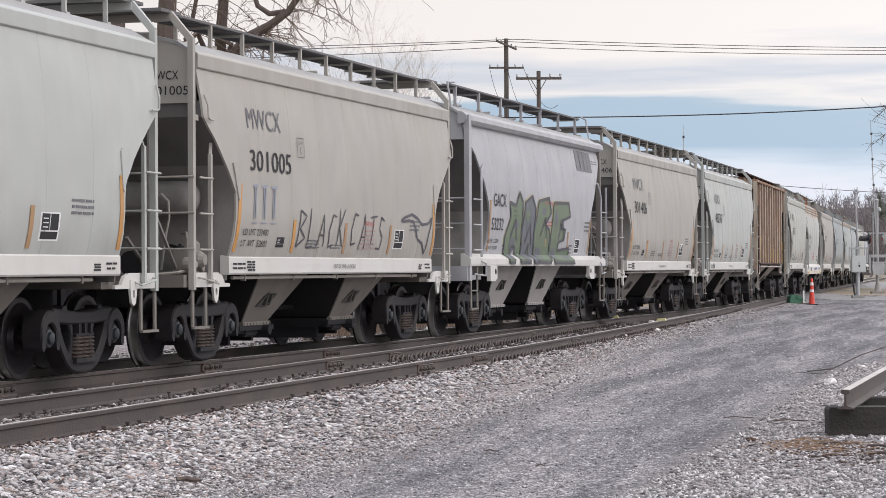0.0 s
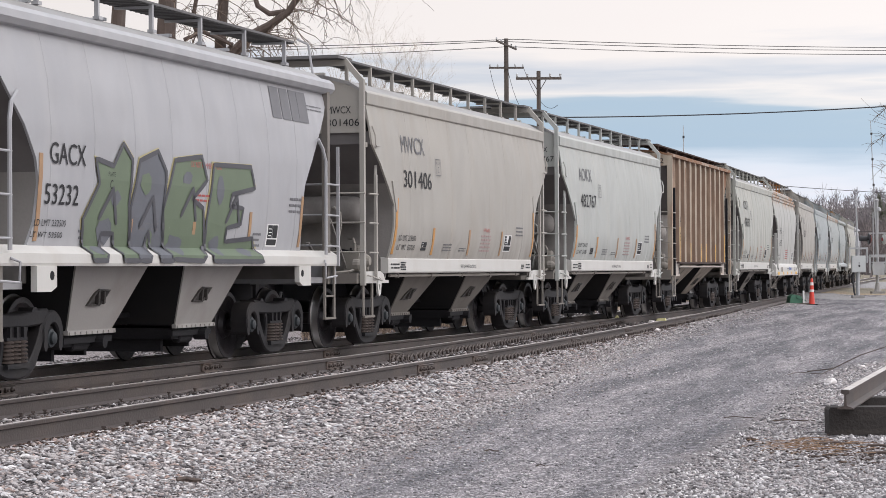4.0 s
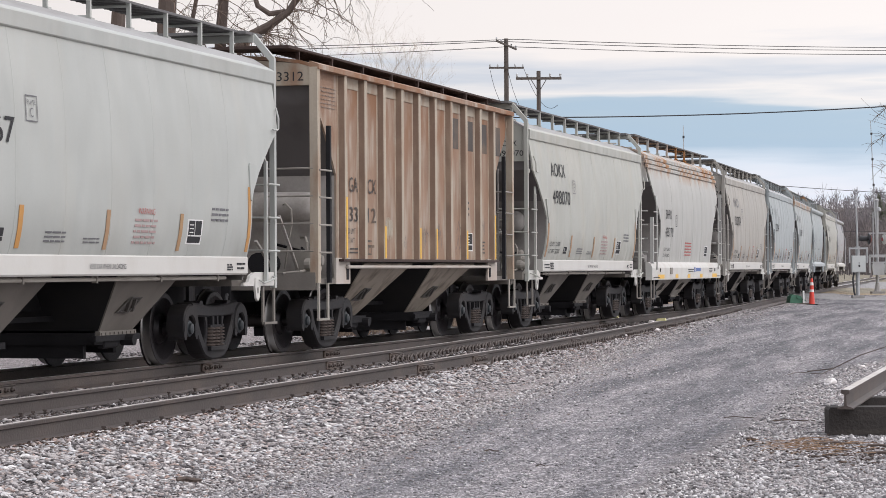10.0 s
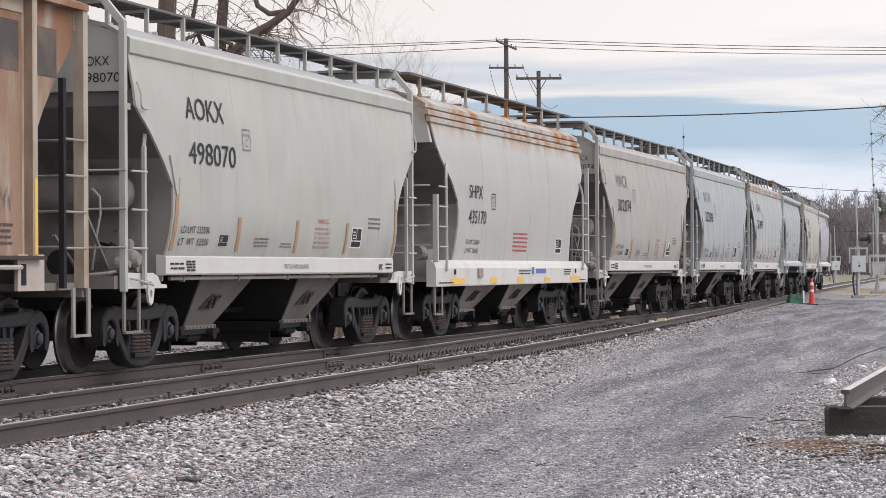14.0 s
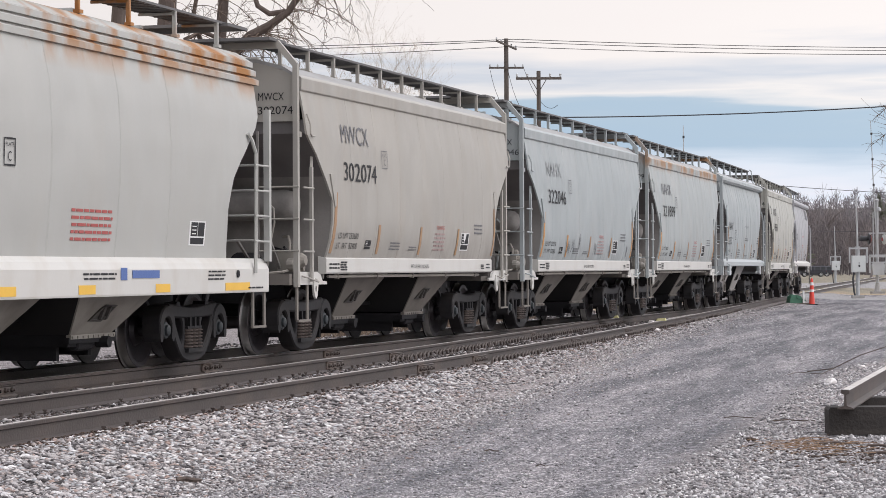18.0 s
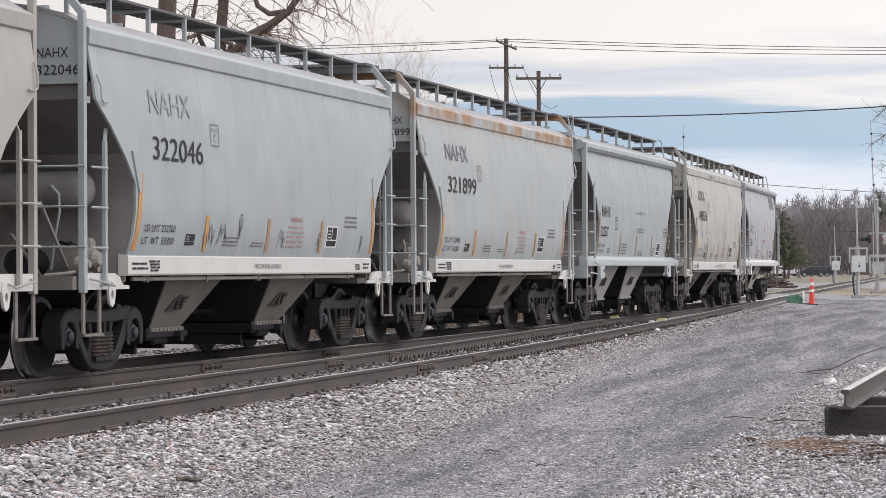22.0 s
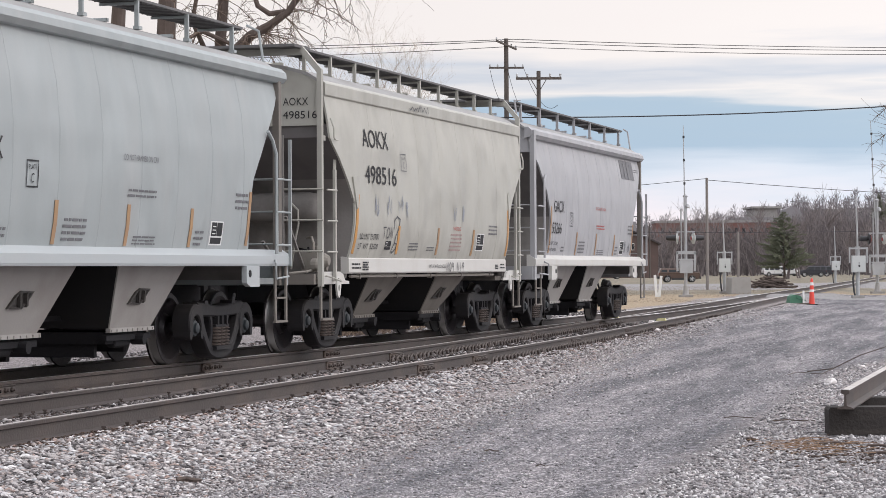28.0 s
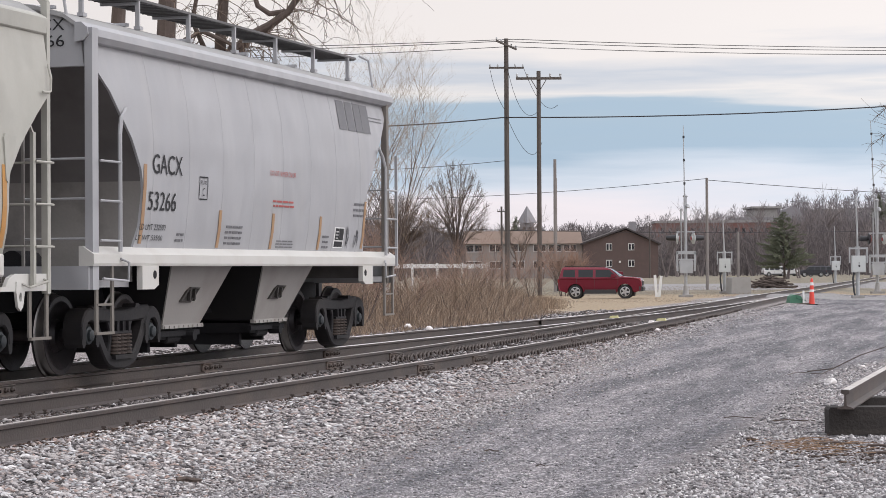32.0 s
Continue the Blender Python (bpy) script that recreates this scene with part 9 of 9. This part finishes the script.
# ---------------------------------------------------------------- woods, ridge, weeds
def make_ridge():
    xs = np.linspace(-500, 900, 90)
    rows = []
    for j, (y, f) in enumerate(((425, 0.0), (520, 0.03), (640, 0.10), (800, 0.45), (1000, 0.85), (1200, 1.0), (1500, 0.9), (2000, 0.6))):
        top = np.interp(xs, (-500, -60, 0, 90, 150, 230, 330, 900), (12, 14, 15, 19, 28, 35, 34, 30)) * y / 1200 + 3 * np.sin(xs * 0.021 + j)
        rows.append([(float(x * y / 1000), y, -0.5 + f * float(t)) for x, t in zip(xs, top)])
    ob = part("wooded_ridge", G().grid(rows), M_RIDGE, smooth=True)
    tagged(ob, "low wooded ridge in winter brown", "ridge", kind="structure")


M_RIDGE = surface("winter_ridge_ground", (0.10, 0.085, 0.075), 1.0, 0, 0.3, 0.02, 0.3, 0.0, (0.15, 0.12, 0.10), 0.5)
make_ridge()


def wood_mesh(name, label, material, xs, ys, zs, hs, per, width, seed):
    """Leafless trees far off: a stem and a haze of fine twigs that fill each crown."""
    rng = np.random.default_rng(seed)
    n = len(xs)
    rad = hs * rng.uniform(0.20, 0.34, n)
    a, b = rng.uniform(0, 6.283, (n, per)), np.sqrt(rng.random((n, per)))
    f = rng.random((n, per)) ** 0.8
    swell = np.sin(np.pi * np.clip(0.12 + 0.88 * f, 0, 1)) ** 0.6
    p = np.stack([xs[:, None] + rad[:, None] * b * np.cos(a) * swell, ys[:, None] + rad[:, None] * b * np.sin(a), zs[:, None] + hs[:, None] * (0.06 + 0.84 * f)], -1)
    tilt = rng.normal(0, 0.55, (n, per)) + b * np.cos(a) * 0.6
    length = hs[:, None] * rng.uniform(0.06, 0.17, (n, per))
    q = p + np.stack([np.sin(tilt) * length, rng.normal(0, 0.3, (n, per)), np.abs(np.cos(tilt)) * length], -1)
    p[:, 0] = np.stack([xs, ys, zs - 1.0], -1)
    q[:, 0] = np.stack([xs + rng.normal(0, 0.3, n), ys, zs + hs * 0.8], -1)
    w = width * rng.uniform(0.5, 1.3, (n, per))
    w[:, 0] *= 2.2
    side = np.stack([w, np.zeros_like(w), w * 0.3], -1)
    v = np.stack([p - side, p + side, q + side * 0.3, q - side * 0.3], 2).reshape(-1, 3)
    m = n * per
    me = bpy.data.meshes.new(name)
    me.vertices.add(m * 4)
    me.vertices.foreach_set("co", v.reshape(-1).astype(np.float32))
    me.loops.add(m * 4)
    me.loops.foreach_set("vertex_index", np.arange(m * 4, dtype=np.int32))
    me.polygons.add(m)
    me.polygons.foreach_set("loop_start", np.arange(0, m * 4, 4, dtype=np.int32))
    me.update(calc_edges=True)
    me.materials.append(material)
    tagged(new(name, me), label, "woods", kind="stuff")


def make_woods():
    rng = np.random.default_rng(44)
    n = 1500
    y = rng.uniform(415, 560, n)
    ang = rng.uniform(-0.20, 0.20, n)
    keep = ~((ang > 0.004) & (ang < 0.088) & (y < 445))
    y, ang = y[keep], ang[keep]
    open_view = (ang > 0.088) & (ang < 0.140)
    h = np.where(open_view, rng.uniform(5.5, 9.6, len(y)), rng.uniform(7.5, 12.0, len(y)))
    h = np.where((ang > 0.0) & (ang < 0.085), h * 0.92, h)
    wood_mesh("far_woods", "leafless grey-brown woods behind the houses", M_WOODS, ang * y, y, np.full(len(y), -0.4), h, 115, 0.053, 45)
    n = 1700
    y = rng.uniform(640, 1200, n)
    ang = rng.uniform(-0.20, 0.21, n)
    t = np.clip((y - 620) / 560, 0, 1)
    top = np.interp(ang * 1000, (-500, -60, 0, 90, 150, 230, 330, 900), (12, 14, 15, 19, 28, 35, 34, 30)) * y / 1200
    h = rng.uniform(8, 13, n) * np.where(ang < 0.08, 0.8, np.where(ang > 0.145, 1.3, 1.0))
    wood_mesh("ridge_woods", "leafless woods on the ridge, tinted with haze", M_WOODS_HAZED, ang * y, y, -0.5 + t * top * 0.9, h, 85, 0.10, 46)


make_woods()


def make_weeds():
    """Dry stalks and brush left of the track, short dead grass further on."""
    rng = np.random.default_rng(12)
    vs, fs = [], []

    def stem(x, y, z, h, w, lean, ya):
        n = len(vs)
        mx, my = x + lean * h * 0.4, y + ya * h * 0.4
        tx, ty = x + lean * h, y + ya * h
        vs.extend([(x - w, y, z), (x + w, y, z), (mx + w * 0.8, my, z + h * 0.55), (mx - w * 0.8, my, z + h * 0.55), (tx, ty, z + h)])
        fs.extend([(n, n + 1, n + 2, n + 3), (n + 3, n + 2, n + 4)])

    for k in range(120000):
        y = rng.uniform(40, 128)
        off = -rng.uniform(4.2, 13.0)
        x = float(np.interp(y, _Y, _X) + off)
        if x / y < -0.06 or x / y > 0.056 or rng.random() < (x / y - 0.034) / 0.022:
            continue
        edge = np.clip((-off - 4.0) / 2.2, 0.08, 1) * np.clip((125 - y) / 35, 0.10, 1)
        clump = 0.55 + 0.45 * math.sin(x * 1.1 + y * 0.31) * math.sin(y * 0.23 + 1) + 0.25 * math.sin(x * 3.1 - y * 0.7)
        h = (0.15 + 1.75 * rng.random() ** 1.6) * edge * max(clump, 0.12) * min(max((0.056 - x / y) / 0.032, 0.12), 1)
        stem(x, y, -0.3, h, rng.uniform(0.0025, 0.008), rng.normal(0, 0.5), rng.normal(0, 0.35))
    for k in range(14000):
        y = rng.uniform(100, 190)
        x = rng.uniform(-0.02, 0.16) * y
        if (abs(y - 112) < 5 and x > 11) or (abs(x - 8) < 3.2 and abs(y - 118) < 5) or x > np.interp(y, _Y, _X) - 2.6:
            continue
        stem(x, y, -0.27, rng.uniform(0.02, 0.08), 0.005, rng.normal(0, 0.5), 0)
    me = bpy.data.meshes.new("dry_weeds")
    me.from_pydata([tuple(map(float, v)) for v in vs], [], fs)
    me.materials.append(M_WEED)
    tagged(new("dry_weeds", me), "tall dry tan weeds and brush beside the track", "weeds", kind="stuff")


make_weeds()
rng_brush = random.Random(91)
for k in range(11):
    yb = rng_brush.uniform(56, 84)
    xb = float(np.interp(yb, _Y, _X)) - rng_brush.uniform(5.5, 9.5)
    bare_tree(xb, yb, rng_brush.uniform(1.8, 3.2), "low leafless brush shrub among dry weeds", 200 + k, 0.012, M_BRUSH, 2.2, 3, 6, 0, "brush shrubs", 5)


# ---------------------------------------------------------------- the train
BODY = {
    "warm": surface("warm_grey_car_paint", (0.362, 0.346, 0.316), 0.52, 0, 0.07, 0.8, 30, 0.05, (0.36, 0.32, 0.27), 0.35, (1.2, 1.2, 0.25), dent=0.55, spec=0.25),
    "pale": surface("pale_grey_car_paint", (0.410, 0.424, 0.404), 0.5, 0, 0.06, 0.8, 30, 0.05, (0.44, 0.42, 0.37), 0.25, (1.2, 1.2, 0.25), dent=0.55, spec=0.25),
    "cool": surface("cool_grey_car_paint", (0.338, 0.368, 0.372), 0.5, 0, 0.06, 0.8, 30, 0.05, (0.42, 0.41, 0.40), 0.25, (1.2, 1.2, 0.25), dent=0.55, spec=0.25),
    "rusty": surface("rust_streaked_grey_car_paint", (0.360, 0.386, 0.384), 0.5, 0, 0.07, 0.8, 30, 0.05, (0.40, 0.37, 0.33), 0.3, (1.2, 1.2, 0.25), (3.55, 3.75, (0.34, 0.20, 0.11), 0.42), dent=0.55, spec=0.25),
    "white": surface("white_car_paint_steel", (0.372, 0.374, 0.388), 0.5, 0, 0.05, 0.8, 30, 0.04, (0.46, 0.45, 0.44), 0.22, (1.2, 1.2, 0.25), dent=0.55, spec=0.25),
    "cream": surface("cream_grey_car_paint", (0.398, 0.404, 0.370), 0.5, 0, 0.07, 0.8, 30, 0.05, (0.44, 0.40, 0.33), 0.35, (1.2, 1.2, 0.25), dent=0.55, spec=0.25),
}
BODY["mottled"] = surface("mottled_cream_car_paint", (0.41, 0.403, 0.362), 0.42, 0, 0.09, 0.9, 30, 0.05, (0.27, 0.26, 0.235), 0.42, (0.9, 0.9, 1.1), dent=0.55, spec=0.25)
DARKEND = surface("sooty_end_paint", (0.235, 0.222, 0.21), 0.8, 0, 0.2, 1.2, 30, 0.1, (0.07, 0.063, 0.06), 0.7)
M_DIM = surface("washed_out_stencil_paint", (0.27, 0.285, 0.29), 0.6, 0, 0.15, 8, 60, 0.0)
DARKBROWN = surface("sooty_brown_end_paint", (0.40, 0.375, 0.35), 0.85, 0, 0.3, 1.2, 30, 0.1, (0.10, 0.08, 0.065), 0.6)
BODY["brown"] = surface("rusty_tan_car_paint", (0.285, 0.185, 0.128), 0.75, 0, 0.28, 1.8, 30, 0.2, (0.43, 0.385, 0.325), 0.9, (2.6, 2.6, 0.55), (2.0, 4.0, (0.235, 0.115, 0.058), 0.43))
BODY["rust"] = surface("rust_stained_pale_car_paint", (0.421, 0.421, 0.400), 0.55, 0, 0.06, 0.8, 30, 0.05, (0.42, 0.40, 0.36), 0.25, (1.2, 1.2, 0.25), (3.35, 3.75, (0.36, 0.17, 0.06), 0.44), dent=0.4, spec=0.25)
UNDERPAINT = surface("grimy_bay_paint", (0.30, 0.28, 0.25), 0.75, 0, 0.15, 1.0, 30, 0.1, (0.12, 0.105, 0.09), 0.6)

SPECS = [
    ("A", -68.11, "pale", ("MWCX", "301012"), "pale grey two-bay covered hopper car with orange reflector strips"),
    ("A", -55.66, "warm", ("MWCX", "301005"), "warm grey two-bay covered hopper car with black sprayed words"),
    ("B", -43.19, "white", ("GACX", "53232"), "white rounded covered hopper car with a large green graffiti piece"),
    ("A", -30.70, "warm", ("MWCX", "301406"), "warm grey two-bay covered hopper car with dirty streaks"),
    ("A", -18.19, "pale", ("AOKX", "482767"), "clean pale grey two-bay covered hopper car"),
    ("D", -5.305, "brown", ("GACX", "3312"), "rusty tan ribbed covered hopper car with peeling paint"),
    ("A", 6.86, "cream", ("AOKX", "498070"), "cream grey two-bay covered hopper car with black bay soot"),
    ("C", 19.34, "rust", ("SHPX", "435170"), "pale grey rounded hopper car with rust along the roof"),
    ("A", 31.96, "warm", ("MWCX", "302074"), "dirty warm grey two-bay covered hopper car"),
    ("A", 44.48, "cool", ("NAHX", "322046"), "cool grey two-bay covered hopper car with small sprayed tags"),
    ("A", 56.94, "rusty", ("NAHX", "321899"), "grey two-bay covered hopper car with a rusty roof edge"),
    ("B", 69.44, "cool", ("NAHX", "322527"), "cool grey rounded covered hopper car"),
    ("A", 82.06, "mottled", ("AOKX", "498516"), "cream two-bay covered hopper car with dents and sprayed tags"),
    ("B", 94.44, "white", ("GACX", "53266"), "white rounded covered hopper car at the end of the train"),
]
CARS = []


def build_train():
    for i, (kind, s16, col, text, label) in enumerate(SPECS):
        build = {"A": hopper_a, "B": hopper_b, "C": hopper_c, "D": hopper_d}[kind]
        extra = {"logo": False, "blue": True} if i == 11 else {}
        if kind == "A":
            extra["tape"] = {0: M_ORANGE, 1: M_ORANGE, 3: M_ORANGE, 4: M_ORANGE, 9: M_ORANGE, 10: M_ORANGE, 12: M_ORANGE}.get(i, M_TAPE)
        if i == 10:
            extra["spans"] = ((-4.12, -2.74), (-4.05, -2.27))
        if kind == "A":
            extra["pillow"] = {3: 0.014, 8: 0.014, 1: 0.009}.get(i, 0.006)
        if kind == "A" and i in (1, 3, 4, 8, 9, 10):
            extra["mark_col"] = M_FADED if i != 9 else M_DIM
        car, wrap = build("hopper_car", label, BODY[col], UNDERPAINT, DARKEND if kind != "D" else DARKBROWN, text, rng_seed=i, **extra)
        if i == 1:
            sprayed_words(car, wrap)
        elif i == 2:
            sprayed_piece(car, wrap)
        elif i == 9:
            small_tags(car, wrap, 4, ((-2.3, 1.45, 1.0), (-1.9, 1.5, 0.9), (-1.2, 1.55, 1.0)), M_SPRAY)
            small_tags(car, wrap, 5, ((0.3, 1.45, 0.8), (1.9, 1.45, 0.7), (3.8, 1.45, 0.7)), M_FADED)
        elif i == 12:
            sprayed_name(car, wrap)
            small_tags(car, wrap, 7, ((-3.4, 1.98, 1.0), (-2.9, 2.0, 1.0), (-2.3, 2.05, 0.8), (-1.9, 1.95, 0.9), (0.8, 1.98, 0.8), (1.3, 1.98, 0.8)), M_DOODLE)
        elif i == 13:
            small_tags(car, wrap, 8, ((3.45, 1.5, 0.9), (3.75, 1.5, 0.8)), M_SPRAY)
        CARS.append((car, s16))
    finish_wheel_treads()


build_train()


def car_pose(s):
    a, b = on_track(s - 4.05), on_track(s + 4.05)
    head = math.degrees(math.atan2(b[0] - a[0], b[1] - a[1]))
    return pose((a[0] + b[0]) / 2, (a[1] + b[1]) / 2, 0, 0, 0, 90 - head)


def drive(car, rows, turn=0.0):
    """Moves a road car through (time, x, y) and turns its wheels by the way it has gone."""
    ts = [i / 10 for i in range(321)]
    xs = np.interp(ts, [r[0] for r in rows], [r[1] for r in rows])
    walk(car, [(t, pose(x, y, float(ground_z(np.array(x), np.array(y))), 0, 0, turn)) for t, x, y in rows])
    for wheel in [o for o in car.children if o.name.startswith("wheel")]:
        at = wheel.matrix_basis.translation.copy()
        walk(wheel, [(t, pose(at.x, at.y, at.z, 0, math.degrees((x - xs[0]) / 0.36), 0)) for t, x in zip(ts, xs)])


def motions():
    for car, s16 in CARS:
        walk(car, [(t / 2, car_pose(s16 - travelled(t / 2))) for t in range(65)])
    drive(JEEP, [(0, 1.13, 119.4), (27, 1.13, 119.4), (28, 1.40, 119.4), (29, 2.17, 119.3), (29.5, 2.93, 119.2), (30, 3.60, 119.1), (30.5, 4.58, 118.9), (31, 5.50, 118.8), (31.5, 6.63, 118.6), (32, 7.96, 118.5)], -8.0)
    drive(FAR_CAR, [(0, -206.0, 250.0), (14, -86.0, 250.0), (27, 16.9, 250.0), (29, 33.4, 250.0), (32, 59.0, 250.0)])
    for ws, a, start in WHEELS:
        rows = []
        for i in range(321):
            t = i / 10
            rows.append((t, pose(a, 0, 0.457, 0, math.degrees(start - travelled(t) / 0.457), 0)))
        walk(ws, rows)


motions()
